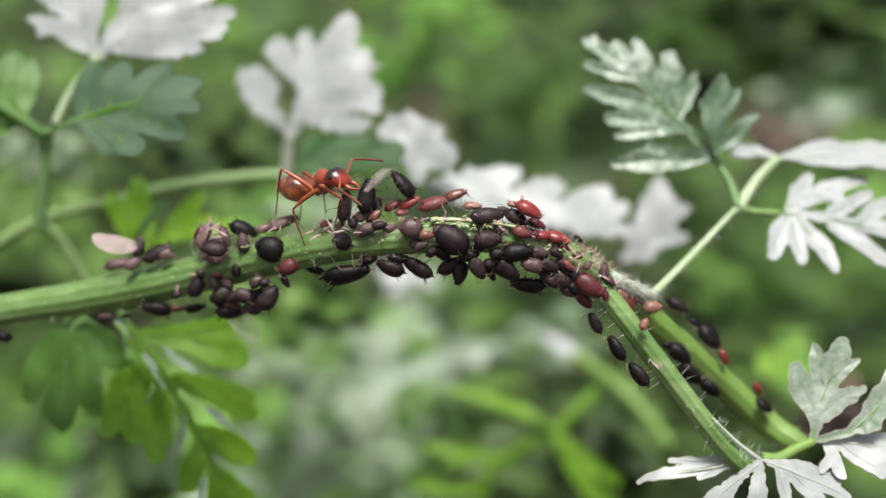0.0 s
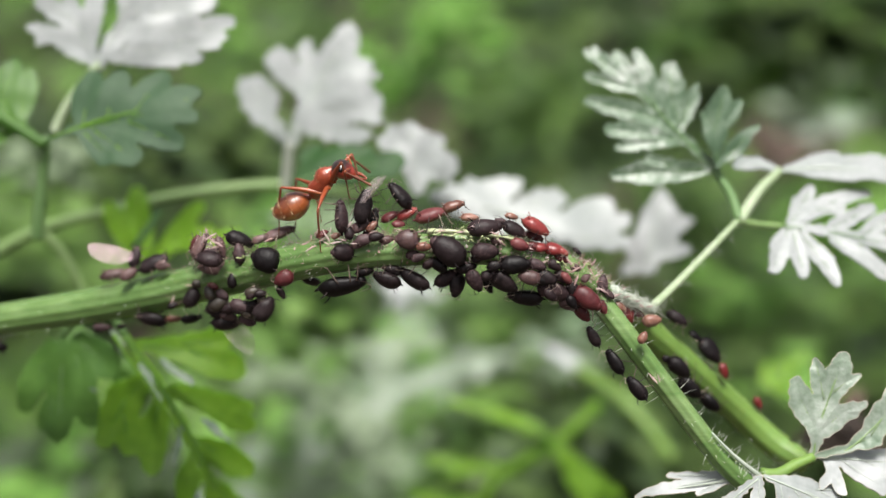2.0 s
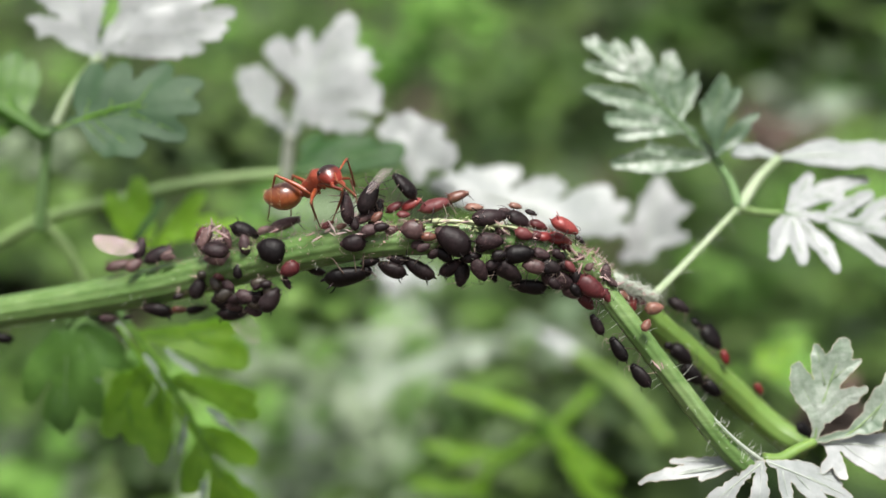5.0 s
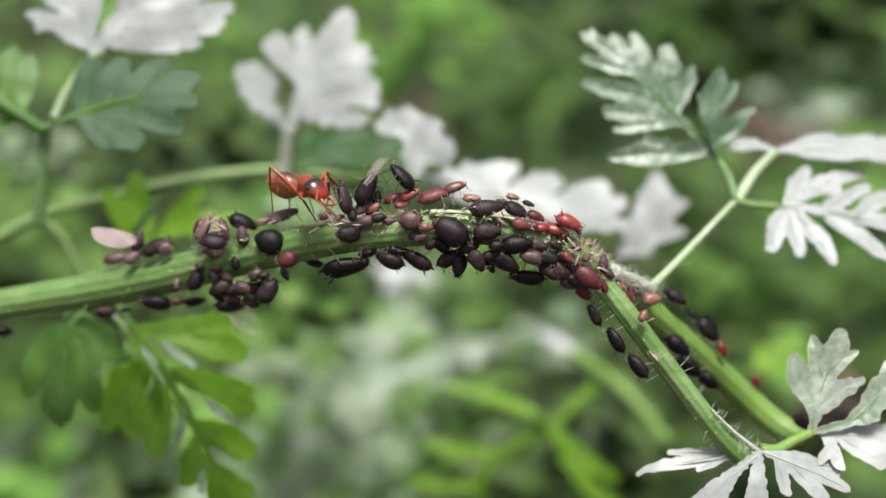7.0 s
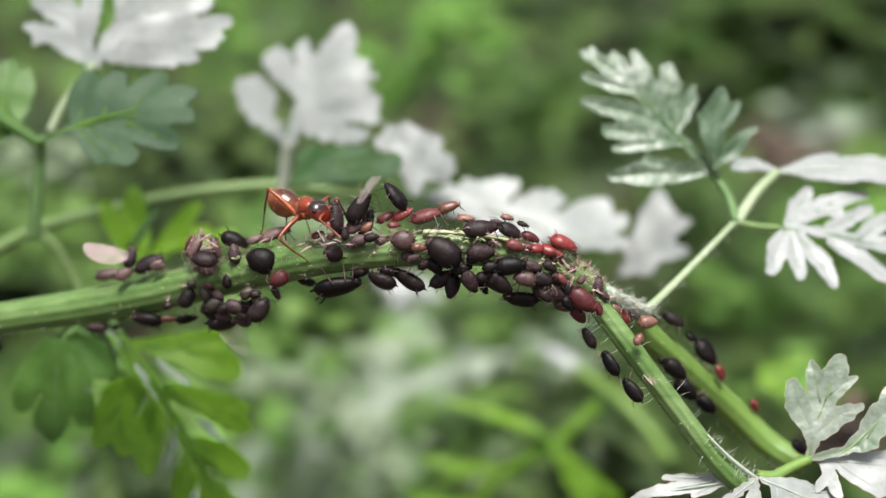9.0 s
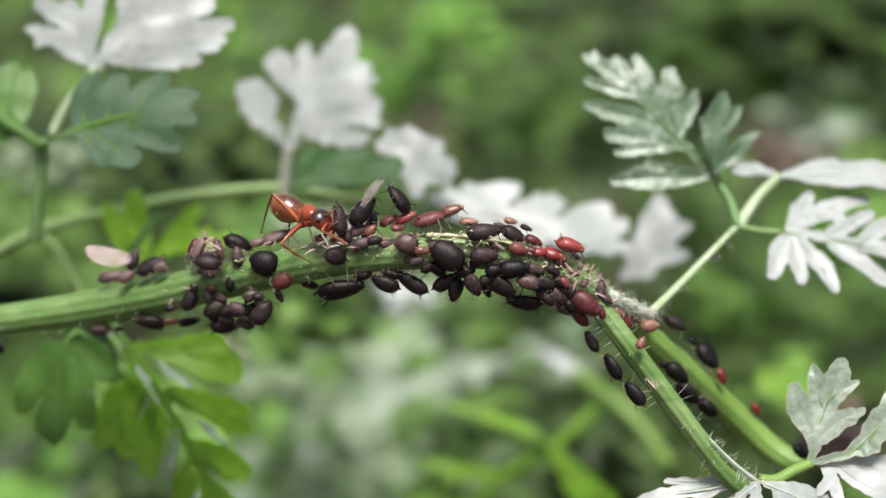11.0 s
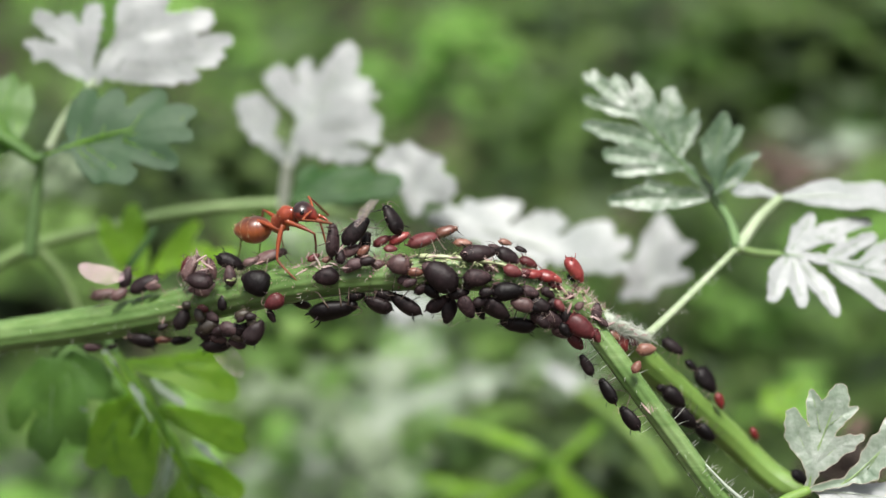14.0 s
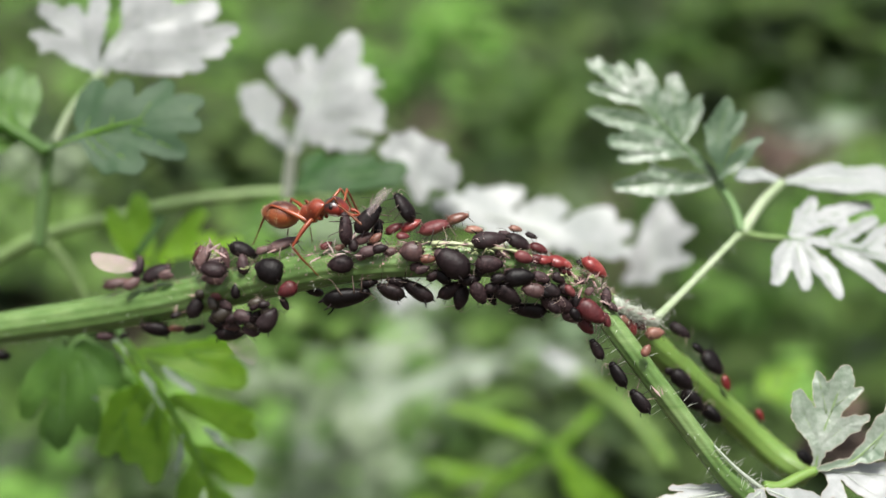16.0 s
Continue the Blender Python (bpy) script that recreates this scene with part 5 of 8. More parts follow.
leaf("green lobed leaf hanging below the stem", (-23.32, 82.79, 314.91), (-23.78, 80.32, 308.13), axes(-0.1, 0.2, 1), LEAF, VEIN, ((0.000, 0.000, 0.417, 0.007, 0.032, 0.037), (0.417, 0.007, 0.928, -0.005, 0.032, 0.023), (0.126, 0.008, 0.563, 0.007, 0.092, 0.129), (0.563, 0.007, 0.816, -0.012, 0.138, 0.106), (0.567, -0.054, 0.782, -0.140, 0.083, 0.065), (0.166, 0.121, 0.499, 0.218, 0.120, 0.119), (0.499, 0.218, 0.699, 0.257, 0.119, 0.087), (0.132, -0.082, 0.436, -0.254, 0.101, 0.120), (0.436, -0.254, 0.635, -0.312, 0.111, 0.069), (0.066, 0.165, 0.219, 0.400, 0.119, 0.138)), ribs=2, cells=90, keel=0.14, quilt=0.0, tooth=0.0, fold=0.05, stalk_width=0.28, stalk=((-21.58, 82.57, 316.69), (-22.71, 82.57, 315.56),))
# loose narrow blades filling gaps between the lobes
leaf("thin silvery slivers between bright green lobes", (-19.94, 81.69, 315.38), (-12.55, 77.89, 305.54), axes(0.15, 0.1, 1), LEAF_SHEEN, LEAF_MID, ((-0.010, 0.004, 0.079, 0.001, 0.012, 0.014), (0.189, 0.022, 0.275, 0.014, 0.014, 0.022), (0.275, 0.014, 0.382, 0.003, 0.022, 0.010), (0.226, 0.117, 0.315, 0.141, 0.012, 0.019), (0.315, 0.141, 0.396, 0.172, 0.019, 0.010), (0.542, 0.008, 0.611, -0.042, 0.014, 0.017), (0.611, -0.042, 0.669, -0.107, 0.014, 0.010), (0.570, 0.121, 0.651, 0.143, 0.012, 0.017), (0.651, 0.143, 0.725, 0.163, 0.015, 0.010), (0.824, -0.072, 0.905, -0.140, 0.010, 0.012), (0.145, -0.230, 0.171, -0.213, 0.010, 0.010)), cells=110, quilt=0.0, tooth=0.0, fold=0.0, curl=0.0, wave=0.0)
leaf("blurred silvery leaf in the undergrowth", (14.68, 137.01, 287.87), (10.41, 138.01, 290.62), axes(0, 0.6, 0.8), LEAF_PALE, VEIN_PALE, ((0.052, -0.021, 0.678, 0.014, 0.102, 0.163), (0.678, 0.014, 0.959, -0.001, 0.142, 0.071)), ribs=1, cells=50, tooth=0.01)
leaf("blurred silvery leaf in the undergrowth", (8.49, 165.04, 277.16), (-9.41, 163.17, 272.01), axes(0, 0.6, 0.8), WEED_PALE, WEED_PALE, ((0.013, -0.023, 0.388, -0.093, 0.020, 0.027), (0.388, -0.093, 0.953, -0.037, 0.027, 0.027), (0.161, -0.058, 0.251, 0.061, 0.041, 0.040), (0.258, -0.065, 0.391, -0.080, 0.044, 0.047), (0.431, -0.081, 0.611, -0.067, 0.051, 0.058), (0.598, -0.039, 0.810, -0.060, 0.051, 0.044), (0.845, 0.009, 1.000, -0.000, 0.067, 0.057), (0.785, -0.083, 0.917, -0.199, 0.044, 0.031), (1.000, -0.182, 1.152, -0.213, 0.048, 0.027)), ribs=2, cells=60, tooth=0.01)
leaf("blurred silvery leaf in the undergrowth", (-0.65, 170.17, 276.63), (-10.03, 170.36, 277.17), axes(0, 0.6, 0.8), WEED_SOFT, WEED_SOFT, ((0.039, -0.016, 0.580, -0.049, 0.062, 0.138), (0.580, -0.049, 0.922, 0.013, 0.138, 0.076), (0.491, 0.128, 0.628, 0.365, 0.083, 0.048)), ribs=1, cells=50, tooth=0.01)
leaf("blurred silvery leaf in the undergrowth", (3.41, 170.41, 262.67), (-3.63, 170.71, 263.50), axes(0, 0.6, 0.8), WEED_SOFT, WEED_SOFT, ((0.054, -0.016, 0.635, -0.029, 0.085, 0.179), (0.635, -0.029, 0.896, -0.015, 0.169, 0.094)), ribs=1, cells=50, tooth=0.01)
leaf("blurred silvery leaf in the undergrowth", (-0.58, 153.64, 289.70), (-7.01, 154.41, 291.81), axes(0, 0.6, 0.8), LEAF_PALE, VEIN_PALE, ((0.054, -0.013, 0.508, -0.027, 0.076, 0.145), (0.508, -0.027, 1.013, 0.054, 0.153, 0.076), (0.536, 0.046, 0.736, 0.369, 0.102, 0.067)), ribs=1, cells=50, tooth=0.01)
leaf("blurred green leaf in the undergrowth", (9.67, 123.13, 287.73), (0.85, 124.37, 291.14), axes(0, 0.6, 0.8), LEAF_LIT, LEAF_MID, ((0.030, 0.000, 0.313, -0.032, 0.040, 0.086), (0.313, -0.032, 0.640, -0.010, 0.081, 0.050), (0.640, -0.010, 0.996, 0.012, 0.035, 0.030)), ribs=1, cells=50, tooth=0.01)
leaf("green lobed leaf hanging below the stem", (-23.05, 84.87, 314.01), (-19.64, 84.05, 311.68), axes(0.1, 0.2, 1), LEAF, VEIN, ((0.027, 0.020, 0.788, 0.002, 0.267, 0.285), (0.662, -0.039, 0.985, -0.116, 0.214, 0.125)), cells=80)
stem = plant_stem()
aphid("b", (-15.94, 75.82, 322.14), 1.75, 28, "uf", fat=0.85)
aphid("b", (-17.05, 76.39, 322.29), 1.25, 75, "uf", wings=[(168, 0.1, 2.0, (0.1, 0, 0.2))], milky=True, fat=0.9)
aphid("v", (-18.50, 77.22, 320.95), 1.6, 12, "u", fat=0.9)
aphid("v", (-15.27, 75.14, 322.27), 0.82, 0, "f")
aphid("v", (-17.34, 75.84, 321.52), 1.03, 30, "f")
aphid("k", (-16.05, 75.36, 319.05), 1.80, 170, "d")
aphid("k", (-13.70, 74.18, 319.56), 1.16, 10, "d")
aphid("o", (-14.77, 74.82, 319.28), 0.89, 0, "d")
aphid("k", (-13.42, 73.55, 321.08), 1.35, 60, "f")
aphid("m", (-12.15, 72.93, 321.92), 0.73, 0, "f")
aphid("k", (-11.04, 72.31, 322.49), 0.82, 90, "f")
aphid("b", (-12.85, 73.93, 323.32), 1.34, 150, "f", wings=[(58, 0.3, 0.7, (0.1, 0.05, 0.2)), (28, 0.4, 0.7, (0.1, -0.05, 0.2))], milky=True)
aphid("v", (-12.16, 73.28, 322.92), 1.60, 180, "f", fat=0.9)
aphid("m", (-13.20, 74.33, 323.75), 1.14, 80, "f")
aphid("b", (-12.37, 73.66, 323.55), 1.00, 20, "f")
aphid("k", (-10.68, 73.15, 324.48), 1.58, -20, "uf")
aphid("b", (-10.62, 72.51, 323.95), 1.11, 100, "f")
aphid("k", (-9.09, 71.51, 323.98), 1.62, 160, "f", fat=1.25)
aphid("v", (-8.51, 72.65, 325.02), 1.77, 22, "u", fat=0.8)
aphid("v", (-9.55, 72.97, 324.59), 0.92, 20, "u")
aphid("m", (-8.09, 70.77, 323.23), 1.08, -150, "f", fat=1.25)
aphid("k", (-10.53, 71.52, 321.33), 1.05, 30, "f")
aphid("k", (-9.22, 71.06, 321.37), 1.50, 55, "df")
aphid("k", (-11.52, 72.74, 319.94), 1.61, 0, "d", wings=[(-38, 0.1, 1.25, (-0.1, 0, 0.2))], broad=0.55)
aphid("b", (-12.14, 72.54, 320.84), 0.93, 20, "f")
aphid("b", (-19.21, 76.46, 318.05), 1.06, 0, "d")
aphid("k", (-17.97, 75.99, 318.33), 0.56, 10, "d")
aphid("k", (-5.05, 70.31, 323.06), 2.50, 10, "d", fat=0.9)
aphid("k", (-2.70, 70.11, 323.47), 1.53, 160, "d")
aphid("k", (-1.31, 69.95, 323.57), 1.84, 150, "d")
aphid("v", (-4.09, 70.62, 326.13), 1.08, 25, "uf", fat=1.1)
aphid("k", (-3.46, 71.22, 326.24), 1.34, 75, "u", fat=0.9)
aphid("o", (-3.51, 70.55, 326.16), 0.76, 40, "uf")
aphid("m", (-2.58, 71.17, 326.47), 1.02, 30, "u")
aphid("r", (-1.71, 71.11, 326.65), 1.15, 30, "u")
aphid("m", (-0.47, 70.95, 326.63), 1.71, 18, "u", fat=0.85)
aphid("o", (0.66, 71.12, 327.07), 1.21, 20, "u")
aphid("b", (-3.83, 69.97, 325.66), 0.95, 10, "f")
aphid("o", (-5.32, 70.71, 325.60), 0.57, 20, "uf")
aphid("b", (-4.64, 70.20, 325.97), 0.82, 100, "f")
aphid("v", (-1.64, 69.69, 325.78), 1.25, 180, "f", fat=1.2)
aphid("o", (-0.81, 69.46, 325.47), 0.85, 0, "f")
aphid("b", (0.42, 69.38, 325.30), 2.07, 145, "f")
aphid("b", (-1.09, 69.31, 324.95), 0.75, 20, "f")
aphid("o", (1.50, 70.93, 326.53), 0.95, 0, "u")
aphid("b", (2.24, 70.17, 326.24), 1.83, 8, "uf", fat=0.95)
aphid("b", (3.76, 70.33, 326.11), 1.33, -25, "uf")
aphid("o", (3.64, 71.12, 326.54), 0.70, -10, "u")
aphid("b", (2.27, 69.37, 325.26), 1.44, 0, "f")
aphid("k", (3.76, 69.34, 324.58), 1.63, 5, "f")
aphid("v", (4.54, 69.23, 323.93), 1.19, 170, "f", fat=1.1)
aphid("k", (4.40, 69.83, 322.64), 1.85, 175, "d")
aphid("b", (0.34, 69.89, 323.67), 1.46, 30, "d")
aphid("k", (0.86, 69.77, 323.32), 1.33, -100, "d")
aphid("b", (1.77, 69.27, 323.74), 1.26, -60, "df")
aphid("k", (2.45, 69.80, 323.38), 1.02, -70, "d")
aphid("k", (3.21, 69.36, 323.65), 1.64, -35, "df")
aphid("k", (1.34, 69.49, 324.35), 1.07, 10, "df")
aphid("m", (4.82, 70.95, 325.54), 1.02, -20, "u")
aphid("r", (5.13, 70.23, 325.18), 0.89, 0, "uf")
aphid("r", (5.81, 70.43, 325.02), 1.14, -10, "uf")
aphid("m", (4.04, 69.72, 325.51), 1.01, -20, "f")
aphid("b", (6.13, 69.77, 322.90), 1.46, -30, "df")
aphid("k", (5.41, 69.42, 323.86), 1.14, -20, "f")
aphid("b", (6.24, 69.70, 323.79), 0.95, -30, "f")
aphid("m", (7.50, 69.49, 322.71), 1.75, -35, "f", fat=0.95)
aphid("b", (8.37, 70.66, 323.04), 0.96, 80, "uf")
aphid("m", (7.33, 69.82, 321.79), 1.09, -50, "df")
aphid("b", (6.58, 69.73, 322.30), 1.08, -20, "df")
aphid("k", (7.93, 69.54, 320.56), 1.22, 120, "df", fat=0.75, where="under the thin green branch")
aphid("k", (9.03, 68.96, 319.40), 1.47, 122, "df", fat=0.72, where="under the thin green branch")
aphid("k", (10.14, 68.23, 318.25), 1.47, 130, "df", fat=0.85, where="under the thin green branch")
aphid("r", (9.74, 71.72, 321.04), 1.35, -50, "f", fat=1.1)
aphid("o", (11.17, 71.48, 320.68), 1.05, 5, "f", where="on the paler branch", fat=1.15)
aphid("k", (12.96, 74.37, 319.64), 1.30, -30, "uf", where="on the paler branch")
aphid("k", (15.12, 75.55, 317.21), 1.68, -50, "uf", where="on the paler branch")
aphid("k", (14.19, 75.10, 318.22), 0.90, -40, "u", where="on the paler branch")
aphid("r", (15.92, 75.17, 316.14), 0.91, -70, "uf", where="on the paler branch")
aphid("k", (13.05, 73.11, 317.26), 1.56, -40, "f", where="on the paler branch")
aphid("k", (13.83, 73.79, 315.72), 1.59, -40, "df", where="under the paler branch")
aphid("k", (15.14, 74.57, 314.49), 1.33, -40, "df", where="under the paler branch")
aphid("r", (18.17, 75.96, 313.77), 0.78, -60, "uf", where="on the paler branch")
aphid("o", (10.37, 68.83, 320.83), 0.70, 60, "f")
aphid("k", (12.40, 73.26, 317.69), 0.61, 0, "f", where="on the paler branch")
aphid("b", (-9.87, 71.30, 322.10), 0.72, 40, "f")
aphid("b", (-11.61, 72.43, 321.64), 0.79, -30, "f")
aphid("k", (-9.39, 71.03, 322.27), 0.65, 10, "f")
aphid("k", (-14.65, 74.15, 320.33), 0.61, 20, "f")
aphid("k", (2.76, 69.17, 324.57), 0.81, 10, "f")
aphid("b", (4.91, 69.50, 324.53), 1.01, -20, "f")
aphid("k", (6.83, 69.67, 323.10), 1.02, -50, "f")
aphid("b", (5.53, 69.62, 323.08), 1.21, -20, "df")
aphid("k", (-0.09, 69.53, 324.48), 1.07, 150, "df")
aphid("b", (-0.52, 69.55, 324.53), 0.82, 30, "df")
aphid("k", (-2.42, 70.24, 323.95), 1.08, 170, "d")
aphid("k", (-3.88, 70.39, 323.76), 0.96, 10, "d")
aphid("b", (-6.86, 72.46, 322.47), 0.99, 170, "d")
aphid("b", (8.73, 70.51, 322.56), 0.71, -40, "uf")
aphid("o", (9.41, 71.00, 321.65), 0.78, -40, "uf")
aphid("m", (10.44, 71.96, 320.91), 0.79, -20, "uf")
aphid("m", (6.20, 70.41, 324.57), 0.83, -30, "uf")
aphid("b", (4.46, 71.12, 326.18), 0.64, -20, "u")
aphid("b", (3.06, 70.96, 326.35), 0.64, 0, "u")
aphid("b", (7.09, 71.37, 324.57), 0.58, -40, "u")
aphid("k", (-25.79, 77.62, 316.37), 1.44, 170, "d")
aphid("g", (-9.87, 71.35, 322.24), 0.85, 20, "f")
aphid("g", (-10.19, 71.52, 320.92), 0.85, -30, "df")
aphid("g", (-13.08, 73.57, 321.83), 0.74, 0, "f")
aphid("b", (-11.09, 72.22, 320.98), 1.06, 15, "df")
aphid("k", (-11.94, 72.65, 320.47), 0.93, -10, "df")
aphid("k", (-9.93, 71.49, 321.38), 0.92, 50, "df")
aphid("b", (-3.25, 69.94, 325.82), 0.82, 10, "f")
aphid("m", (-6.07, 71.06, 325.56), 0.70, 30, "uf")
aphid("m", (-2.12, 70.41, 326.34), 0.69, 0, "uf")
aphid("m", (8.30, 69.57, 322.22), 0.83, -60, "f")
aphid("v", (-12.66, 72.54, 324.33), 1.5, 62, "l", fat=0.95)
aphid("b", (-12.12, 71.94, 323.85), 1.45, 172, "uf", fat=1.2)
aphid("v", (-11.57, 72.45, 324.36), 1.2, -70, "r", fat=0.9)
aphid("b", (5.82, 69.69, 324.42), 0.80, -30, "f", fat=1.05)
aphid("m", (6.43, 69.48, 323.82), 0.75, -50, "f", fat=1.05)
aphid("v", (6.90, 69.75, 324.27), 0.60, -20, "f", fat=1.05)
aphid("b", (4.27, 69.52, 324.51), 0.85, 10, "f", fat=1.05)
aphid("k", (5.15, 69.34, 323.75), 0.90, -20, "f", fat=1.05)
aphid("v", (3.40, 69.49, 324.74), 0.75, 160, "f", fat=1.05)
aphid("b", (2.42, 69.24, 324.03), 0.80, 20, "f", fat=1.05)
aphid("r", (6.29, 70.30, 324.91), 0.60, -30, "f", fat=1.05)
aphid("v", (7.43, 69.66, 323.75), 0.55, 40, "f", fat=1.05)
aphid("m", (4.67, 70.12, 325.28), 0.70, 170, "f", fat=1.05)
aphid("v", (2.92, 70.03, 325.62), 0.70, 0, "f", fat=1.05)
aphid("k", (1.90, 69.45, 324.91), 0.70, 30, "f", fat=1.05)
aphid("b", (5.62, 69.18, 323.00), 0.80, -40, "f", fat=1.05)
aphid("k", (6.70, 69.15, 322.64), 0.80, -60, "f", fat=1.05)
aphid("b", (-1.41, 69.68, 324.97), 0.70, 20, "f", fat=1.05)
aphid("v", (-2.73, 70.31, 325.52), 0.75, 10, "f", fat=1.05)
aphid("b", (-3.61, 70.60, 325.73), 0.70, 160, "f", fat=1.05)
aphid("v", (-4.17, 70.15, 325.36), 0.70, 20, "f", fat=1.05)
aphid("g", (-11.85, 72.40, 321.16), 1.15, 20, "f", fat=1.1)
aphid("b", (-10.54, 71.52, 321.38), 1.20, -15, "f", fat=1.0)
aphid("g", (-9.89, 71.40, 322.20), 0.80, 60, "f", fat=1.1)
aphid("g", (-9.37, 71.20, 321.96), 0.95, 100, "df", fat=0.9)
aphid("b", (-8.27, 70.84, 322.42), 0.75, -60, "df", fat=0.9)
aphid("v", (-11.34, 72.45, 320.42), 0.95, -10, "f", fat=0.9)
aphid("g", (-12.29, 72.31, 321.78), 0.80, 120, "f", fat=1.0)
aphid("b", (-10.27, 71.91, 320.38), 1.00, 160, "df", fat=0.9)
shed_skin((-12.60, 72.84, 324.73), 0.8, 30, 1)
shed_skin((-12.12, 72.80, 324.63), 0.75, -40, 2)
shed_skin((-11.76, 72.70, 324.35), 0.7, 70, 3)
shed_skin((-12.71, 72.28, 324.30), 0.65, -20, 4)
shed_skin((-12.36, 72.92, 324.96), 0.75, 100, 5)
shed_skin((-11.98, 71.87, 325.11), 0.80, 35, 60)
shed_skin((-11.60, 71.74, 324.77), 0.70, -30, 61)
shed_skin((-12.34, 71.84, 325.02), 0.70, 80, 62)
shed_skin((-11.80, 71.67, 324.58), 0.50, 10, 63)
shed_skin((-5.46, 71.93, 325.27), 0.60, 20, 64)
shed_skin((-5.81, 71.80, 324.91), 0.50, -50, 65)
shed_skin((-4.63, 72.00, 325.47), 0.50, 60, 66)
shed_skin((-3.41, 70.29, 325.95), 0.52, 20, 6)
shed_skin((-2.11, 70.12, 326.14), 0.47, -10, 7)
shed_skin((1.75, 69.83, 326.45), 0.60, 10, 8)
shed_skin((3.09, 69.72, 325.65), 0.56, -40, 9)
shed_skin((4.48, 69.85, 325.31), 0.56, -20, 10)
shed_skin((5.29, 69.60, 324.62), 0.56, 30, 11)
shed_skin((6.63, 69.59, 324.57), 0.77, -50, 12)
shed_skin((6.92, 69.30, 323.77), 0.64, 70, 13)
shed_skin((8.35, 69.85, 323.01), 0.61, -30, 14)
shed_skin((7.81, 69.96, 324.45), 0.56, 60, 15)
shed_skin((9.64, 71.17, 322.12), 0.75, 10, 16)
shed_skin((10.48, 71.77, 321.50), 0.67, -30, 17)
shed_skin((-6.54, 69.78, 325.25), 0.67, 30, 18)
shed_skin((-5.75, 69.78, 325.92), 0.77, -60, 19)
shed_skin((-5.28, 69.52, 325.65), 0.67, 10, 20)
shed_skin((-4.63, 70.18, 326.34), 0.56, 60, 21)
shed_skin((-15.21, 74.92, 322.61), 0.56, 20, 22)
shed_skin((10.83, 67.64, 319.10), 0.73, -50, 23)
shed_skin((9.11, 70.48, 322.48), 0.63, 20, 24)
shed_skin((10.13, 71.48, 321.84), 0.76, -10, 25)
shed_skin((10.98, 72.08, 321.22), 0.65, 10, 26)
shed_skin((-5.97, 69.93, 325.66), 0.48, 30, 27)
shed_skin((-5.55, 70.10, 326.12), 0.38, 80, 28)
shed_skin((6.84, 69.47, 324.25), 0.73, 30, 29)
shed_skin((7.67, 69.84, 324.12), 0.62, -60, 30)
shed_skin((-4.38, 69.65, 325.55), 0.45, 0, 31)
shed_skin((-12.10, 73.88, 324.21), 0.79, -30, 32)
shed_skin((0.04, 69.75, 326.22), 0.54, 10, 33)
shed_skin((3.47, 69.99, 325.71), 0.47, -30, 34)
shed_skin((-0.97, 70.10, 326.09), 0.44, 20, 35)
shed_skin((-6.93, 70.80, 325.13), 0.49, 20, 36)
shed_skin((-6.30, 70.42, 325.88), 0.45, 60, 37)
shed_skin((-5.71, 69.50, 325.60), 0.41, -30, 38)
shed_skin((-4.95, 69.72, 325.74), 0.45, -20, 39)
shed_skin((-6.58, 70.34, 325.66), 0.35, 100, 40)
shed_skin((7.37, 69.79, 324.44), 0.55, 60, 41)
shed_skin((6.49, 69.47, 324.25), 0.51, -20, 42)
shed_skin((7.98, 69.89, 323.80), 0.48, 20, 43)
shed_skin((2.74, 69.72, 326.10), 0.51, -20, 44)
shed_skin((1.04, 69.73, 326.17), 0.54, 5, 45)
shed_skin((-13.58, 73.77, 321.65), 0.56, 0, 46)
shed_skin((-14.64, 74.22, 320.64), 0.52, 70, 47)
shed_skin((9.49, 71.30, 322.48), 0.56, 40, 48)
shed_skin((11.14, 67.78, 319.04), 0.48, -70, 49)
shed_skin((-8.93, 71.72, 325.00), 0.58, 20, 50)
shed_skin((-12.71, 72.70, 323.20), 0.60, 30, 51)
bud_patch((-0.24, 69.55, 326.14), 1.20, 14, 40)
bud_patch((0.75, 69.70, 326.09), 1.00, 8, 41)
bud_patch((2.18, 69.62, 325.83), 1.10, 9, 42)
bud_patch((6.78, 69.57, 324.52), 0.80, 10, 43)
bud_patch((-9.72, 71.93, 324.45), 0.50, 5, 44)
bud_patch((-10.12, 71.56, 324.11), 0.40, 4, 45)


# ---- the ant ----
ANT_RED = mottled("ant_red", [(0.15, 0.020, 0.009), (0.28, 0.043, 0.015), (0.44, 0.10, 0.04)], (600, 5000), spread=0.04, rough=0.33, coat=0.8, bump=0.9, bump_scale=6000, dist=0.000025, sss=0.1)
ANT_HEAD = mottled("ant_head_dark_red", [(0.13, 0.012, 0.008), (0.27, 0.026, 0.012), (0.42, 0.05, 0.02)], (900, 5000), spread=0.02, rough=0.3, coat=0.8, bump=0.5, bump_scale=6000, dist=0.000025)
ANT_GASTER = mottled("ant_gaster_brown", [(0.16, 0.036, 0.010), (0.30, 0.072, 0.018), (0.46, 0.14, 0.038)], (700, 6000), spread=0.02, rough=0.34, coat=1.0, bump=0.5, bump_scale=5000, dist=0.000012, sss=0.1)
ANT_LEG = mottled("ant_leg_orange", [(0.17, 0.032, 0.011), (0.30, 0.062, 0.02), (0.46, 0.13, 0.045)], (700, 5000), spread=0.08, rough=0.3, coat=0.3, sss=0.2)
ANT_FOOT = mottled("ant_shin_brown", [(0.06, 0.018, 0.010), (0.15, 0.042, 0.016), (0.27, 0.085, 0.03)], (700, 5000), spread=0.08, rough=0.35, coat=0.2)
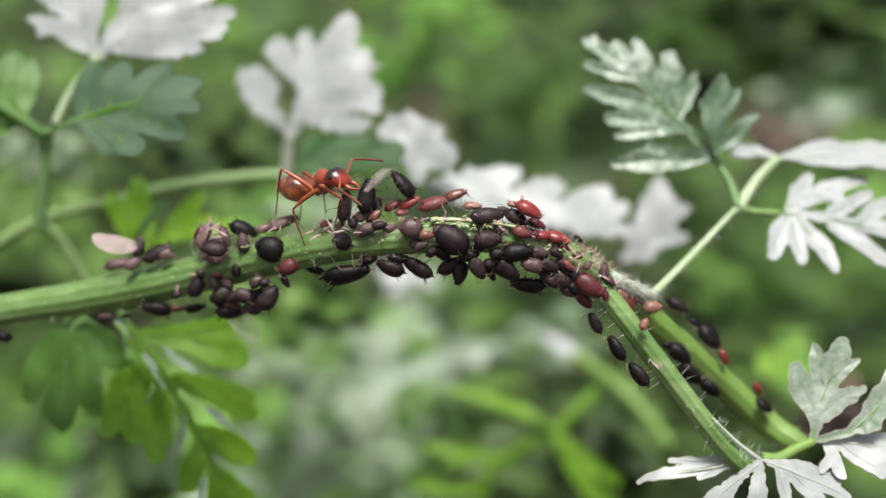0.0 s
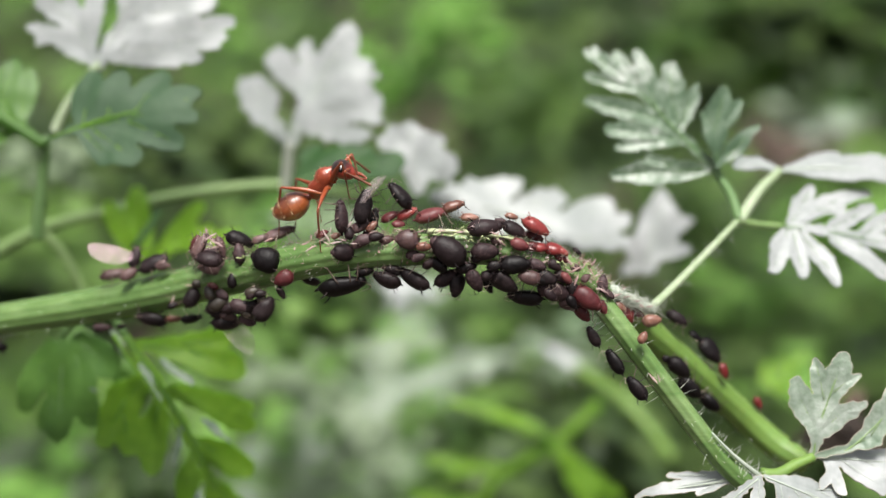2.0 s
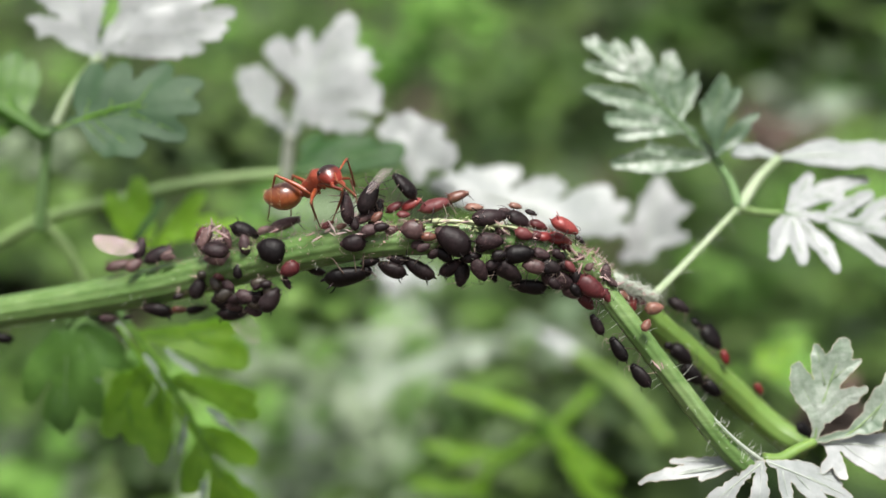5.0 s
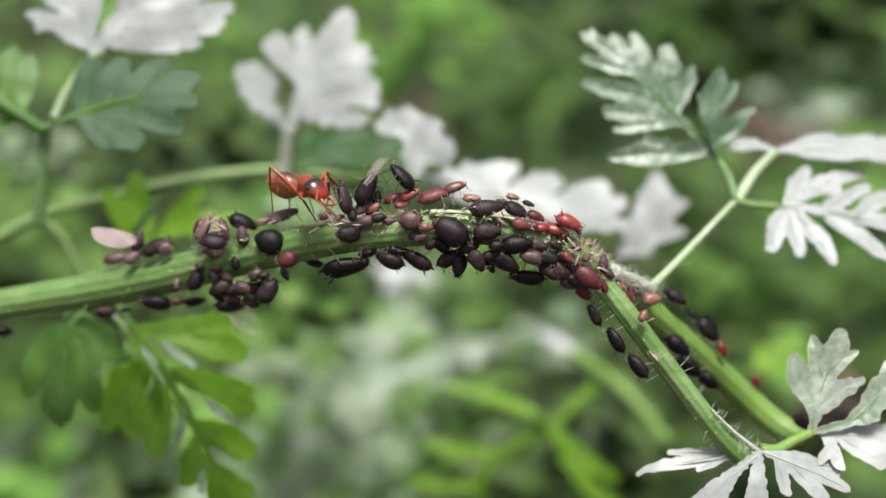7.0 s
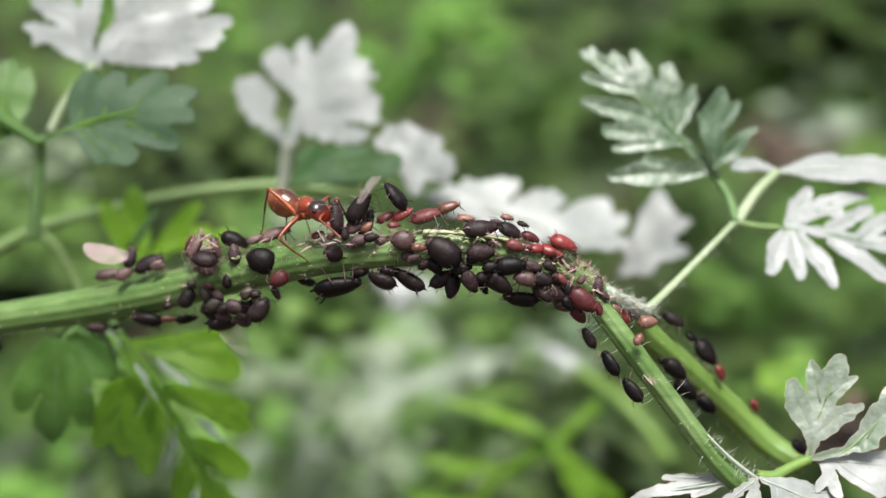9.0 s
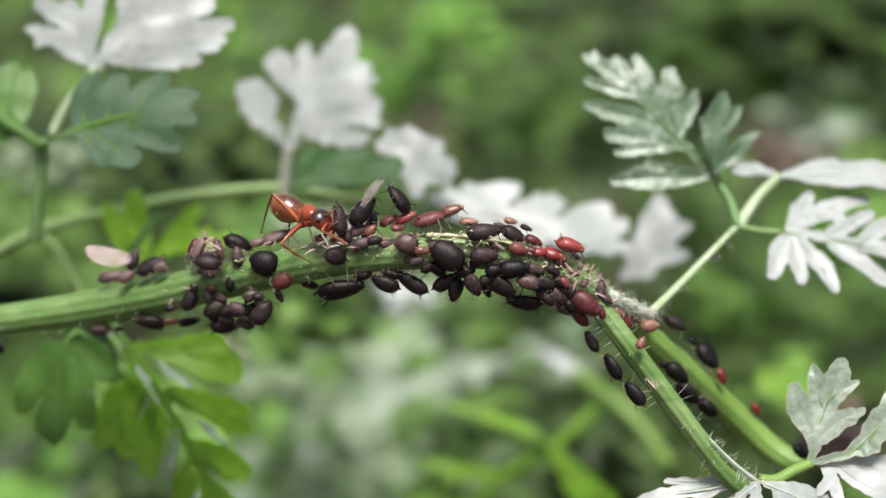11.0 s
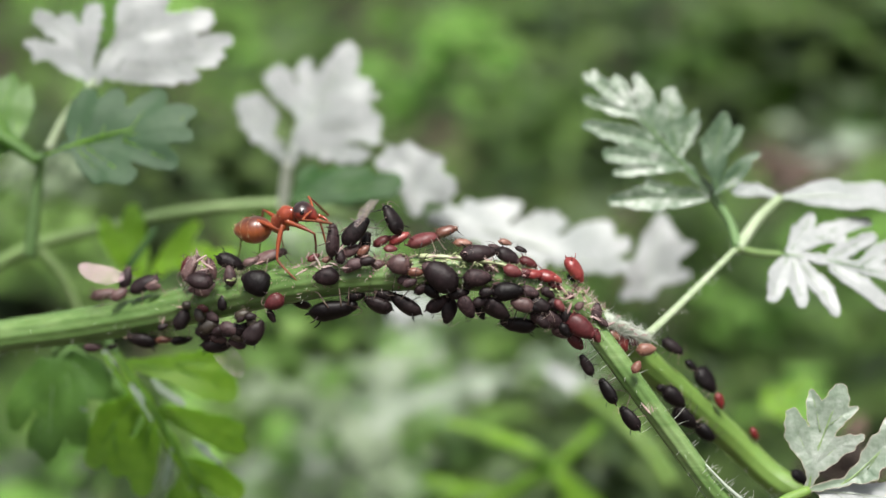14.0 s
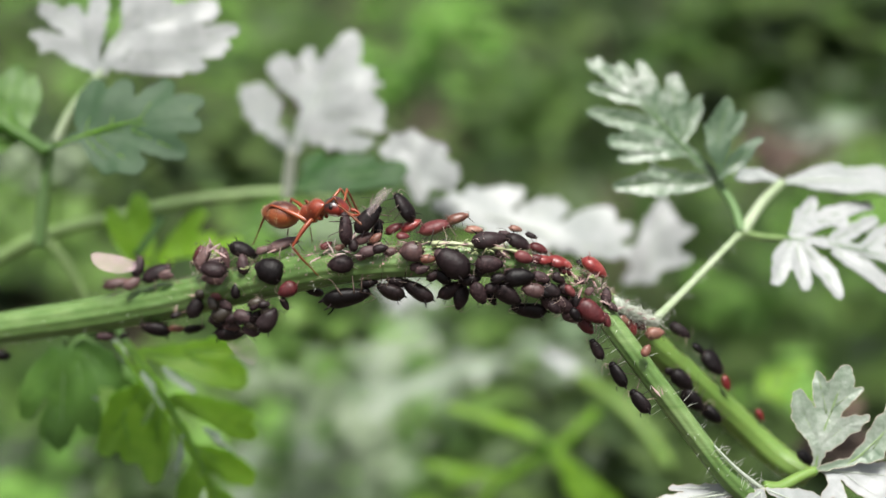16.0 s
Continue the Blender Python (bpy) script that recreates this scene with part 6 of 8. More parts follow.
EYE_BLACK = mottled("ant_eye", [(0.006, 0.005, 0.006), (0.015, 0.012, 0.014)], (3000, 9000), spread=0.0, rough=0.15, coat=0.5)
BRISTLE = mottled("ant_bristle", [(0.5, 0.36, 0.18), (0.75, 0.6, 0.36)], (900, 5000), random_by="island", spread=0.1, rough=0.35)


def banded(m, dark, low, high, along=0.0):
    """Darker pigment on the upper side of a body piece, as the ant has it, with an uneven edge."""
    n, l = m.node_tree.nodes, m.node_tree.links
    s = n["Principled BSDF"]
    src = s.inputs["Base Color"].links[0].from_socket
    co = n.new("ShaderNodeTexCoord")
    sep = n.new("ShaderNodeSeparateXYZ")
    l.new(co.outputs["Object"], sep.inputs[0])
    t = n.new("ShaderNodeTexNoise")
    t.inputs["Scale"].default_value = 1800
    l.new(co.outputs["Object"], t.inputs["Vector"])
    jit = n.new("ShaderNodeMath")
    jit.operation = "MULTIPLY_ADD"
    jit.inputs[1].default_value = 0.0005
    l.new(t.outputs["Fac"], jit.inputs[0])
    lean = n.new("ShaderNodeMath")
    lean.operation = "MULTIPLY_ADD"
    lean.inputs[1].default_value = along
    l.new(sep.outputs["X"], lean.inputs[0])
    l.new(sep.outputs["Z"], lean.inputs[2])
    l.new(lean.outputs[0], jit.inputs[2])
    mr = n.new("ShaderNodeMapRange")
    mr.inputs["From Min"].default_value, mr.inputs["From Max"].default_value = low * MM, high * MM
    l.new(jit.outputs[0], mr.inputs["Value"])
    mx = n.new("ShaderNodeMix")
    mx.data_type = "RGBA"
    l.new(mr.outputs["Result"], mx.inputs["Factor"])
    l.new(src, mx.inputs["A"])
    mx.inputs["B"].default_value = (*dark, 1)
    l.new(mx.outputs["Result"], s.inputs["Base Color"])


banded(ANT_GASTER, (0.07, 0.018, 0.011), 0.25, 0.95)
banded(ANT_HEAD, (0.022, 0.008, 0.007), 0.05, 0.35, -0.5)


def scaled(v, k=MM):
    return [Vector(p) * k for p in v]


def ant_model():
    """The ant, in metres: x forward from the waist, near side at -y. Returns its keyed pieces by name."""
    pieces = {}
    ant = tagged(empty("ant", Matrix.Translation(V((-7.31, 72.72, 326.60)))), "glossy red ant with brown gaster tending aphids", "ant")
    pieces["ant"] = ant
    st = [(0.02, 0.12, 0.15, -0.08), (0.12, 0.22, 0.28, -0.10), (0.28, 0.32, 0.42, -0.06), (0.46, 0.38, 0.50, -0.02), (0.64, 0.41, 0.52, -0.02), (0.80, 0.42, 0.49, -0.04), (0.93, 0.43, 0.48, -0.04), (1.04, 0.44, 0.50, -0.01),
          (1.22, 0.47, 0.53, 0.02), (1.42, 0.48, 0.54, 0.04), (1.60, 0.44, 0.48, 0.04), (1.76, 0.34, 0.37, 0.02), (1.90, 0.22, 0.24, 0.0), (2.04, 0.15, 0.15, 0.0)]
    v, f = revolve(st, 28)
    body = []
    for p in v:
        k = 1 + 0.07 * noise.noise(p * 3.1) + 0.04 * noise.noise(p * 8.0) - (0.03 if abs(p.x - 1.12) < 0.04 or abs(p.x - 0.70) < 0.03 else 0.0)
        body.append(Vector((p.x, p.y * k, p.z * k - 0.05)) * MM)
    part("thorax", mesh_of("thorax", body, f, ANT_RED), ant)
    for x, y in ((1.50, 0.24), (1.05, 0.27), (0.62, 0.24)):
        for side in (-1, 1):
            v, f = revolve([(-0.05, 0.10, 0.10, 0), (0.05, 0.16, 0.17, 0), (0.2, 0.17, 0.17, 0), (0.36, 0.12, 0.12, 0), (0.44, 0.05, 0.05, 0)], 12)
            part("coxa", mesh_of("coxa", scaled(v), f, ANT_LEG), ant, "", Matrix.Translation(V((x, side * y, -0.26))) @ pose(0, 0, 0, 0, 78, 20 * side) @ Matrix.Scale(0.85, 4))
    # short pale bristles along the back
    rng = random.Random(21)
    bv, bf = [], []
    for _ in range(46):
        x = rng.uniform(0.2, 1.8)
        i = min(range(len(st)), key=lambda q: abs(st[q][0] - x))
        a = rng.gauss(math.pi / 2, 0.6)
        p = Vector((st[i][0] + rng.uniform(-0.07, 0.07), st[i][1] * math.cos(a), st[i][3] + st[i][2] * math.sin(a) - 0.05))
        tube([p * MM, (p + Vector((rng.uniform(-0.05, 0.05), 0.13 * math.cos(a), 0.13 * math.sin(a)))) * MM], lambda q: MM * 0.006 * (1.1 - q), 4, verts=bv, faces=bf, caps=False)
    tagged(part("bristles", mesh_of("bristles", bv, bf, BRISTLE), ant), kind="stuff")
    v, f = revolve([(-0.26, 0.06, 0.06, -0.05), (-0.2, 0.12, 0.13, 0.0), (-0.12, 0.20, 0.24, 0.06), (-0.04, 0.19, 0.26, 0.06), (0.04, 0.13, 0.16, 0.0), (0.12, 0.10, 0.11, -0.06)], 16)
    part("petiole", mesh_of("petiole", scaled(v), f, ANT_RED), ant)
    # gaster: overlapping plates behind the waist
    st = []
    for i in range(57):
        u = i / 56
        w = 0.86 * math.sin(math.pi * min(1.0, 0.03 + 0.95 * u) ** 0.88) ** 0.62
        step = (u * 4.2) % 1.0
        w *= 0.982 + 0.026 * step if u > 0.2 else 1.0
        st.append((-0.02 - 2.28 * u, max(0.05, w), max(0.05, w * 0.94), -0.05 * math.sin(u * 3)))
    v, f = revolve(st, 32)
    f = [tuple(reversed(q)) for q in f]
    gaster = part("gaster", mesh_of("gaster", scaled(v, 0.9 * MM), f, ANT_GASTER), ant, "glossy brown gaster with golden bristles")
    rng = random.Random(9)
    bv, bf = [], []
    for _ in range(170):
        u = rng.choice((0.46, 0.70, 0.70, 0.93)) + rng.gauss(0, 0.015)
        i = min(55, int(u * 56))
        x, w, h, z = st[i]
        a = rng.uniform(-0.4, math.pi + 0.4)
        p = Vector((x, w * math.cos(a), z + h * math.sin(a)))
        out = Vector((-0.5 - 0.6 * u, math.cos(a), math.sin(a))).normalized()
        p = p * 0.9
        tube([p * MM, (p + out * rng.uniform(0.10, 0.17)) * MM], lambda q: MM * 0.006 * (1.1 - q), 4, verts=bv, faces=bf, caps=False)
    tagged(part("bristles", mesh_of("bristles", bv, bf, BRISTLE), gaster), kind="stuff")
    pieces["gaster"] = gaster
    # head: broad behind, narrowing to the jaws
    v, f = revolve([(-0.02, 0.10, 0.10, 0.0), (0.05, 0.36, 0.28, 0.0), (0.18, 0.53, 0.38, 0.01), (0.38, 0.61, 0.47, 0.03), (0.60, 0.61, 0.47, 0.02), (0.80, 0.56, 0.42, -0.01), (0.98, 0.47, 0.34, -0.05), (1.12, 0.39, 0.25, -0.08), (1.22, 0.28, 0.15, -0.10), (1.26, 0.10, 0.06, -0.11)], 26)
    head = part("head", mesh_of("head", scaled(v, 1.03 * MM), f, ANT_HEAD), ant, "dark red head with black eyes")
    pieces["head"] = head
    for s in (-1, 1):
        st2 = [(0.0, 0.10, 0.09, 0), (0.06, 0.13, 0.15, 0), (0.13, 0.13, 0.17, 0), (0.19, 0.09, 0.12, 0), (0.22, 0.03, 0.04, 0)]
        v, f = revolve([(x - 0.11, w, h, z) for x, w, h, z in st2], 12)
        part("eye", mesh_of("eye", scaled(v, 0.9 * MM), f, EYE_BLACK), head, "black compound eye", Matrix.Translation(V((0.52, 0.53 * s, 0.16))) @ pose(0, 0, 0, 0, 0, 90))
        v, f = [], []
        tube(scaled(spline([(1.30, 0.26 * s, -0.12), (1.55, 0.30 * s, -0.16), (1.78, 0.16 * s, -0.19), (1.88, 0.0, -0.20)], 8)), lambda u: MM * (0.12 - 0.085 * u), 8, verts=v, faces=f)
        part("mandible", mesh_of("mandible", v, f, ANT_RED), head)
    for side in ("near", "far"):
        s = -1 if side == "near" else 1
        for leg, a, b in (("front", 1.6, 1.9), ("mid", 1.75, 2.2), ("hind", 2.1, 2.6)):
            pts = [Vector((a * u, 0, 0.06 * math.sin(u * 3.1))) * MM for u in np.linspace(-0.06, 1, 12)]
            v, f = tube(pts, lambda u: MM * (0.115 + 0.04 * math.sin(min(1, u * 1.15) * 3.0) - 0.065 * u), 10)
            femur = part("leg", mesh_of("leg", v, f, ANT_LEG), ant)
            pieces[f"{side}_{leg}"] = femur
            pts = [Vector((b * u, 0, 0.03 * math.sin(u * 5))) * MM for u in np.linspace(0, 1, 16)]
            v, f = tube(pts, lambda u: MM * (0.065 - 0.015 * u if u < 0.55 else 0.042 - 0.014 * u), 8)
            tube([pts[-1], pts[-1] + V((0.07, 0.04, 0.03)), pts[-1] + V((0.11, 0.06, -0.02))], lambda u: MM * (0.03 - 0.02 * u), 5, verts=v, faces=f)
            pieces[f"shin_{side}_{leg}"] = part("shin", mesh_of("shin", v, f, ANT_FOOT), femur)
        v, f = tube([Vector((1.25 * u, 0, 0.05 * math.sin(u * 3.1))) * MM for u in np.linspace(0, 1, 9)], lambda u: MM * (0.05 + 0.02 * u), 8)
        scape = part("antenna", mesh_of("antenna", v, f, ANT_LEG), ant)
        pieces[f"{side}_antenna"] = scape
        v, f = tube([Vector((1.65 * u, 0, -0.10 * u * u)) * MM for u in np.linspace(0, 1, 23)], lambda u: MM * (0.052 + 0.022 * u - 0.010 * (round(u * 22) % 2)) * (1 if u < 0.97 else 0.5), 8)
        pieces[f"{side}_whip"] = part("whip", mesh_of("whip", v, f, ANT_FOOT), scape, "beaded antenna whip")
    return pieces


ANT = ant_model()
red_walker = aphid("r", (4.35, 70.17, 326.58), 1.51, -28, "u", where="walking along the stem")
branch_walker = aphid("k", (18.38, 74.93, 313.19), 1.15, -40, "uf", where="walking down the paler branch")
shifting_aphid = aphid("b", (-5.22, 70.00, 324.94), 1.33, 185, "f", fat=1.2, where="shifting about on the green stem")
upright_aphid = aphid("b", (-5.04, 70.32, 326.74), 1.68, 80, "r", fat=0.8, where="standing upright on the crowded stem")
winged_aphid = aphid("k", (-3.90, 70.64, 327.16), 1.81, 80, "f", where="standing upright on the crowded stem", fat=0.8, wings=((46, -0.1, 1.0, (0.1, 0, 0.22)), (52, -0.3, 0.95, (0.1, 0.05, 0.22))))
raised_aphid = aphid("k", (-2.06, 71.21, 327.59), 1.67, 128, "u", fat=0.92, where="lifting its rear from the stem")


def motions():
    walk(ANT["ant"], [
        (0.0, pose(-0.006702, 0.071914, 0.327204, -0.5, -35.1, -58.3)),
        (0.25, pose(-0.006925, 0.072029, 0.327103, 1.5, -39.8, -20.0)),
        (0.5, pose(-0.007148, 0.072145, 0.327003, -0.9, -44.5, 21.2)),
        (1.0, pose(-0.006953, 0.072462, 0.327032, -0.9, -45.3, 21.9)),
        (1.5, pose(-0.006810, 0.072524, 0.326989, -1.0, -49.4, 25.2)),
        (2.0, pose(-0.006806, 0.072487, 0.327143, -1.2, -52.6, -4.2)),
        (2.5, pose(-0.007150, 0.072400, 0.327181, -1.3, -58.0, 12.2)),
        (3.0, pose(-0.007457, 0.071891, 0.327270, -1.0, -50.4, 26.1)),
        (3.5, pose(-0.007302, 0.071075, 0.327217, -1.0, -51.8, 27.8)),
        (4.75, pose(-0.007374, 0.071705, 0.327057, 2.8, -45.9, -19.5)),
        (6.0, pose(-0.007446, 0.072334, 0.326897, -0.4, -40.0, -61.7)),
        (6.5, pose(-0.007670, 0.071968, 0.326878, -0.3, -33.3, -71.8)),
        (7.0, pose(-0.007277, 0.071687, 0.326889, -0.2, -23.6, -74.8)),
        (7.5, pose(-0.007278, 0.072394, 0.326709, -0.3, -23.8, -70.1)),
        (8.0, pose(-0.007416, 0.072291, 0.326650, -0.3, -19.9, -70.6)),
        (8.5, pose(-0.007146, 0.072300, 0.326585, -0.3, -20.9, -69.6)),
        (9.0, pose(-0.007138, 0.072411, 0.326451, -0.3, -24.3, -65.8)),
        (11.5, pose(-0.007149, 0.072254, 0.326304, -0.3, -20.7, -66.7)),
        (12.0, pose(-0.007033, 0.072380, 0.326387, -0.3, -24.3, -64.9)),
        (12.5, pose(-0.007990, 0.072585, 0.326487, -0.5, -26.0, -51.5)),
        (13.0, pose(-0.008222, 0.072841, 0.326158, -0.7, -35.0, -39.7)),
        (13.5, pose(-0.008266, 0.073114, 0.326533, -0.6, -36.5, -42.7)),
        (14.0, pose(-0.008408, 0.073066, 0.326504, -0.7, -39.2, -37.9)),
        (14.5, pose(-0.008257, 0.072676, 0.326443, -0.7, -44.9, -43.8)),
        (15.0, pose(-0.008314, 0.072449, 0.326420, -0.8, -46.7, -34.4)),
        (15.5, pose(-0.008055, 0.072540, 0.326701, -0.7, -41.4, -42.4)),
        (16.0, pose(-0.007488, 0.072311, 0.326757, -0.6, -27.6, -38.7)),
    ])
    walk(ANT["head"], [
        (0.0, pose(0.002000, 0.000000, 0.000020, 24.5, 38.6, 37.1)),
        (0.5, pose(0.002000, 0.000000, 0.000020, -29.2, 35.0, -52.1)),
        (1.0, pose(0.002000, 0.000000, 0.000020, -25.2, 38.1, -44.5)),
        (1.5, pose(0.002000, 0.000000, 0.000020, -33.4, 44.8, -53.6)),
        (2.0, pose(0.002000, 0.000000, 0.000020, 8.4, 64.4, 4.1)),
        (2.5, pose(0.002000, 0.000000, 0.000020, -32.5, 52.2, -45.4)),
        (3.0, pose(0.002000, -0.000000, 0.000020, -34.2, 39.9, -54.2)),
        (3.5, pose(0.002000, 0.000000, 0.000020, -34.5, 25.5, -52.2)),
        (6.0, pose(0.002000, 0.000000, 0.000020, 24.8, 52.3, 32.8)),
        (6.5, pose(0.002000, -0.000000, 0.000020, 33.1, 30.9, 59.9)),
        (7.0, pose(0.002000, -0.000000, 0.000020, 19.7, 38.7, 41.2)),
        (7.5, pose(0.002000, 0.000000, 0.000020, 23.0, 37.9, 49.0)),
        (8.0, pose(0.002000, -0.000000, 0.000020, 21.5, 40.8, 51.1)),
        (8.5, pose(0.002000, -0.000000, 0.000020, 27.6, 40.3, 68.8)),
        (9.0, pose(0.002000, 0.000000, 0.000020, 29.2, 44.3, 61.2)),
        (11.5, pose(0.002000, 0.000000, 0.000020, 28.6, 45.2, 67.6)),
        (12.0, pose(0.002000, -0.000000, 0.000020, 25.4, 43.7, 51.3)),
        (12.5, pose(0.002000, -0.000000, 0.000020, 21.6, 33.2, 41.0)),
        (13.0, pose(0.002000, 0.000000, 0.000020, 18.9, 38.9, 25.6)),
        (13.5, pose(0.002000, 0.000000, 0.000020, 36.8, 43.8, 57.3)),
        (14.0, pose(0.002000, -0.000000, 0.000020, 35.3, 41.5, 51.5)),
        (14.5, pose(0.002000, 0.000000, 0.000020, 35.4, 35.7, 46.6)),
        (15.0, pose(0.002000, 0.000000, 0.000020, 32.4, 40.6, 39.7)),
        (15.5, pose(0.002000, -0.000000, 0.000020, 37.7, 32.1, 55.3)),
        (16.0, pose(0.002000, 0.000000, 0.000020, 16.6, 28.9, 26.7)),
    ])
    walk(ANT["gaster"], [
        (0.0, pose(-0.000120, -0.000000, 0.000000, 20.7, 25.9, 43.9)),
        (0.5, pose(-0.000120, 0.000000, 0.000000, -14.0, 24.9, -14.1)),
        (1.0, pose(-0.000120, 0.000000, 0.000000, -14.1, 23.7, -13.6)),
        (1.5, pose(-0.000120, 0.000000, 0.000000, -16.3, 21.1, -13.0)),
        (2.0, pose(-0.000120, -0.000000, 0.000000, 3.8, 26.1, 6.2)),
        (2.5, pose(-0.000120, -0.000000, -0.000000, -7.1, 25.5, -3.2)),
        (3.0, pose(-0.000120, -0.000000, 0.000000, -15.5, 15.3, -9.6)),
        (3.5, pose(-0.000120, 0.000000, 0.000000, -17.6, 14.3, -9.8)),
        (4.8, pose(-0.000120, 0.000000, 0.000000, 6.6, 37.0, 12.9)),
        (6.0, pose(-0.000120, 0.000000, 0.000000, 26.1, 12.8, 47.2)),
        (6.5, pose(-0.000120, 0.000000, 0.000000, 22.7, 14.8, 51.4)),
        (7.0, pose(-0.000120, -0.000000, 0.000000, 15.8, 20.2, 52.7)),
        (7.5, pose(-0.000120, -0.000000, 0.000000, 15.3, 25.0, 49.9)),
        (8.0, pose(-0.000120, 0.000000, 0.000000, 10.4, 30.6, 39.8)),
        (8.5, pose(-0.000120, -0.000000, 0.000000, 12.3, 33.2, 44.1)),
        (9.0, pose(-0.000120, 0.000000, 0.000000, 13.6, 36.4, 40.9)),
        (11.5, pose(-0.000120, -0.000000, 0.000000, 11.1, 34.4, 40.0)),
        (12.0, pose(-0.000120, -0.000000, 0.000000, 13.4, 31.0, 41.2)),
        (12.5, pose(-0.000120, -0.000000, 0.000000, 11.0, 16.1, 32.6)),
        (13.0, pose(-0.000120, 0.000000, 0.000000, 12.2, 27.9, 26.5)),
        (13.5, pose(-0.000120, 0.000000, -0.000000, 16.2, 22.2, 32.8)),
        (14.0, pose(-0.000120, -0.000000, 0.000000, 14.4, 26.1, 27.3)),
        (14.5, pose(-0.000120, 0.000000, -0.000000, 23.1, 41.1, 38.1)),
        (15.0, pose(-0.000120, 0.000000, 0.000000, 18.7, 46.1, 30.1)),
        (15.5, pose(-0.000120, -0.000000, 0.000000, 17.9, 36.6, 32.1)),
        (16.0, pose(-0.000120, -0.000000, -0.000000, 9.1, 26.6, 26.1)),
    ])
    walk(ANT["near_front"], [
        (0.0, pose(0.001500, -0.000300, -0.000380, 19.5, 46.7, 20.3)),
        (0.25, pose(0.001500, -0.000300, -0.000380, -34.8, 38.3, -60.4)),
        (0.5, pose(0.001500, -0.000300, -0.000380, -45.9, -0.5, -106.7)),
        (1.0, pose(0.001500, -0.000300, -0.000380, -48.1, -12.9, -93.9)),
        (1.5, pose(0.001500, -0.000300, -0.000380, -49.6, -31.5, -36.8)),
        (2.0, pose(0.001500, -0.000300, -0.000380, -23.8, -7.1, -29.0)),
        (2.5, pose(0.001500, -0.000300, -0.000380, -55.2, -0.3, -70.4)),
        (3.0, pose(0.001500, -0.000300, -0.000380, -52.9, -25.4, -51.8)),
        (3.5, pose(0.001500, -0.000300, -0.000380, -61.4, -30.0, -49.4)),
        (4.75, pose(0.001500, -0.000300, -0.000380, -37.3, 31.1, -25.4)),
        (6.0, pose(0.001500, -0.000300, -0.000380, 49.6, 48.6, 61.3)),
        (6.5, pose(0.001500, -0.000300, -0.000380, 42.9, 7.1, 58.8)),
        (7.0, pose(0.001500, -0.000300, -0.000380, 38.4, -13.7, 58.1)),
        (7.5, pose(0.001500, -0.000300, -0.000380, 36.2, 2.6, 63.3)),
        (8.0, pose(0.001500, -0.000300, -0.000380, 30.9, 14.9, 60.6)),
        (8.5, pose(0.001500, -0.000300, -0.000380, 31.1, 8.9, 56.7)),
        (9.0, pose(0.001500, -0.000300, -0.000380, 34.4, 3.9, 54.3)),
        (11.5, pose(0.001500, -0.000300, -0.000380, 27.2, 13.9, 46.3)),
        (12.0, pose(0.001500, -0.000300, -0.000380, 31.1, 14.7, 48.9)),
        (12.5, pose(0.001500, -0.000300, -0.000380, 28.0, 19.4, 35.5)),
        (13.0, pose(0.001500, -0.000300, -0.000380, 27.4, 47.3, 25.8)),
        (13.5, pose(0.001500, -0.000300, -0.000380, 36.9, 54.1, 38.8)),
        (14.0, pose(0.001500, -0.000300, -0.000380, 31.8, 51.9, 29.5)),
        (14.5, pose(0.001500, -0.000300, -0.000380, 36.6, 29.3, 32.2)),
        (15.0, pose(0.001500, -0.000300, -0.000380, 27.7, 17.9, 14.2)),
        (15.5, pose(0.001500, -0.000300, -0.000380, 29.5, 23.1, 23.0)),
        (16.0, pose(0.001500, -0.000300, -0.000380, 25.5, -20.5, 6.5)),
    ])
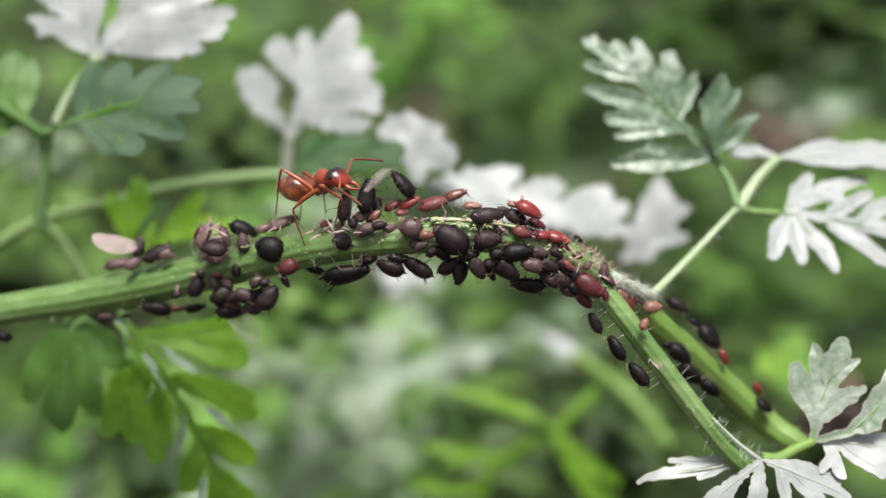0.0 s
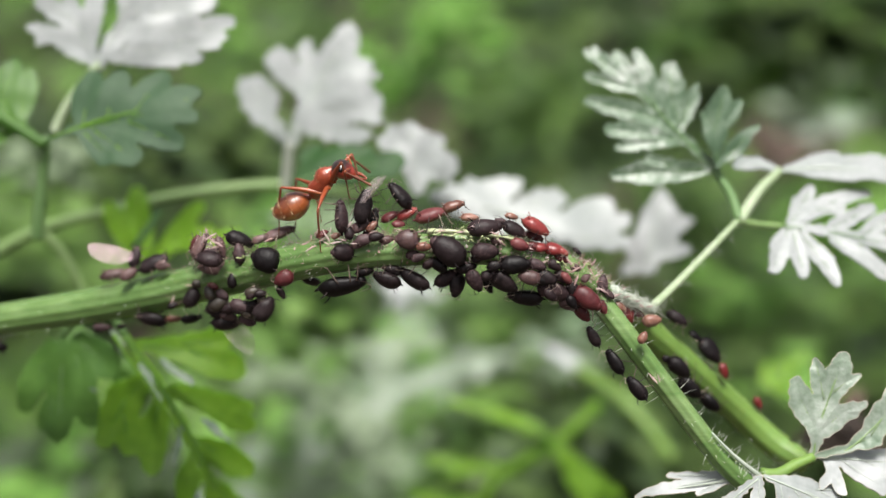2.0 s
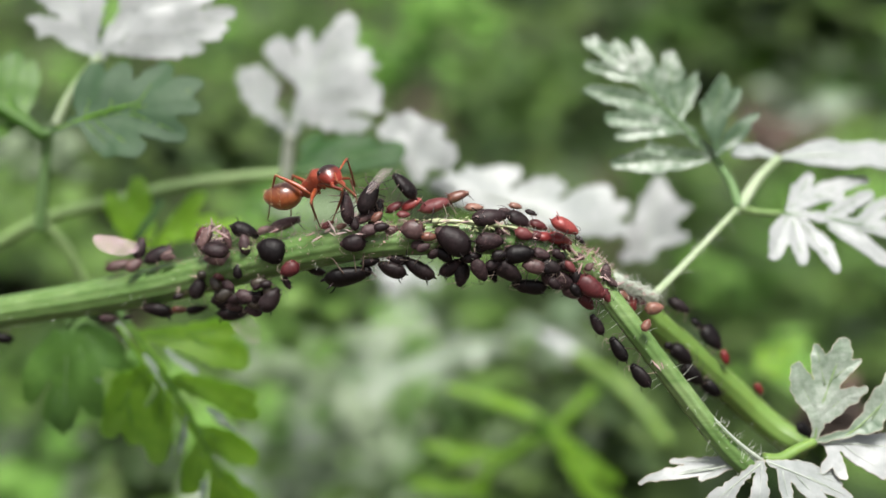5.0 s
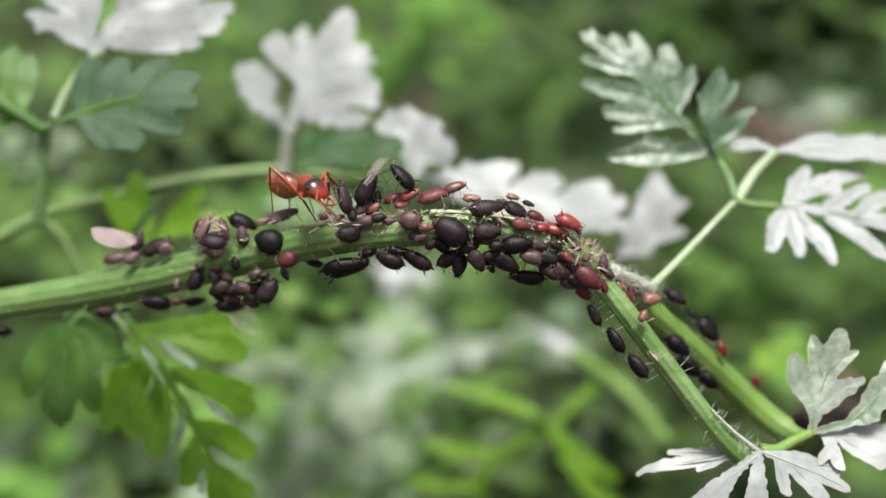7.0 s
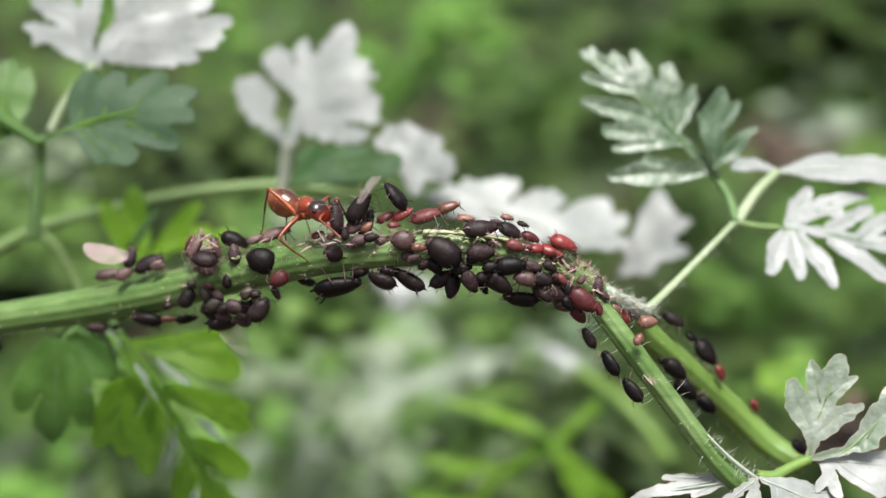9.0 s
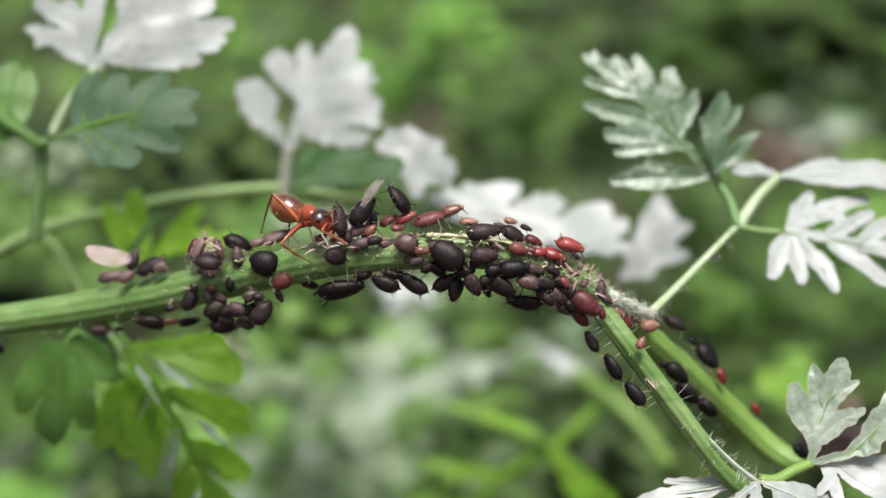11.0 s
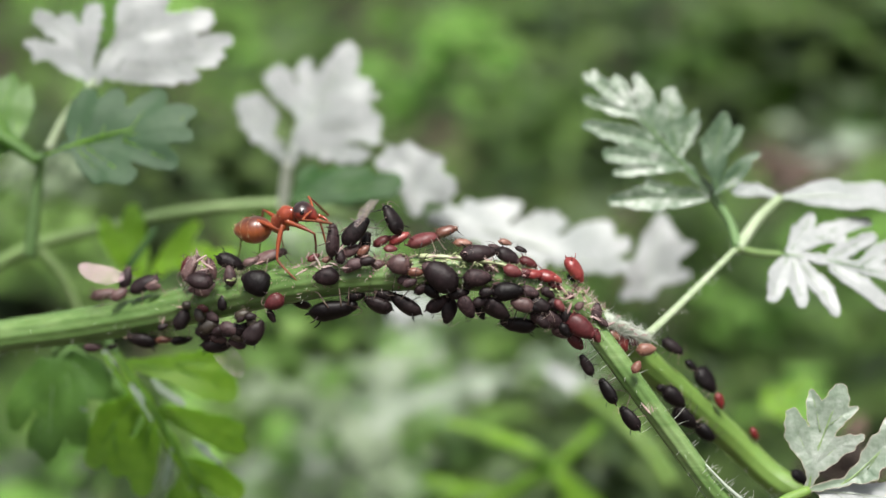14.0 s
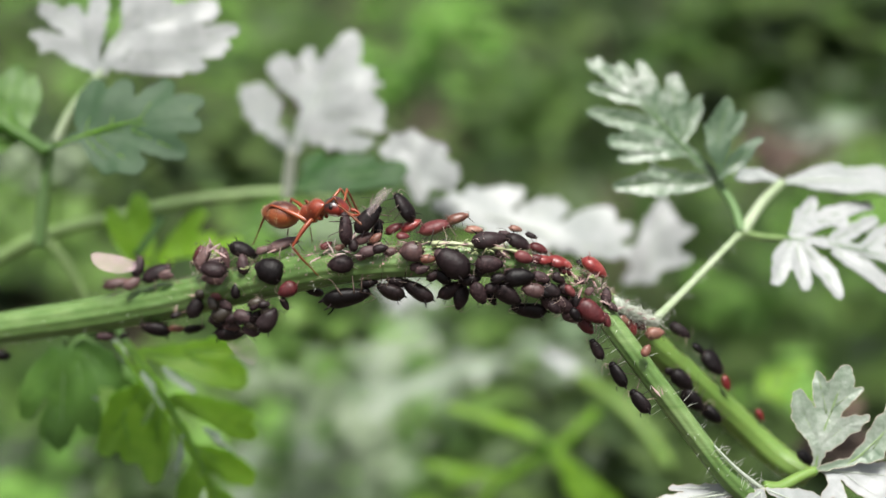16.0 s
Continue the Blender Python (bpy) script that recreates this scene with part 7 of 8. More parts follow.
    walk(ANT["near_mid"], [
        (0.0, pose(0.001050, -0.000340, -0.000420, -27.9, 14.4, -142.8)),
        (0.5, pose(0.001050, -0.000340, -0.000420, -40.5, -29.5, -104.6)),
        (1.0, pose(0.001050, -0.000340, -0.000420, -36.8, -17.4, -120.5)),
        (1.5, pose(0.001050, -0.000340, -0.000420, -37.9, -17.3, -126.9)),
        (2.0, pose(0.001050, -0.000340, -0.000420, -51.2, 8.8, -113.4)),
        (2.5, pose(0.001050, -0.000340, -0.000420, -52.0, -14.8, -109.9)),
        (3.0, pose(0.001050, -0.000340, -0.000420, -37.4, -10.6, -117.3)),
        (3.5, pose(0.001050, -0.000340, -0.000420, -44.6, -32.1, -110.2)),
        (4.75, pose(0.001050, -0.000340, -0.000420, -37.8, 12.7, -80.1)),
        (6.0, pose(0.001050, -0.000340, -0.000420, 0.8, 43.5, -29.3)),
        (6.5, pose(0.001050, -0.000340, -0.000420, 38.5, 27.5, 4.7)),
        (7.0, pose(0.001050, -0.000340, -0.000420, 26.9, 14.7, -4.5)),
        (7.5, pose(0.001050, -0.000340, -0.000420, 28.2, 15.0, -6.7)),
        (7.75, pose(0.001050, -0.000340, -0.000420, -6.3, 33.4, -44.7)),
        (8.0, pose(0.001050, -0.000340, -0.000420, -47.3, 25.8, -88.9)),
        (8.5, pose(0.001050, -0.000340, -0.000420, -52.1, 12.7, -99.3)),
        (9.0, pose(0.001050, -0.000340, -0.000420, -4.4, 36.1, -77.3)),
        (11.5, pose(0.001050, -0.000340, -0.000420, 0.6, 31.1, -68.3)),
        (12.0, pose(0.001050, -0.000340, -0.000420, -6.0, 29.4, -76.0)),
        (12.5, pose(0.001050, -0.000340, -0.000420, -2.6, 49.7, -125.4)),
        (13.0, pose(0.001050, -0.000340, -0.000420, 4.8, 42.5, -136.3)),
        (13.5, pose(0.001050, -0.000340, -0.000420, 4.6, 53.1, -136.5)),
        (14.0, pose(0.001050, -0.000340, -0.000420, 1.2, 53.8, -133.3)),
        (14.5, pose(0.001050, -0.000340, -0.000420, -21.1, 50.6, -142.0)),
        (15.0, pose(0.001050, -0.000340, -0.000420, -19.0, 40.8, -149.4)),
        (15.5, pose(0.001050, -0.000340, -0.000420, -20.0, 48.5, -144.9)),
        (16.0, pose(0.001050, -0.000340, -0.000420, -11.8, 34.5, -117.9)),
    ])
    walk(ANT["near_hind"], [
        (0.0, pose(0.000620, -0.000300, -0.000360, -42.1, -50.3, -111.8)),
        (0.5, pose(0.000620, -0.000300, -0.000360, 29.9, -61.3, 139.1)),
        (1.0, pose(0.000620, -0.000300, -0.000360, 30.4, -58.4, 137.5)),
        (1.5, pose(0.000620, -0.000300, -0.000360, 28.4, -53.0, 143.0)),
        (2.0, pose(0.000620, -0.000300, -0.000360, -4.9, -60.1, -174.6)),
        (2.5, pose(0.000620, -0.000300, -0.000360, 24.3, -66.5, 151.6)),
        (3.0, pose(0.000620, -0.000300, -0.000360, 30.6, -50.6, 139.5)),
        (3.5, pose(0.000620, -0.000300, -0.000360, 43.5, -60.3, 124.8)),
        (6.0, pose(0.000620, -0.000300, -0.000360, -41.0, -45.0, -120.2)),
        (6.5, pose(0.000620, -0.000300, -0.000360, -37.0, -38.1, -116.4)),
        (7.0, pose(0.000620, -0.000300, -0.000360, -36.0, -49.0, -107.1)),
        (7.5, pose(0.000620, -0.000300, -0.000360, -30.1, -42.9, -118.0)),
        (8.0, pose(0.000620, -0.000300, -0.000360, -27.9, -46.0, -120.0)),
        (8.5, pose(0.000620, -0.000300, -0.000360, -29.2, -47.0, -119.0)),
        (9.0, pose(0.000620, -0.000300, -0.000360, -34.0, -51.6, -118.0)),
        (11.5, pose(0.000620, -0.000300, -0.000360, -31.9, -52.9, -117.8)),
        (12.0, pose(0.000620, -0.000300, -0.000360, -34.1, -52.2, -117.9)),
        (12.5, pose(0.000620, -0.000300, -0.000360, -30.3, -60.2, -139.3)),
        (13.0, pose(0.000620, -0.000300, -0.000360, -14.3, -41.2, -167.3)),
        (13.5, pose(0.000620, -0.000300, -0.000360, -17.2, -37.6, -161.7)),
        (14.0, pose(0.000620, -0.000300, -0.000360, -14.1, -44.8, -168.7)),
        (14.5, pose(0.000620, -0.000300, -0.000360, -23.8, -53.9, -156.5)),
        (15.0, pose(0.000620, -0.000300, -0.000360, -20.1, -63.4, -162.5)),
        (15.5, pose(0.000620, -0.000300, -0.000360, -28.2, -52.6, -145.6)),
        (16.0, pose(0.000620, -0.000300, -0.000360, -17.2, -41.9, -153.3)),
    ])
    walk(ANT["far_front"], [
        (0.0, pose(0.001500, 0.000300, -0.000380, 22.0, -10.6, 121.1)),
        (0.25, pose(0.001500, 0.000300, -0.000380, 29.5, 41.5, 79.1)),
        (0.5, pose(0.001500, 0.000300, -0.000380, -57.3, 62.9, -39.6)),
        (1.0, pose(0.001500, 0.000300, -0.000380, -47.4, 46.9, -28.5)),
        (1.5, pose(0.001500, 0.000300, -0.000380, -45.5, 2.7, -1.3)),
        (2.0, pose(0.001500, 0.000300, -0.000380, -4.2, 1.3, 30.3)),
        (2.5, pose(0.001500, 0.000300, -0.000380, -17.1, 48.7, 10.7)),
        (3.0, pose(0.001500, 0.000300, -0.000380, -45.9, 13.0, -9.7)),
        (3.5, pose(0.001500, 0.000300, -0.000380, -49.9, 9.9, -10.2)),
        (4.75, pose(0.001500, 0.000300, -0.000380, -3.7, 24.8, 64.6)),
        (6.0, pose(0.001500, 0.000300, -0.000380, 24.9, -12.2, 128.1)),
        (6.5, pose(0.001500, 0.000300, -0.000380, 15.1, -25.6, 114.5)),
        (7.0, pose(0.001500, 0.000300, -0.000380, 8.8, -41.7, 126.7)),
        (7.5, pose(0.001500, 0.000300, -0.000380, 11.1, -31.0, 130.3)),
        (8.0, pose(0.001500, 0.000300, -0.000380, 6.3, -14.8, 132.2)),
        (8.5, pose(0.001500, 0.000300, -0.000380, 8.3, -25.1, 131.4)),
        (9.0, pose(0.001500, 0.000300, -0.000380, 12.1, -30.9, 122.6)),
        (11.5, pose(0.001500, 0.000300, -0.000380, 5.6, -14.4, 120.4)),
        (12.0, pose(0.001500, 0.000300, -0.000380, 11.3, -22.4, 122.8)),
        (12.5, pose(0.001500, 0.000300, -0.000380, 9.5, -5.8, 97.0)),
        (13.0, pose(0.001500, 0.000300, -0.000380, 20.3, 14.1, 93.8)),
        (13.5, pose(0.001500, 0.000300, -0.000380, 21.9, 22.8, 98.2)),
        (14.0, pose(0.001500, 0.000300, -0.000380, 24.3, 17.9, 92.8)),
        (14.5, pose(0.001500, 0.000300, -0.000380, 21.3, 4.4, 76.4)),
        (15.0, pose(0.001500, 0.000300, -0.000380, 21.6, -6.6, 64.0)),
        (15.5, pose(0.001500, 0.000300, -0.000380, 19.2, -4.1, 75.2)),
        (16.0, pose(0.001500, 0.000300, -0.000380, 4.8, -37.6, 67.8)),
    ])
    walk(ANT["far_mid"], [
        (0.0, pose(0.001050, 0.000340, -0.000420, 7.3, -43.7, 161.9)),
        (0.5, pose(0.001050, 0.000340, -0.000420, 50.0, -1.8, 112.8)),
        (1.0, pose(0.001050, 0.000340, -0.000420, 50.8, -0.9, 112.6)),
        (1.5, pose(0.001050, 0.000340, -0.000420, 55.0, 3.7, 111.9)),
        (2.0, pose(0.001050, 0.000340, -0.000420, 47.7, -22.1, 122.5)),
        (2.5, pose(0.001050, 0.000340, -0.000420, 57.7, -7.5, 116.8)),
        (3.0, pose(0.001050, 0.000340, -0.000420, 56.1, 5.1, 111.7)),
        (3.5, pose(0.001050, 0.000340, -0.000420, 57.9, 7.5, 111.4)),
        (4.75, pose(0.001050, 0.000340, -0.000420, 37.2, -26.8, 131.9)),
        (6.0, pose(0.001050, 0.000340, -0.000420, -7.2, -45.5, 176.1)),
        (6.5, pose(0.001050, 0.000340, -0.000420, -16.6, -42.6, -173.6)),
        (7.0, pose(0.001050, 0.000340, -0.000420, -19.0, -38.7, -170.5)),
        (7.5, pose(0.001050, 0.000340, -0.000420, -15.9, -39.4, -174.5)),
        (8.0, pose(0.001050, 0.000340, -0.000420, -16.4, -38.0, -173.8)),
        (8.5, pose(0.001050, 0.000340, -0.000420, -15.7, -38.5, -174.7)),
        (9.0, pose(0.001050, 0.000340, -0.000420, -12.8, -40.0, -178.4)),
        (11.5, pose(0.001050, 0.000340, -0.000420, -13.9, -38.7, -177.2)),
        (12.0, pose(0.001050, 0.000340, -0.000420, -12.2, -40.1, -179.2)),
        (12.5, pose(0.001050, 0.000340, -0.000420, -2.1, -40.8, 168.1)),
        (13.0, pose(0.001050, 0.000340, -0.000420, 10.4, -41.4, 155.5)),
        (13.5, pose(0.001050, 0.000340, -0.000420, 8.6, -42.5, 157.9)),
        (14.0, pose(0.001050, 0.000340, -0.000420, 13.7, -41.9, 153.0)),
        (14.5, pose(0.001050, 0.000340, -0.000420, 11.0, -44.9, 157.3)),
        (15.0, pose(0.001050, 0.000340, -0.000420, 20.0, -42.4, 148.3)),
        (15.5, pose(0.001050, 0.000340, -0.000420, 10.8, -43.7, 156.7)),
        (16.0, pose(0.001050, 0.000340, -0.000420, 7.9, -39.6, 155.9)),
    ])
    walk(ANT["far_hind"], [
        (0.0, pose(0.000620, 0.000300, -0.000360, 1.6, -47.6, -170.4)),
        (0.5, pose(0.000620, 0.000300, -0.000360, 56.1, -25.0, 107.7)),
        (1.0, pose(0.000620, 0.000300, -0.000360, 56.9, -24.5, 107.1)),
        (1.5, pose(0.000620, 0.000300, -0.000360, 61.1, -22.1, 104.2)),
        (2.0, pose(0.000620, 0.000300, -0.000360, 53.5, -43.4, 123.9)),
        (2.5, pose(0.000620, 0.000300, -0.000360, 65.4, -33.0, 110.0)),
        (3.0, pose(0.000620, 0.000300, -0.000360, 62.2, -21.4, 103.5)),
        (3.5, pose(0.000620, 0.000300, -0.000360, 63.7, -19.9, 102.3)),
        (4.75, pose(0.000620, 0.000300, -0.000360, 43.0, -45.3, 136.9)),
        (6.0, pose(0.000620, 0.000300, -0.000360, -2.8, -50.4, -165.3)),
        (6.5, pose(0.000620, 0.000300, -0.000360, -7.8, -45.0, -155.9)),
        (7.0, pose(0.000620, 0.000300, -0.000360, -4.5, -39.1, -155.8)),
        (7.5, pose(0.000620, 0.000300, -0.000360, -2.1, -39.7, -160.3)),
        (8.0, pose(0.000620, 0.000300, -0.000360, -0.6, -37.3, -160.8)),
        (8.5, pose(0.000620, 0.000300, -0.000360, -0.6, -38.0, -161.4)),
        (9.0, pose(0.000620, 0.000300, -0.000360, 0.0, -40.3, -164.5)),
        (11.5, pose(0.000620, 0.000300, -0.000360, 0.8, -38.1, -164.2)),
        (12.0, pose(0.000620, 0.000300, -0.000360, 0.5, -40.4, -165.4)),
        (12.5, pose(0.000620, 0.000300, -0.000360, 7.9, -41.8, -178.9)),
        (13.0, pose(0.000620, 0.000300, -0.000360, 16.4, -47.0, 168.2)),
        (13.5, pose(0.000620, 0.000300, -0.000360, 14.2, -48.3, 171.5)),
        (14.0, pose(0.000620, 0.000300, -0.000360, 18.8, -49.5, 165.5)),
        (14.5, pose(0.000620, 0.000300, -0.000360, 14.2, -53.9, 172.3)),
        (15.0, pose(0.000620, 0.000300, -0.000360, 24.5, -53.5, 159.6)),
        (15.5, pose(0.000620, 0.000300, -0.000360, 15.1, -51.5, 170.8)),
        (16.0, pose(0.000620, 0.000300, -0.000360, 15.7, -42.2, 167.8)),
    ])
    walk(ANT["shin_near_front"], [
        (0.0, pose(0.001600, 0.000000, -0.000000, 180.0, 76.3, 180.0)),
        (0.5, pose(0.001600, 0.000000, -0.000000, 0.0, 74.7, -0.0)),
        (1.0, pose(0.001600, 0.000000, 0.000000, -180.0, 85.3, 180.0)),
        (1.5, pose(0.001600, 0.000000, -0.000000, 180.0, 63.4, -180.0)),
        (2.0, pose(0.001600, -0.000000, -0.000000, -180.0, 47.6, -180.0)),
        (2.5, pose(0.001600, 0.000000, -0.000000, -180.0, 66.9, -180.0)),
        (3.0, pose(0.001600, 0.000000, 0.000000, 180.0, 65.4, 180.0)),
        (3.5, pose(0.001600, -0.000000, -0.000000, 180.0, 62.3, 180.0)),
        (6.0, pose(0.001600, 0.000000, 0.000000, 180.0, 86.7, 180.0)),
        (6.5, pose(0.001600, -0.000000, 0.000000, -180.0, 82.8, -180.0)),
        (7.0, pose(0.001600, -0.000000, -0.000000, 180.0, 58.2, 180.0)),
        (7.5, pose(0.001600, 0.000000, -0.000000, -180.0, 61.9, -180.0)),
        (8.0, pose(0.001600, 0.000000, -0.000000, -180.0, 75.8, -180.0)),
        (8.5, pose(0.001600, 0.000000, 0.000000, 180.0, 64.2, 180.0)),
        (9.0, pose(0.001600, 0.000000, 0.000000, 180.0, 60.8, -180.0)),
        (11.5, pose(0.001600, 0.000000, -0.000000, 180.0, 76.8, 180.0)),
        (12.0, pose(0.001600, 0.000000, 0.000000, -180.0, 67.3, -180.0)),
        (12.5, pose(0.001600, 0.000000, 0.000000, 180.0, 85.5, 180.0)),
        (13.0, pose(0.001600, 0.000000, -0.000000, 0.0, 81.9, 0.0)),
        (13.5, pose(0.001600, 0.000000, 0.000000, 0.0, 64.5, 0.0)),
        (14.0, pose(0.001600, -0.000000, 0.000000, 0.0, 77.0, 0.0)),
        (14.5, pose(0.001600, -0.000000, -0.000000, 0.0, 77.3, -0.0)),
        (15.0, pose(0.001600, 0.000000, 0.000000, 180.0, 75.3, 180.0)),
        (15.5, pose(0.001600, 0.000000, -0.000000, 180.0, 85.3, 180.0)),
        (16.0, pose(0.001600, -0.000000, 0.000000, 180.0, 55.5, 180.0)),
    ])
    walk(ANT["shin_near_mid"], [
        (0.0, pose(0.001750, 0.000000, 0.000000, 0.0, 65.0, 0.0)),
        (0.5, pose(0.001750, 0.000000, -0.000000, -180.0, 75.5, -180.0)),
        (1.0, pose(0.001750, -0.000000, 0.000000, -0.0, 79.7, -0.0)),
        (1.5, pose(0.001750, -0.000000, 0.000000, 0.0, 69.7, 0.0)),
        (2.0, pose(0.001750, 0.000000, 0.000000, 0.0, 68.8, 0.0)),
        (2.5, pose(0.001750, -0.000000, -0.000000, -0.0, 87.8, 0.0)),
        (3.0, pose(0.001750, 0.000000, 0.000000, 0.0, 65.2, 0.0)),
        (3.5, pose(0.001750, 0.000000, 0.000000, -0.0, 87.8, 0.0)),
        (6.0, pose(0.001750, -0.000000, 0.000000, 180.0, 57.2, 180.0)),
        (6.5, pose(0.001750, 0.000000, -0.000000, -180.0, 62.2, -180.0)),
        (7.0, pose(0.001750, 0.000000, 0.000000, 180.0, 47.1, 180.0)),
        (7.5, pose(0.001750, 0.000000, 0.000000, -180.0, 46.1, 180.0)),
        (8.0, pose(0.001750, 0.000000, 0.000000, 0.0, 108.6, 0.0)),
        (8.5, pose(0.001750, 0.000000, 0.000000, 0.0, 104.7, 0.0)),
        (9.0, pose(0.001750, 0.000000, 0.000000, 0.0, 103.7, 0.0)),
        (11.5, pose(0.001750, 0.000000, 0.000000, 0.0, 115.8, 0.0)),
        (12.0, pose(0.001750, 0.000000, 0.000000, 0.0, 111.5, 0.0)),
        (12.5, pose(0.001750, 0.000000, 0.000000, 0.0, 82.5, 0.0)),
        (13.0, pose(0.001750, 0.000000, 0.000000, 0.0, 81.0, 0.0)),
        (13.5, pose(0.001750, 0.000000, 0.000000, 0.0, 60.6, 0.0)),
        (14.0, pose(0.001750, 0.000000, 0.000000, 0.0, 52.3, 0.0)),
        (14.5, pose(0.001750, 0.000000, 0.000000, 0.0, 56.5, 0.0)),
        (15.0, pose(0.001750, 0.000000, 0.000000, 0.0, 56.5, 0.0)),
        (15.5, pose(0.001750, 0.000000, 0.000000, 0.0, 55.0, 0.0)),
        (16.0, pose(0.001750, 0.000000, 0.000000, 0.0, 79.7, 0.0)),
    ])
    walk(ANT["shin_near_hind"], [
        (0.0, pose(0.002100, 0.000000, -0.000000, -180.0, 71.7, -180.0)),
        (0.5, pose(0.002100, -0.000000, 0.000000, 180.0, 71.8, 180.0)),
        (1.0, pose(0.002100, -0.000000, -0.000000, 180.0, 83.2, 180.0)),
        (1.5, pose(0.002100, 0.000000, -0.000000, 0.0, 88.6, 0.0)),
        (2.0, pose(0.002100, -0.000000, 0.000000, -180.0, 87.8, -180.0)),
        (2.5, pose(0.002100, -0.000000, -0.000000, 180.0, 81.6, 180.0)),
        (3.0, pose(0.002100, -0.000000, -0.000000, -0.0, 83.9, -0.0)),
        (3.5, pose(0.002100, -0.000000, 0.000000, 180.0, 88.2, 180.0)),
        (6.0, pose(0.002100, 0.000000, 0.000000, 180.0, 78.0, 180.0)),
        (6.5, pose(0.002100, 0.000000, -0.000000, 180.0, 67.3, -180.0)),
        (7.0, pose(0.002100, 0.000000, 0.000000, -180.0, 54.3, 180.0)),
        (7.5, pose(0.002100, 0.000000, -0.000000, 180.0, 63.8, 180.0)),
        (8.0, pose(0.002100, 0.000000, 0.000000, -180.0, 59.8, -180.0)),
        (8.5, pose(0.002100, -0.000000, -0.000000, 180.0, 67.3, -180.0)),
        (9.0, pose(0.002100, 0.000000, 0.000000, 180.0, 68.7, 180.0)),
        (11.5, pose(0.002100, 0.000000, 0.000000, -180.0, 73.5, -180.0)),
        (12.0, pose(0.002100, -0.000000, 0.000000, 180.0, 73.7, 180.0)),
        (12.5, pose(0.002100, 0.000000, -0.000000, 180.0, 63.9, 180.0)),
        (13.0, pose(0.002100, -0.000000, -0.000000, -0.0, 67.2, -0.0)),
        (13.5, pose(0.002100, -0.000000, 0.000000, 0.0, 70.3, 0.0)),
        (14.0, pose(0.002100, -0.000000, -0.000000, -0.0, 76.9, 0.0)),
        (14.5, pose(0.002100, -0.000000, 0.000000, 0.0, 81.9, 0.0)),
        (15.0, pose(0.002100, 0.000000, -0.000000, 180.0, 88.7, 180.0)),
        (15.5, pose(0.002100, 0.000000, -0.000000, 180.0, 89.5, 180.0)),
        (16.0, pose(0.002100, 0.000000, -0.000000, 0.0, 79.5, 0.0)),
    ])
    walk(ANT["shin_far_front"], [
        (0.0, pose(0.001600, 0.000000, -0.000000, -180.0, 79.4, 180.0)),
        (0.5, pose(0.001600, -0.000000, 0.000000, 0.0, 89.7, 0.0)),
        (1.0, pose(0.001600, 0.000000, 0.000000, -180.0, 72.0, -180.0)),
        (1.5, pose(0.001600, 0.000000, 0.000000, 180.0, 71.2, 180.0)),
        (2.0, pose(0.001600, -0.000000, 0.000000, 180.0, 52.1, 180.0)),
        (2.5, pose(0.001600, 0.000000, 0.000000, 180.0, 62.8, 180.0)),
        (3.0, pose(0.001600, 0.000000, 0.000000, 180.0, 67.0, 180.0)),
        (3.5, pose(0.001600, -0.000000, -0.000000, -180.0, 60.5, 180.0)),
        (6.0, pose(0.001600, -0.000000, -0.000000, -0.0, 81.5, 0.0)),
        (6.5, pose(0.001600, 0.000000, -0.000000, -0.0, 84.3, -0.0)),
        (7.0, pose(0.001600, 0.000000, -0.000000, 180.0, 77.6, 180.0)),
        (7.5, pose(0.001600, 0.000000, 0.000000, -180.0, 81.9, -180.0)),
        (8.0, pose(0.001600, -0.000000, 0.000000, 0.0, 88.4, 0.0)),
        (8.5, pose(0.001600, 0.000000, -0.000000, -180.0, 80.5, 180.0)),
        (9.0, pose(0.001600, 0.000000, 0.000000, -180.0, 77.8, -180.0)),
        (11.5, pose(0.001600, 0.000000, -0.000000, -180.0, 85.5, -180.0)),
        (12.0, pose(0.001600, 0.000000, -0.000000, -180.0, 80.2, -180.0)),
        (12.5, pose(0.001600, -0.000000, -0.000000, 0.0, 86.3, 0.0)),
        (13.0, pose(0.001600, 0.000000, 0.000000, -0.0, 74.4, 0.0)),
        (13.5, pose(0.001600, 0.000000, -0.000000, 0.0, 56.9, -0.0)),
        (14.0, pose(0.001600, 0.000000, 0.000000, 0.0, 68.3, 0.0)),
        (14.5, pose(0.001600, 0.000000, 0.000000, 0.0, 69.3, 0.0)),
        (15.0, pose(0.001600, 0.000000, -0.000000, -180.0, 85.8, -180.0)),
        (15.5, pose(0.001600, -0.000000, -0.000000, 0.0, 88.2, 0.0)),
        (16.0, pose(0.001600, 0.000000, -0.000000, 180.0, 64.0, 180.0)),
    ])
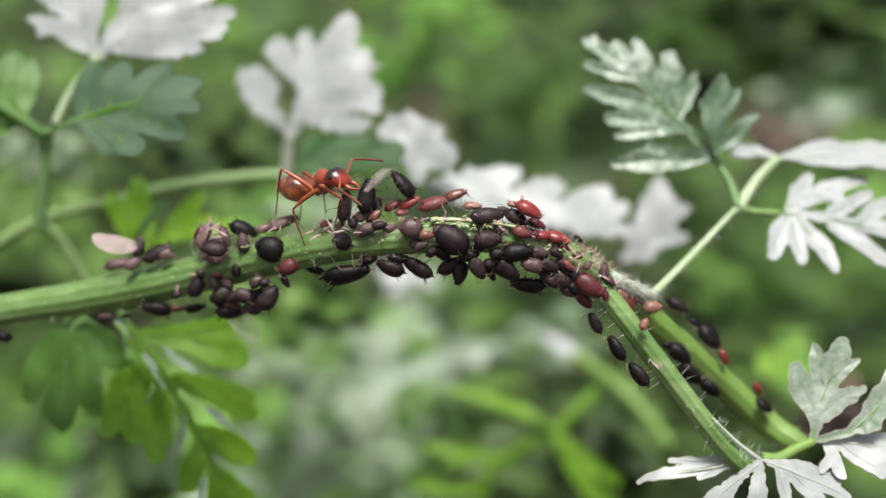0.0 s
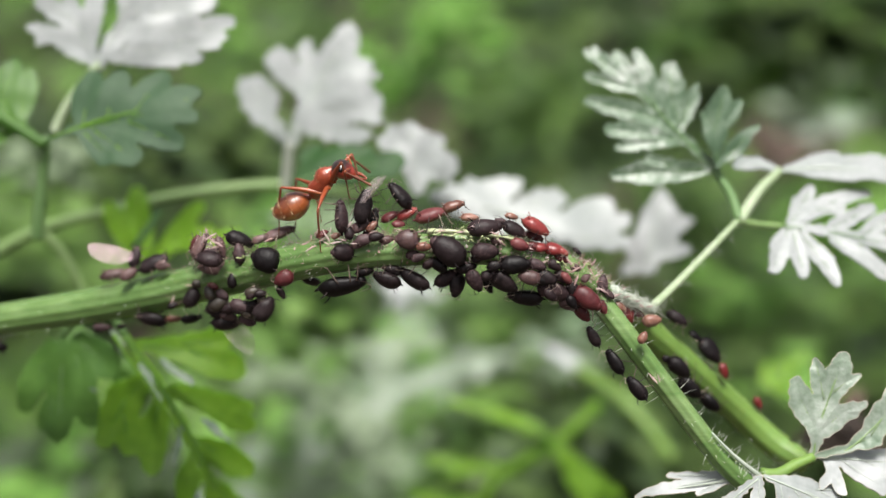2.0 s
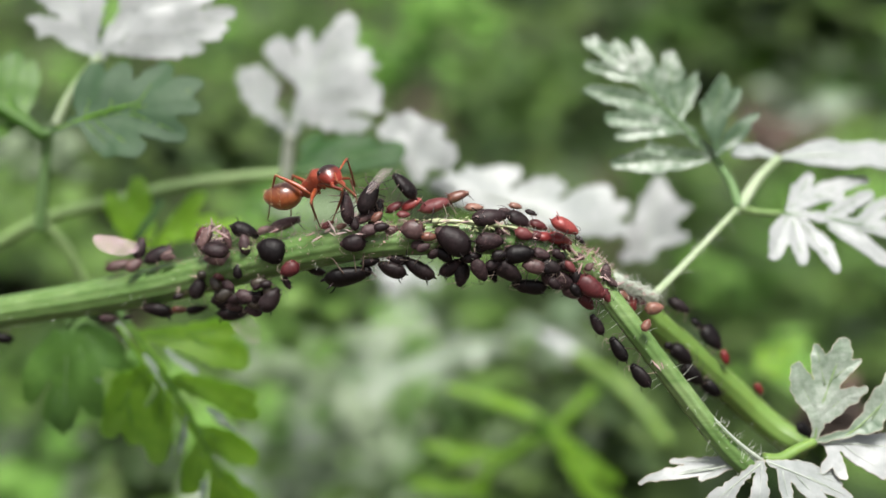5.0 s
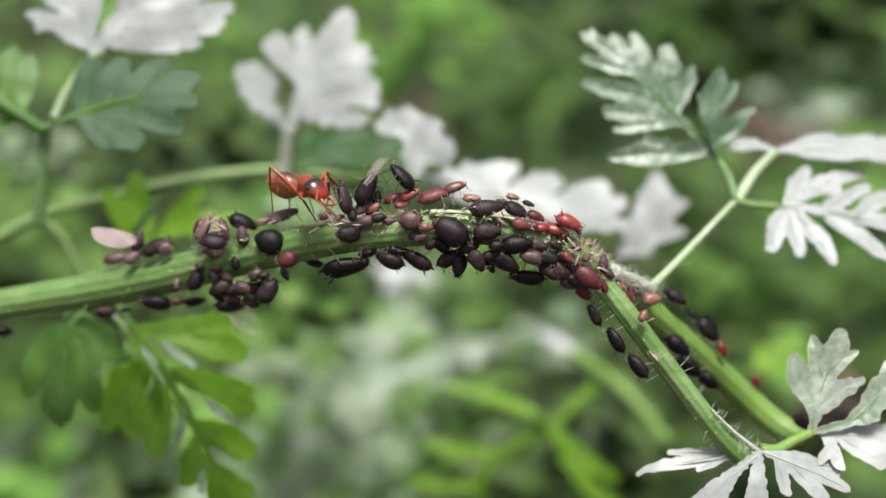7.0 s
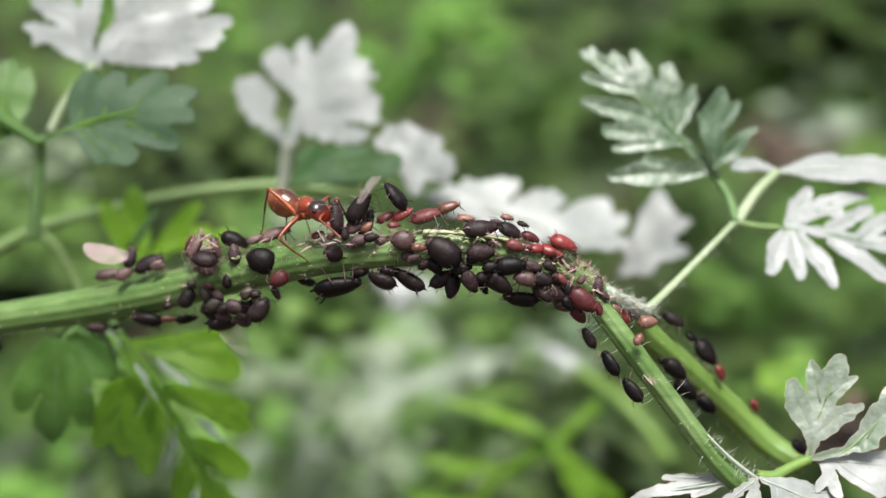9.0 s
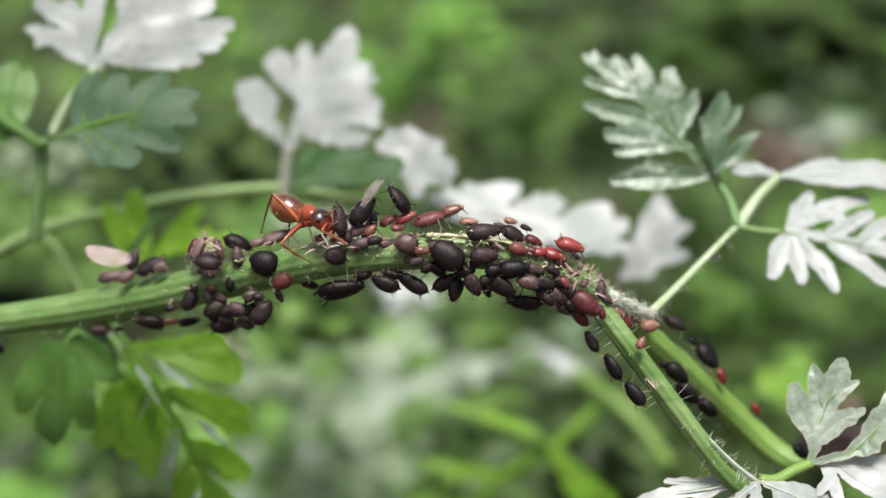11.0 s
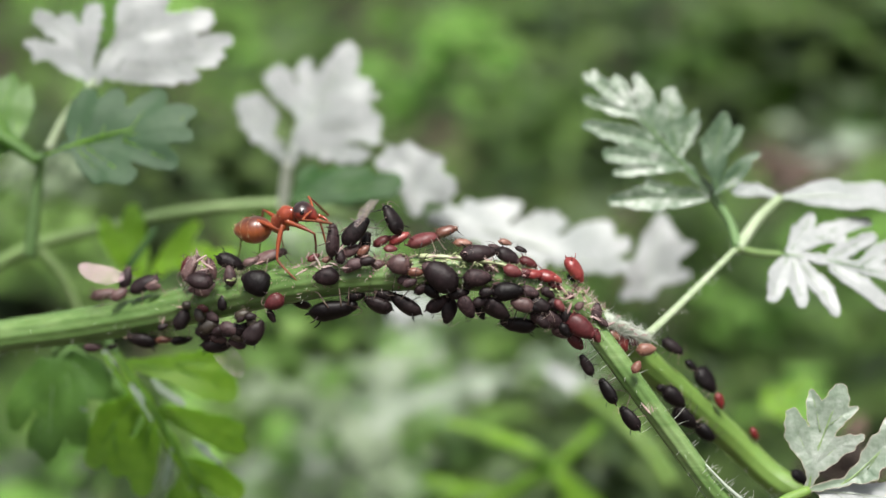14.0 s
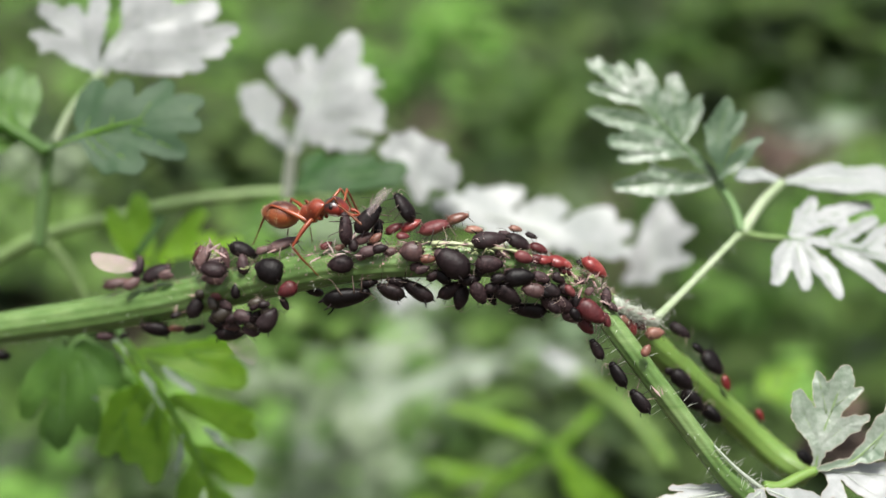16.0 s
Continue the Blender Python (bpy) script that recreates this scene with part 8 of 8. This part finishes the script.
    walk(ANT["shin_far_mid"], [
        (0.0, pose(0.001750, 0.000000, -0.000000, -180.0, 74.1, 180.0)),
        (0.5, pose(0.001750, 0.000000, 0.000000, 180.0, 62.9, 180.0)),
        (1.0, pose(0.001750, 0.000000, 0.000000, -180.0, 63.3, 180.0)),
        (1.5, pose(0.001750, -0.000000, 0.000000, 180.0, 65.5, 180.0)),
        (2.0, pose(0.001750, -0.000000, 0.000000, -180.0, 70.2, -180.0)),
        (2.5, pose(0.001750, 0.000000, -0.000000, -180.0, 71.1, -180.0)),
        (3.0, pose(0.001750, 0.000000, 0.000000, 180.0, 66.0, 180.0)),
        (3.5, pose(0.001750, -0.000000, -0.000000, -180.0, 66.8, 180.0)),
        (6.0, pose(0.001750, 0.000000, -0.000000, 180.0, 77.1, 180.0)),
        (6.5, pose(0.001750, 0.000000, -0.000000, -180.0, 76.7, 180.0)),
        (7.0, pose(0.001750, 0.000000, 0.000000, 180.0, 72.9, 180.0)),
        (7.5, pose(0.001750, -0.000000, 0.000000, 180.0, 71.7, 180.0)),
        (8.0, pose(0.001750, -0.000000, 0.000000, 180.0, 69.9, 180.0)),
        (8.5, pose(0.001750, 0.000000, 0.000000, -180.0, 70.2, -180.0)),
        (9.0, pose(0.001750, -0.000000, -0.000000, 180.0, 70.8, 180.0)),
        (11.5, pose(0.001750, -0.000000, 0.000000, 180.0, 69.3, 180.0)),
        (12.0, pose(0.001750, 0.000000, -0.000000, -180.0, 70.6, -180.0)),
        (12.5, pose(0.001750, -0.000000, 0.000000, -180.0, 67.7, -180.0)),
        (13.0, pose(0.001750, 0.000000, -0.000000, 180.0, 69.1, 180.0)),
        (13.5, pose(0.001750, 0.000000, 0.000000, 180.0, 70.6, 180.0)),
        (14.0, pose(0.001750, -0.000000, 0.000000, -180.0, 70.7, -180.0)),
        (14.5, pose(0.001750, 0.000000, 0.000000, 180.0, 74.8, 180.0)),
        (15.0, pose(0.001750, -0.000000, 0.000000, -180.0, 73.3, 180.0)),
        (15.5, pose(0.001750, 0.000000, -0.000000, 180.0, 72.9, 180.0)),
        (16.0, pose(0.001750, 0.000000, -0.000000, -180.0, 65.1, -180.0)),
    ])
    walk(ANT["shin_far_hind"], [
        (0.0, pose(0.002100, -0.000000, 0.000000, 180.0, 77.4, 180.0)),
        (0.5, pose(0.002100, -0.000000, -0.000000, -180.0, 68.8, 180.0)),
        (1.0, pose(0.002100, 0.000000, -0.000000, 180.0, 68.9, 180.0)),
        (1.5, pose(0.002100, -0.000000, -0.000000, -180.0, 69.3, -180.0)),
        (2.0, pose(0.002100, 0.000000, -0.000000, -180.0, 75.4, -180.0)),
        (2.5, pose(0.002100, -0.000000, 0.000000, 180.0, 73.7, 180.0)),
        (3.0, pose(0.002100, -0.000000, 0.000000, -180.0, 69.4, -180.0)),
        (3.5, pose(0.002100, -0.000000, 0.000000, -180.0, 69.4, -180.0)),
        (6.0, pose(0.002100, 0.000000, 0.000000, 180.0, 78.7, 180.0)),
        (6.5, pose(0.002100, -0.000000, 0.000000, -180.0, 77.1, 180.0)),
        (7.0, pose(0.002100, 0.000000, 0.000000, -180.0, 74.3, 180.0)),
        (7.5, pose(0.002100, -0.000000, -0.000000, 180.0, 74.4, 180.0)),
        (8.0, pose(0.002100, -0.000000, -0.000000, -180.0, 73.2, 180.0)),
        (8.5, pose(0.002100, 0.000000, 0.000000, 180.0, 73.5, -180.0)),
        (9.0, pose(0.002100, 0.000000, 0.000000, 180.0, 74.5, 180.0)),
        (11.5, pose(0.002100, -0.000000, 0.000000, 180.0, 73.5, -180.0)),
        (12.0, pose(0.002100, -0.000000, -0.000000, 180.0, 74.5, 180.0)),
        (12.5, pose(0.002100, -0.000000, -0.000000, -180.0, 74.5, -180.0)),
        (13.0, pose(0.002100, -0.000000, -0.000000, -180.0, 76.1, -180.0)),
        (13.5, pose(0.002100, -0.000000, -0.000000, -180.0, 76.7, -180.0)),
        (14.0, pose(0.002100, 0.000000, 0.000000, 180.0, 77.0, 180.0)),
        (14.5, pose(0.002100, -0.000000, 0.000000, 180.0, 78.8, 180.0)),
        (15.0, pose(0.002100, 0.000000, 0.000000, -180.0, 78.3, -180.0)),
        (15.5, pose(0.002100, 0.000000, 0.000000, -180.0, 77.9, -180.0)),
        (16.0, pose(0.002100, -0.000000, -0.000000, -180.0, 74.0, -180.0)),
    ])
    walk(ANT["near_antenna"], [
        (0.0, pose(0.002864, 0.000203, -0.000485, -23.2, 41.9, -41.8)),
        (0.5, pose(0.002506, -0.000850, -0.000235, -49.8, -5.0, -93.0)),
        (1.0, pose(0.002582, -0.000778, -0.000295, -48.7, 1.6, -106.7)),
        (1.5, pose(0.002474, -0.000806, -0.000391, -48.6, -35.6, -99.2)),
        (2.0, pose(0.002618, -0.000270, -0.000748, -50.2, -7.4, -85.7)),
        (2.5, pose(0.002537, -0.000689, -0.000510, -73.9, 24.3, -97.6)),
        (3.0, pose(0.002488, -0.000834, -0.000310, -58.0, -1.9, -93.6)),
        (3.5, pose(0.002551, -0.000856, -0.000060, -58.0, -6.5, -96.1)),
        (4.75, pose(0.002654, -0.000398, -0.000362, -48.3, 22.2, -69.3)),
        (6.0, pose(0.002756, 0.000060, -0.000664, -20.2, 41.1, -28.6)),
        (6.5, pose(0.002744, 0.000545, -0.000419, -10.4, 45.9, -12.4)),
        (7.0, pose(0.002853, 0.000285, -0.000465, -6.5, 28.8, -14.1)),
        (7.5, pose(0.002809, 0.000388, -0.000469, -8.0, 13.1, -24.5)),
        (8.0, pose(0.002779, 0.000404, -0.000503, -6.5, 13.3, -14.1)),
        (8.5, pose(0.002623, 0.000599, -0.000524, -7.0, 14.5, -31.5)),
        (9.0, pose(0.002676, 0.000469, -0.000585, -10.1, 17.6, -31.4)),
        (11.5, pose(0.002617, 0.000535, -0.000594, -7.9, 16.7, -34.2)),
        (12.0, pose(0.002756, 0.000368, -0.000560, -10.3, 15.7, -29.8)),
        (12.5, pose(0.002885, 0.000302, -0.000392, -16.4, 24.7, -30.7)),
        (13.0, pose(0.002899, 0.000047, -0.000463, -22.0, 37.4, -18.3)),
        (13.5, pose(0.002697, 0.000393, -0.000614, -26.7, 9.7, -65.9)),
        (14.0, pose(0.002752, 0.000346, -0.000578, -31.8, 17.8, -73.2)),
        (14.5, pose(0.002818, 0.000322, -0.000501, -40.2, 33.5, -75.9)),
        (15.0, pose(0.002822, 0.000201, -0.000552, -42.9, 25.8, -82.5)),
        (15.5, pose(0.002774, 0.000460, -0.000462, -43.2, 44.7, -75.1)),
        (16.0, pose(0.002965, 0.000104, -0.000299, -20.8, 1.9, -47.6)),
    ])
    walk(ANT["far_antenna"], [
        (0.0, pose(0.002673, 0.000697, -0.000303, 26.7, -42.7, 120.8)),
        (0.5, pose(0.002796, -0.000426, -0.000459, 52.1, -5.6, 82.8)),
        (1.0, pose(0.002832, -0.000313, -0.000483, 52.5, -3.4, 83.6)),
        (1.5, pose(0.002722, -0.000354, -0.000610, 58.5, -4.5, 84.9)),
        (2.0, pose(0.002651, 0.000288, -0.000712, 58.3, -20.4, 95.2)),
        (2.5, pose(0.002706, -0.000188, -0.000694, 62.9, -0.5, 95.7)),
        (3.0, pose(0.002746, -0.000400, -0.000552, 48.4, 56.8, 77.8)),
        (3.5, pose(0.002832, -0.000466, -0.000347, 12.2, 60.4, 33.2)),
        (4.75, pose(0.002734, 0.000061, -0.000434, 55.4, 1.4, 87.7)),
        (6.0, pose(0.002637, 0.000588, -0.000521, 40.2, -65.3, 125.6)),
        (6.5, pose(0.002417, 0.000916, -0.000157, 21.1, -51.4, 128.8)),
        (7.0, pose(0.002594, 0.000759, -0.000317, 7.3, -41.0, 167.0)),
        (7.5, pose(0.002508, 0.000828, -0.000296, 9.5, -31.8, 142.1)),
        (8.0, pose(0.002458, 0.000836, -0.000347, 5.3, -22.1, 130.0)),
        (8.5, pose(0.002221, 0.000935, -0.000326, 7.2, -25.0, 141.0)),
        (9.0, pose(0.002340, 0.000872, -0.000389, 11.2, -29.6, 135.8)),
        (11.5, pose(0.002235, 0.000899, -0.000405, 8.4, -29.3, 139.1)),
        (12.0, pose(0.002465, 0.000814, -0.000386, 11.1, -32.7, 116.1)),
        (12.5, pose(0.002628, 0.000769, -0.000219, 18.3, -40.2, 154.7)),
        (13.0, pose(0.002773, 0.000574, -0.000322, 24.8, -23.0, 83.6)),
        (13.5, pose(0.002446, 0.000831, -0.000372, 32.7, -42.6, 128.3)),
        (14.0, pose(0.002528, 0.000799, -0.000336, 34.0, -39.0, 132.1)),
        (14.5, pose(0.002617, 0.000773, -0.000237, 44.7, -40.9, 99.8)),
        (15.0, pose(0.002670, 0.000689, -0.000325, 45.6, -31.6, 97.5)),
        (15.5, pose(0.002513, 0.000862, -0.000172, 33.3, -22.0, 104.2)),
        (16.0, pose(0.002793, 0.000618, -0.000159, 23.7, -28.4, 117.3)),
    ])
    walk(ANT["near_whip"], [
        (0.0, pose(0.001250, 0.000000, 0.000000, -25.3, 3.7, 45.2)),
        (0.5, pose(0.001250, -0.000000, 0.000000, -10.2, 14.9, 31.7)),
        (1.0, pose(0.001250, 0.000000, 0.000000, -19.3, -3.2, 35.3)),
        (1.5, pose(0.001250, 0.000000, 0.000000, -3.3, 31.6, 69.3)),
        (2.0, pose(0.001250, 0.000000, 0.000000, -11.5, 18.6, 72.9)),
        (2.25, pose(0.001250, 0.000000, 0.000000, -11.2, 6.6, 39.6)),
        (2.5, pose(0.001250, -0.000000, 0.000000, -4.3, -3.3, 6.4)),
        (3.0, pose(0.001250, 0.000000, 0.000000, -10.8, 10.5, 30.1)),
        (3.5, pose(0.001250, -0.000000, 0.000000, -10.0, 6.2, 29.5)),
        (6.0, pose(0.001250, 0.000000, -0.000000, -13.9, 7.3, 31.2)),
        (6.5, pose(0.001250, -0.000000, 0.000000, -19.2, 1.6, 32.1)),
        (7.0, pose(0.001250, 0.000000, 0.000000, -18.0, 7.2, 39.5)),
        (7.5, pose(0.001250, 0.000000, 0.000000, -10.6, 21.0, 57.7)),
        (8.0, pose(0.001250, 0.000000, 0.000000, -11.3, 19.7, 45.4)),
        (8.5, pose(0.001250, 0.000000, 0.000000, -17.3, 25.6, 67.9)),
        (9.0, pose(0.001250, 0.000000, 0.000000, -16.4, 24.2, 57.5)),
        (11.5, pose(0.001250, -0.000000, 0.000000, -19.0, 14.9, 69.6)),
        (12.0, pose(0.001250, -0.000000, 0.000000, -13.6, 20.0, 58.6)),
        (12.5, pose(0.001250, -0.000000, 0.000000, -6.7, 29.0, 11.9)),
        (13.0, pose(0.001250, 0.000000, 0.000000, -9.6, 5.1, 27.0)),
        (13.5, pose(0.001250, -0.000000, 0.000000, -12.7, 5.1, 89.4)),
        (14.0, pose(0.001250, 0.000000, 0.000000, -22.3, 0.5, 84.0)),
        (14.5, pose(0.001250, -0.000000, 0.000000, -32.3, 0.1, 72.6)),
        (15.0, pose(0.001250, -0.000000, -0.000000, -30.5, 3.7, 72.1)),
        (15.5, pose(0.001250, -0.000000, 0.000000, -40.2, -6.5, 66.7)),
        (16.0, pose(0.001250, -0.000000, 0.000000, -3.0, 29.1, 55.9)),
    ])
    walk(ANT["far_whip"], [
        (0.0, pose(0.001250, 0.000000, -0.000000, -33.6, 18.7, -61.4)),
        (0.5, pose(0.001250, 0.000000, 0.000000, -33.1, 33.3, -108.1)),
        (1.0, pose(0.001250, -0.000000, -0.000000, -30.9, 34.5, -105.4)),
        (1.5, pose(0.001250, 0.000000, 0.000000, -27.5, 27.5, -101.5)),
        (2.0, pose(0.001250, 0.000000, 0.000000, -30.6, 32.2, -87.3)),
        (2.5, pose(0.001250, 0.000000, 0.000000, -22.3, 50.6, -99.7)),
        (3.0, pose(0.001250, 0.000000, -0.000000, 6.0, 30.2, -32.3)),
        (3.5, pose(0.001250, 0.000000, 0.000000, 0.4, 51.4, 10.4)),
        (4.75, pose(0.001250, 0.000000, 0.000000, -40.0, 66.6, -51.8)),
        (6.0, pose(0.001250, 0.000000, 0.000000, -84.5, 53.4, -117.8)),
        (6.5, pose(0.001250, 0.000000, 0.000000, -55.1, 81.0, -62.2)),
        (7.0, pose(0.001250, 0.000000, 0.000000, -46.7, 50.8, -81.5)),
        (7.5, pose(0.001250, 0.000000, 0.000000, -28.5, 55.0, -51.6)),
        (8.0, pose(0.001250, -0.000000, 0.000000, -15.9, 67.4, -27.2)),
        (8.5, pose(0.001250, -0.000000, 0.000000, -24.8, 67.5, -41.4)),
        (9.0, pose(0.001250, 0.000000, -0.000000, -40.7, 73.7, -58.0)),
        (11.5, pose(0.001250, -0.000000, 0.000000, -33.7, 62.3, -55.6)),
        (12.0, pose(0.001250, 0.000000, -0.000000, -23.2, 65.5, -34.1)),
        (12.5, pose(0.001250, 0.000000, 0.000000, -47.2, 43.8, -100.8)),
        (13.0, pose(0.001250, 0.000000, 0.000000, -20.5, 36.4, -34.3)),
        (13.5, pose(0.001250, -0.000000, -0.000000, -40.8, 43.0, -80.9)),
        (14.0, pose(0.001250, 0.000000, 0.000000, -32.8, 39.0, -83.2)),
        (14.5, pose(0.001250, -0.000000, 0.000000, -44.6, 44.6, -75.8)),
        (15.0, pose(0.001250, 0.000000, -0.000000, -58.5, 61.9, -93.0)),
        (15.5, pose(0.001250, 0.000000, 0.000000, -15.7, 38.1, -36.4)),
        (16.0, pose(0.001250, -0.000000, 0.000000, -66.8, 65.2, -104.6)),
    ])
    walk(red_walker, [
        (0.0, pose(0.004354, 0.070165, 0.326579, -6.6, 26.2, -10.3)),
        (1.5, pose(0.004757, 0.070780, 0.326150, -6.6, 26.2, -10.3)),
        (3.5, pose(0.005251, 0.069079, 0.326410, -6.5, 23.4, -9.1)),
        (6.0, pose(0.006461, 0.070338, 0.325477, -6.5, 23.4, -9.1)),
        (7.5, pose(0.006524, 0.070443, 0.325361, -6.5, 23.4, -9.1)),
        (9.0, pose(0.006522, 0.070597, 0.325328, -6.3, 20.6, -7.9)),
        (11.5, pose(0.006771, 0.070560, 0.325438, -6.1, 14.1, -5.2)),
        (12.5, pose(0.006935, 0.070836, 0.325392, -6.2, 16.9, -6.3)),
        (14.0, pose(0.007226, 0.071428, 0.325032, -8.8, 50.3, -26.0)),
        (14.5, pose(0.007451, 0.071005, 0.324902, -9.5, 54.5, -30.6)),
        (15.5, pose(0.007593, 0.070795, 0.324849, -7.8, 41.6, -18.9)),
        (16.0, pose(0.007679, 0.070437, 0.324730, -7.0, 32.6, -13.5)),
    ])
    walk(branch_walker, [
        (0.0, pose(0.018384, 0.074928, 0.313187, 17.0, 37.2, -16.0)),
        (0.5, pose(0.019025, 0.075190, 0.312669, 17.0, 37.2, -16.0)),
        (1.0, pose(0.019402, 0.075297, 0.312018, 17.0, 37.2, -16.0)),
        (1.5, pose(0.019943, 0.075233, 0.311492, 17.0, 37.2, -16.0)),
        (2.0, pose(0.020189, 0.075133, 0.311379, 17.0, 37.2, -16.0)),
        (2.5, pose(0.020418, 0.074915, 0.311359, 17.0, 37.2, -16.0)),
        (3.0, pose(0.020309, 0.073435, 0.312392, 17.0, 37.2, -16.0)),
        (16.0, pose(0.020309, 0.073435, 0.312392, 17.0, 37.2, -16.0)),
    ])
    walk(shifting_aphid, [
        (0.0, pose(-0.005220, 0.070000, 0.324940, -68.2, -20.1, -125.0)),
        (1.0, pose(-0.005020, 0.070000, 0.324940, -65.2, -16.1, -134.7)),
        (2.5, pose(-0.004920, 0.070000, 0.324940, -61.5, -7.1, -152.9)),
        (3.5, pose(-0.004740, 0.070000, 0.324940, -60.8, 2.6, -170.4)),
        (6.0, pose(-0.004700, 0.070000, 0.324940, -60.8, 2.6, -170.4)),
        (7.0, pose(-0.004840, 0.070000, 0.324940, -61.1, -4.7, -157.3)),
        (7.5, pose(-0.005090, 0.070000, 0.324940, -63.0, -11.7, -144.0)),
        (8.0, pose(-0.005220, 0.070000, 0.324940, -68.2, -20.1, -125.0)),
        (9.0, pose(-0.005220, 0.070000, 0.324940, -68.2, -20.1, -125.0)),
        (11.5, pose(-0.005320, 0.070000, 0.324940, -61.5, -7.1, -152.9)),
        (12.5, pose(-0.005400, 0.070000, 0.324940, -60.8, -2.2, -161.7)),
        (14.0, pose(-0.005340, 0.070000, 0.324940, -60.8, 2.6, -170.4)),
        (16.0, pose(-0.005270, 0.070000, 0.324940, -60.8, 2.6, -170.4)),
    ])
    walk(upright_aphid, [
        (0.0, pose(-0.005036, 0.070322, 0.326739, 98.6, -67.7, 62.7)),
        (1.5, pose(-0.005036, 0.070322, 0.326739, 59.8, -69.4, 104.3)),
        (3.5, pose(-0.005036, 0.070322, 0.326739, 102.7, -66.8, 58.1)),
        (6.0, pose(-0.005036, 0.070322, 0.326739, 32.2, -63.3, 133.5)),
        (7.5, pose(-0.005036, 0.070322, 0.326739, 47.6, -67.7, 117.3)),
        (9.0, pose(-0.005036, 0.070322, 0.326739, 57.2, -69.2, 107.1)),
        (12.5, pose(-0.005036, 0.070322, 0.326739, 47.6, -67.7, 117.3)),
        (14.5, pose(-0.005036, 0.070322, 0.326739, 84.1, -69.6, 78.4)),
        (16.0, pose(-0.005036, 0.070322, 0.326739, 67.8, -69.9, 95.8)),
    ])
    walk(winged_aphid, [
        (0.0, pose(-0.003904, 0.070640, 0.327156, 24.0, -67.7, 62.7)),
        (1.5, pose(-0.003904, 0.070640, 0.327156, 24.0, -67.7, 62.7)),
        (3.5, pose(-0.003904, 0.070640, 0.327156, 42.6, -60.6, 40.2)),
        (6.0, pose(-0.003904, 0.070640, 0.327156, 46.5, -57.6, 35.0)),
        (7.5, pose(-0.003904, 0.070640, 0.327156, 49.7, -54.5, 30.6)),
        (9.0, pose(-0.003904, 0.070640, 0.327156, 52.1, -51.2, 26.9)),
        (11.5, pose(-0.003904, 0.070640, 0.327156, 55.0, -46.0, 22.2)),
        (12.5, pose(-0.003904, 0.070640, 0.327156, 56.1, -43.4, 20.1)),
        (16.0, pose(-0.003904, 0.070640, 0.327156, 55.7, -44.3, 20.8)),
    ])
    walk(raised_aphid, [
        (0.0, pose(-0.002058, 0.071211, 0.327590, 8.5, -47.8, 156.4)),
        (1.0, pose(-0.002058, 0.071211, 0.327590, 8.7, -49.5, 154.8)),
        (2.0, pose(-0.002058, 0.071211, 0.327590, 8.4, -46.9, 157.1)),
        (3.5, pose(-0.002058, 0.071211, 0.327590, 8.5, -47.8, 156.4)),
        (6.0, pose(-0.002058, 0.071211, 0.327590, 8.1, -44.3, 159.2)),
        (7.5, pose(-0.002058, 0.071211, 0.327590, 8.3, -46.0, 157.8)),
        (9.0, pose(-0.002058, 0.071211, 0.327590, 8.6, -48.6, 155.6)),
        (12.5, pose(-0.002058, 0.071211, 0.327590, 9.2, -52.8, 151.3)),
        (14.0, pose(-0.002058, 0.071211, 0.327590, 9.7, -56.1, 147.2)),
        (16.0, pose(-0.002058, 0.071211, 0.327590, 9.4, -53.7, 150.4)),
    ])
    for wing, lean in zip([c for c in winged_aphid.children if c.name.startswith("wing")], (0, 1)):
        walk(wing, ([
            (0.0, pose(0.10, 0.00, 0.22, -14.4, 6.6, -35.9)),
            (1.5, pose(0.10, 0.00, 0.22, -12.0, 6.5, -29.9)),
            (3.5, pose(0.10, 0.00, 0.22, -11.4, 6.9, -20.7)),
            (6.0, pose(0.10, 0.00, 0.22, -9.5, 6.6, -13.5)),
            (7.5, pose(0.10, 0.00, 0.22, -8.1, 6.3, -7.6)),
            (9.0, pose(0.10, 0.00, 0.22, -7.3, 6.0, -2.9)),
            (11.5, pose(0.10, 0.00, 0.22, -6.2, 5.3, 4.1)),
            (12.5, pose(0.10, 0.00, 0.22, -5.7, 5.0, 7.5)),
            (16.0, pose(0.10, 0.00, 0.22, -7.5, 5.5, 2.6)),
        ], [
            (0.0, pose(0.10, 0.05, 0.22, -11.3, 17.4, -29.6)),
            (1.5, pose(0.10, 0.05, 0.22, -8.8, 17.3, -23.6)),
            (3.5, pose(0.10, 0.05, 0.22, -8.2, 17.5, -14.0)),
            (6.0, pose(0.10, 0.05, 0.22, -6.2, 17.2, -6.7)),
            (7.5, pose(0.10, 0.05, 0.22, -4.9, 16.8, -0.7)),
            (9.0, pose(0.10, 0.05, 0.22, -4.1, 16.4, 4.0)),
            (11.5, pose(0.10, 0.05, 0.22, -3.0, 15.7, 11.2)),
            (12.5, pose(0.10, 0.05, 0.22, -2.6, 15.3, 14.6)),
            (16.0, pose(0.10, 0.05, 0.22, -4.3, 15.8, 9.7)),
        ])[lean])


motions()
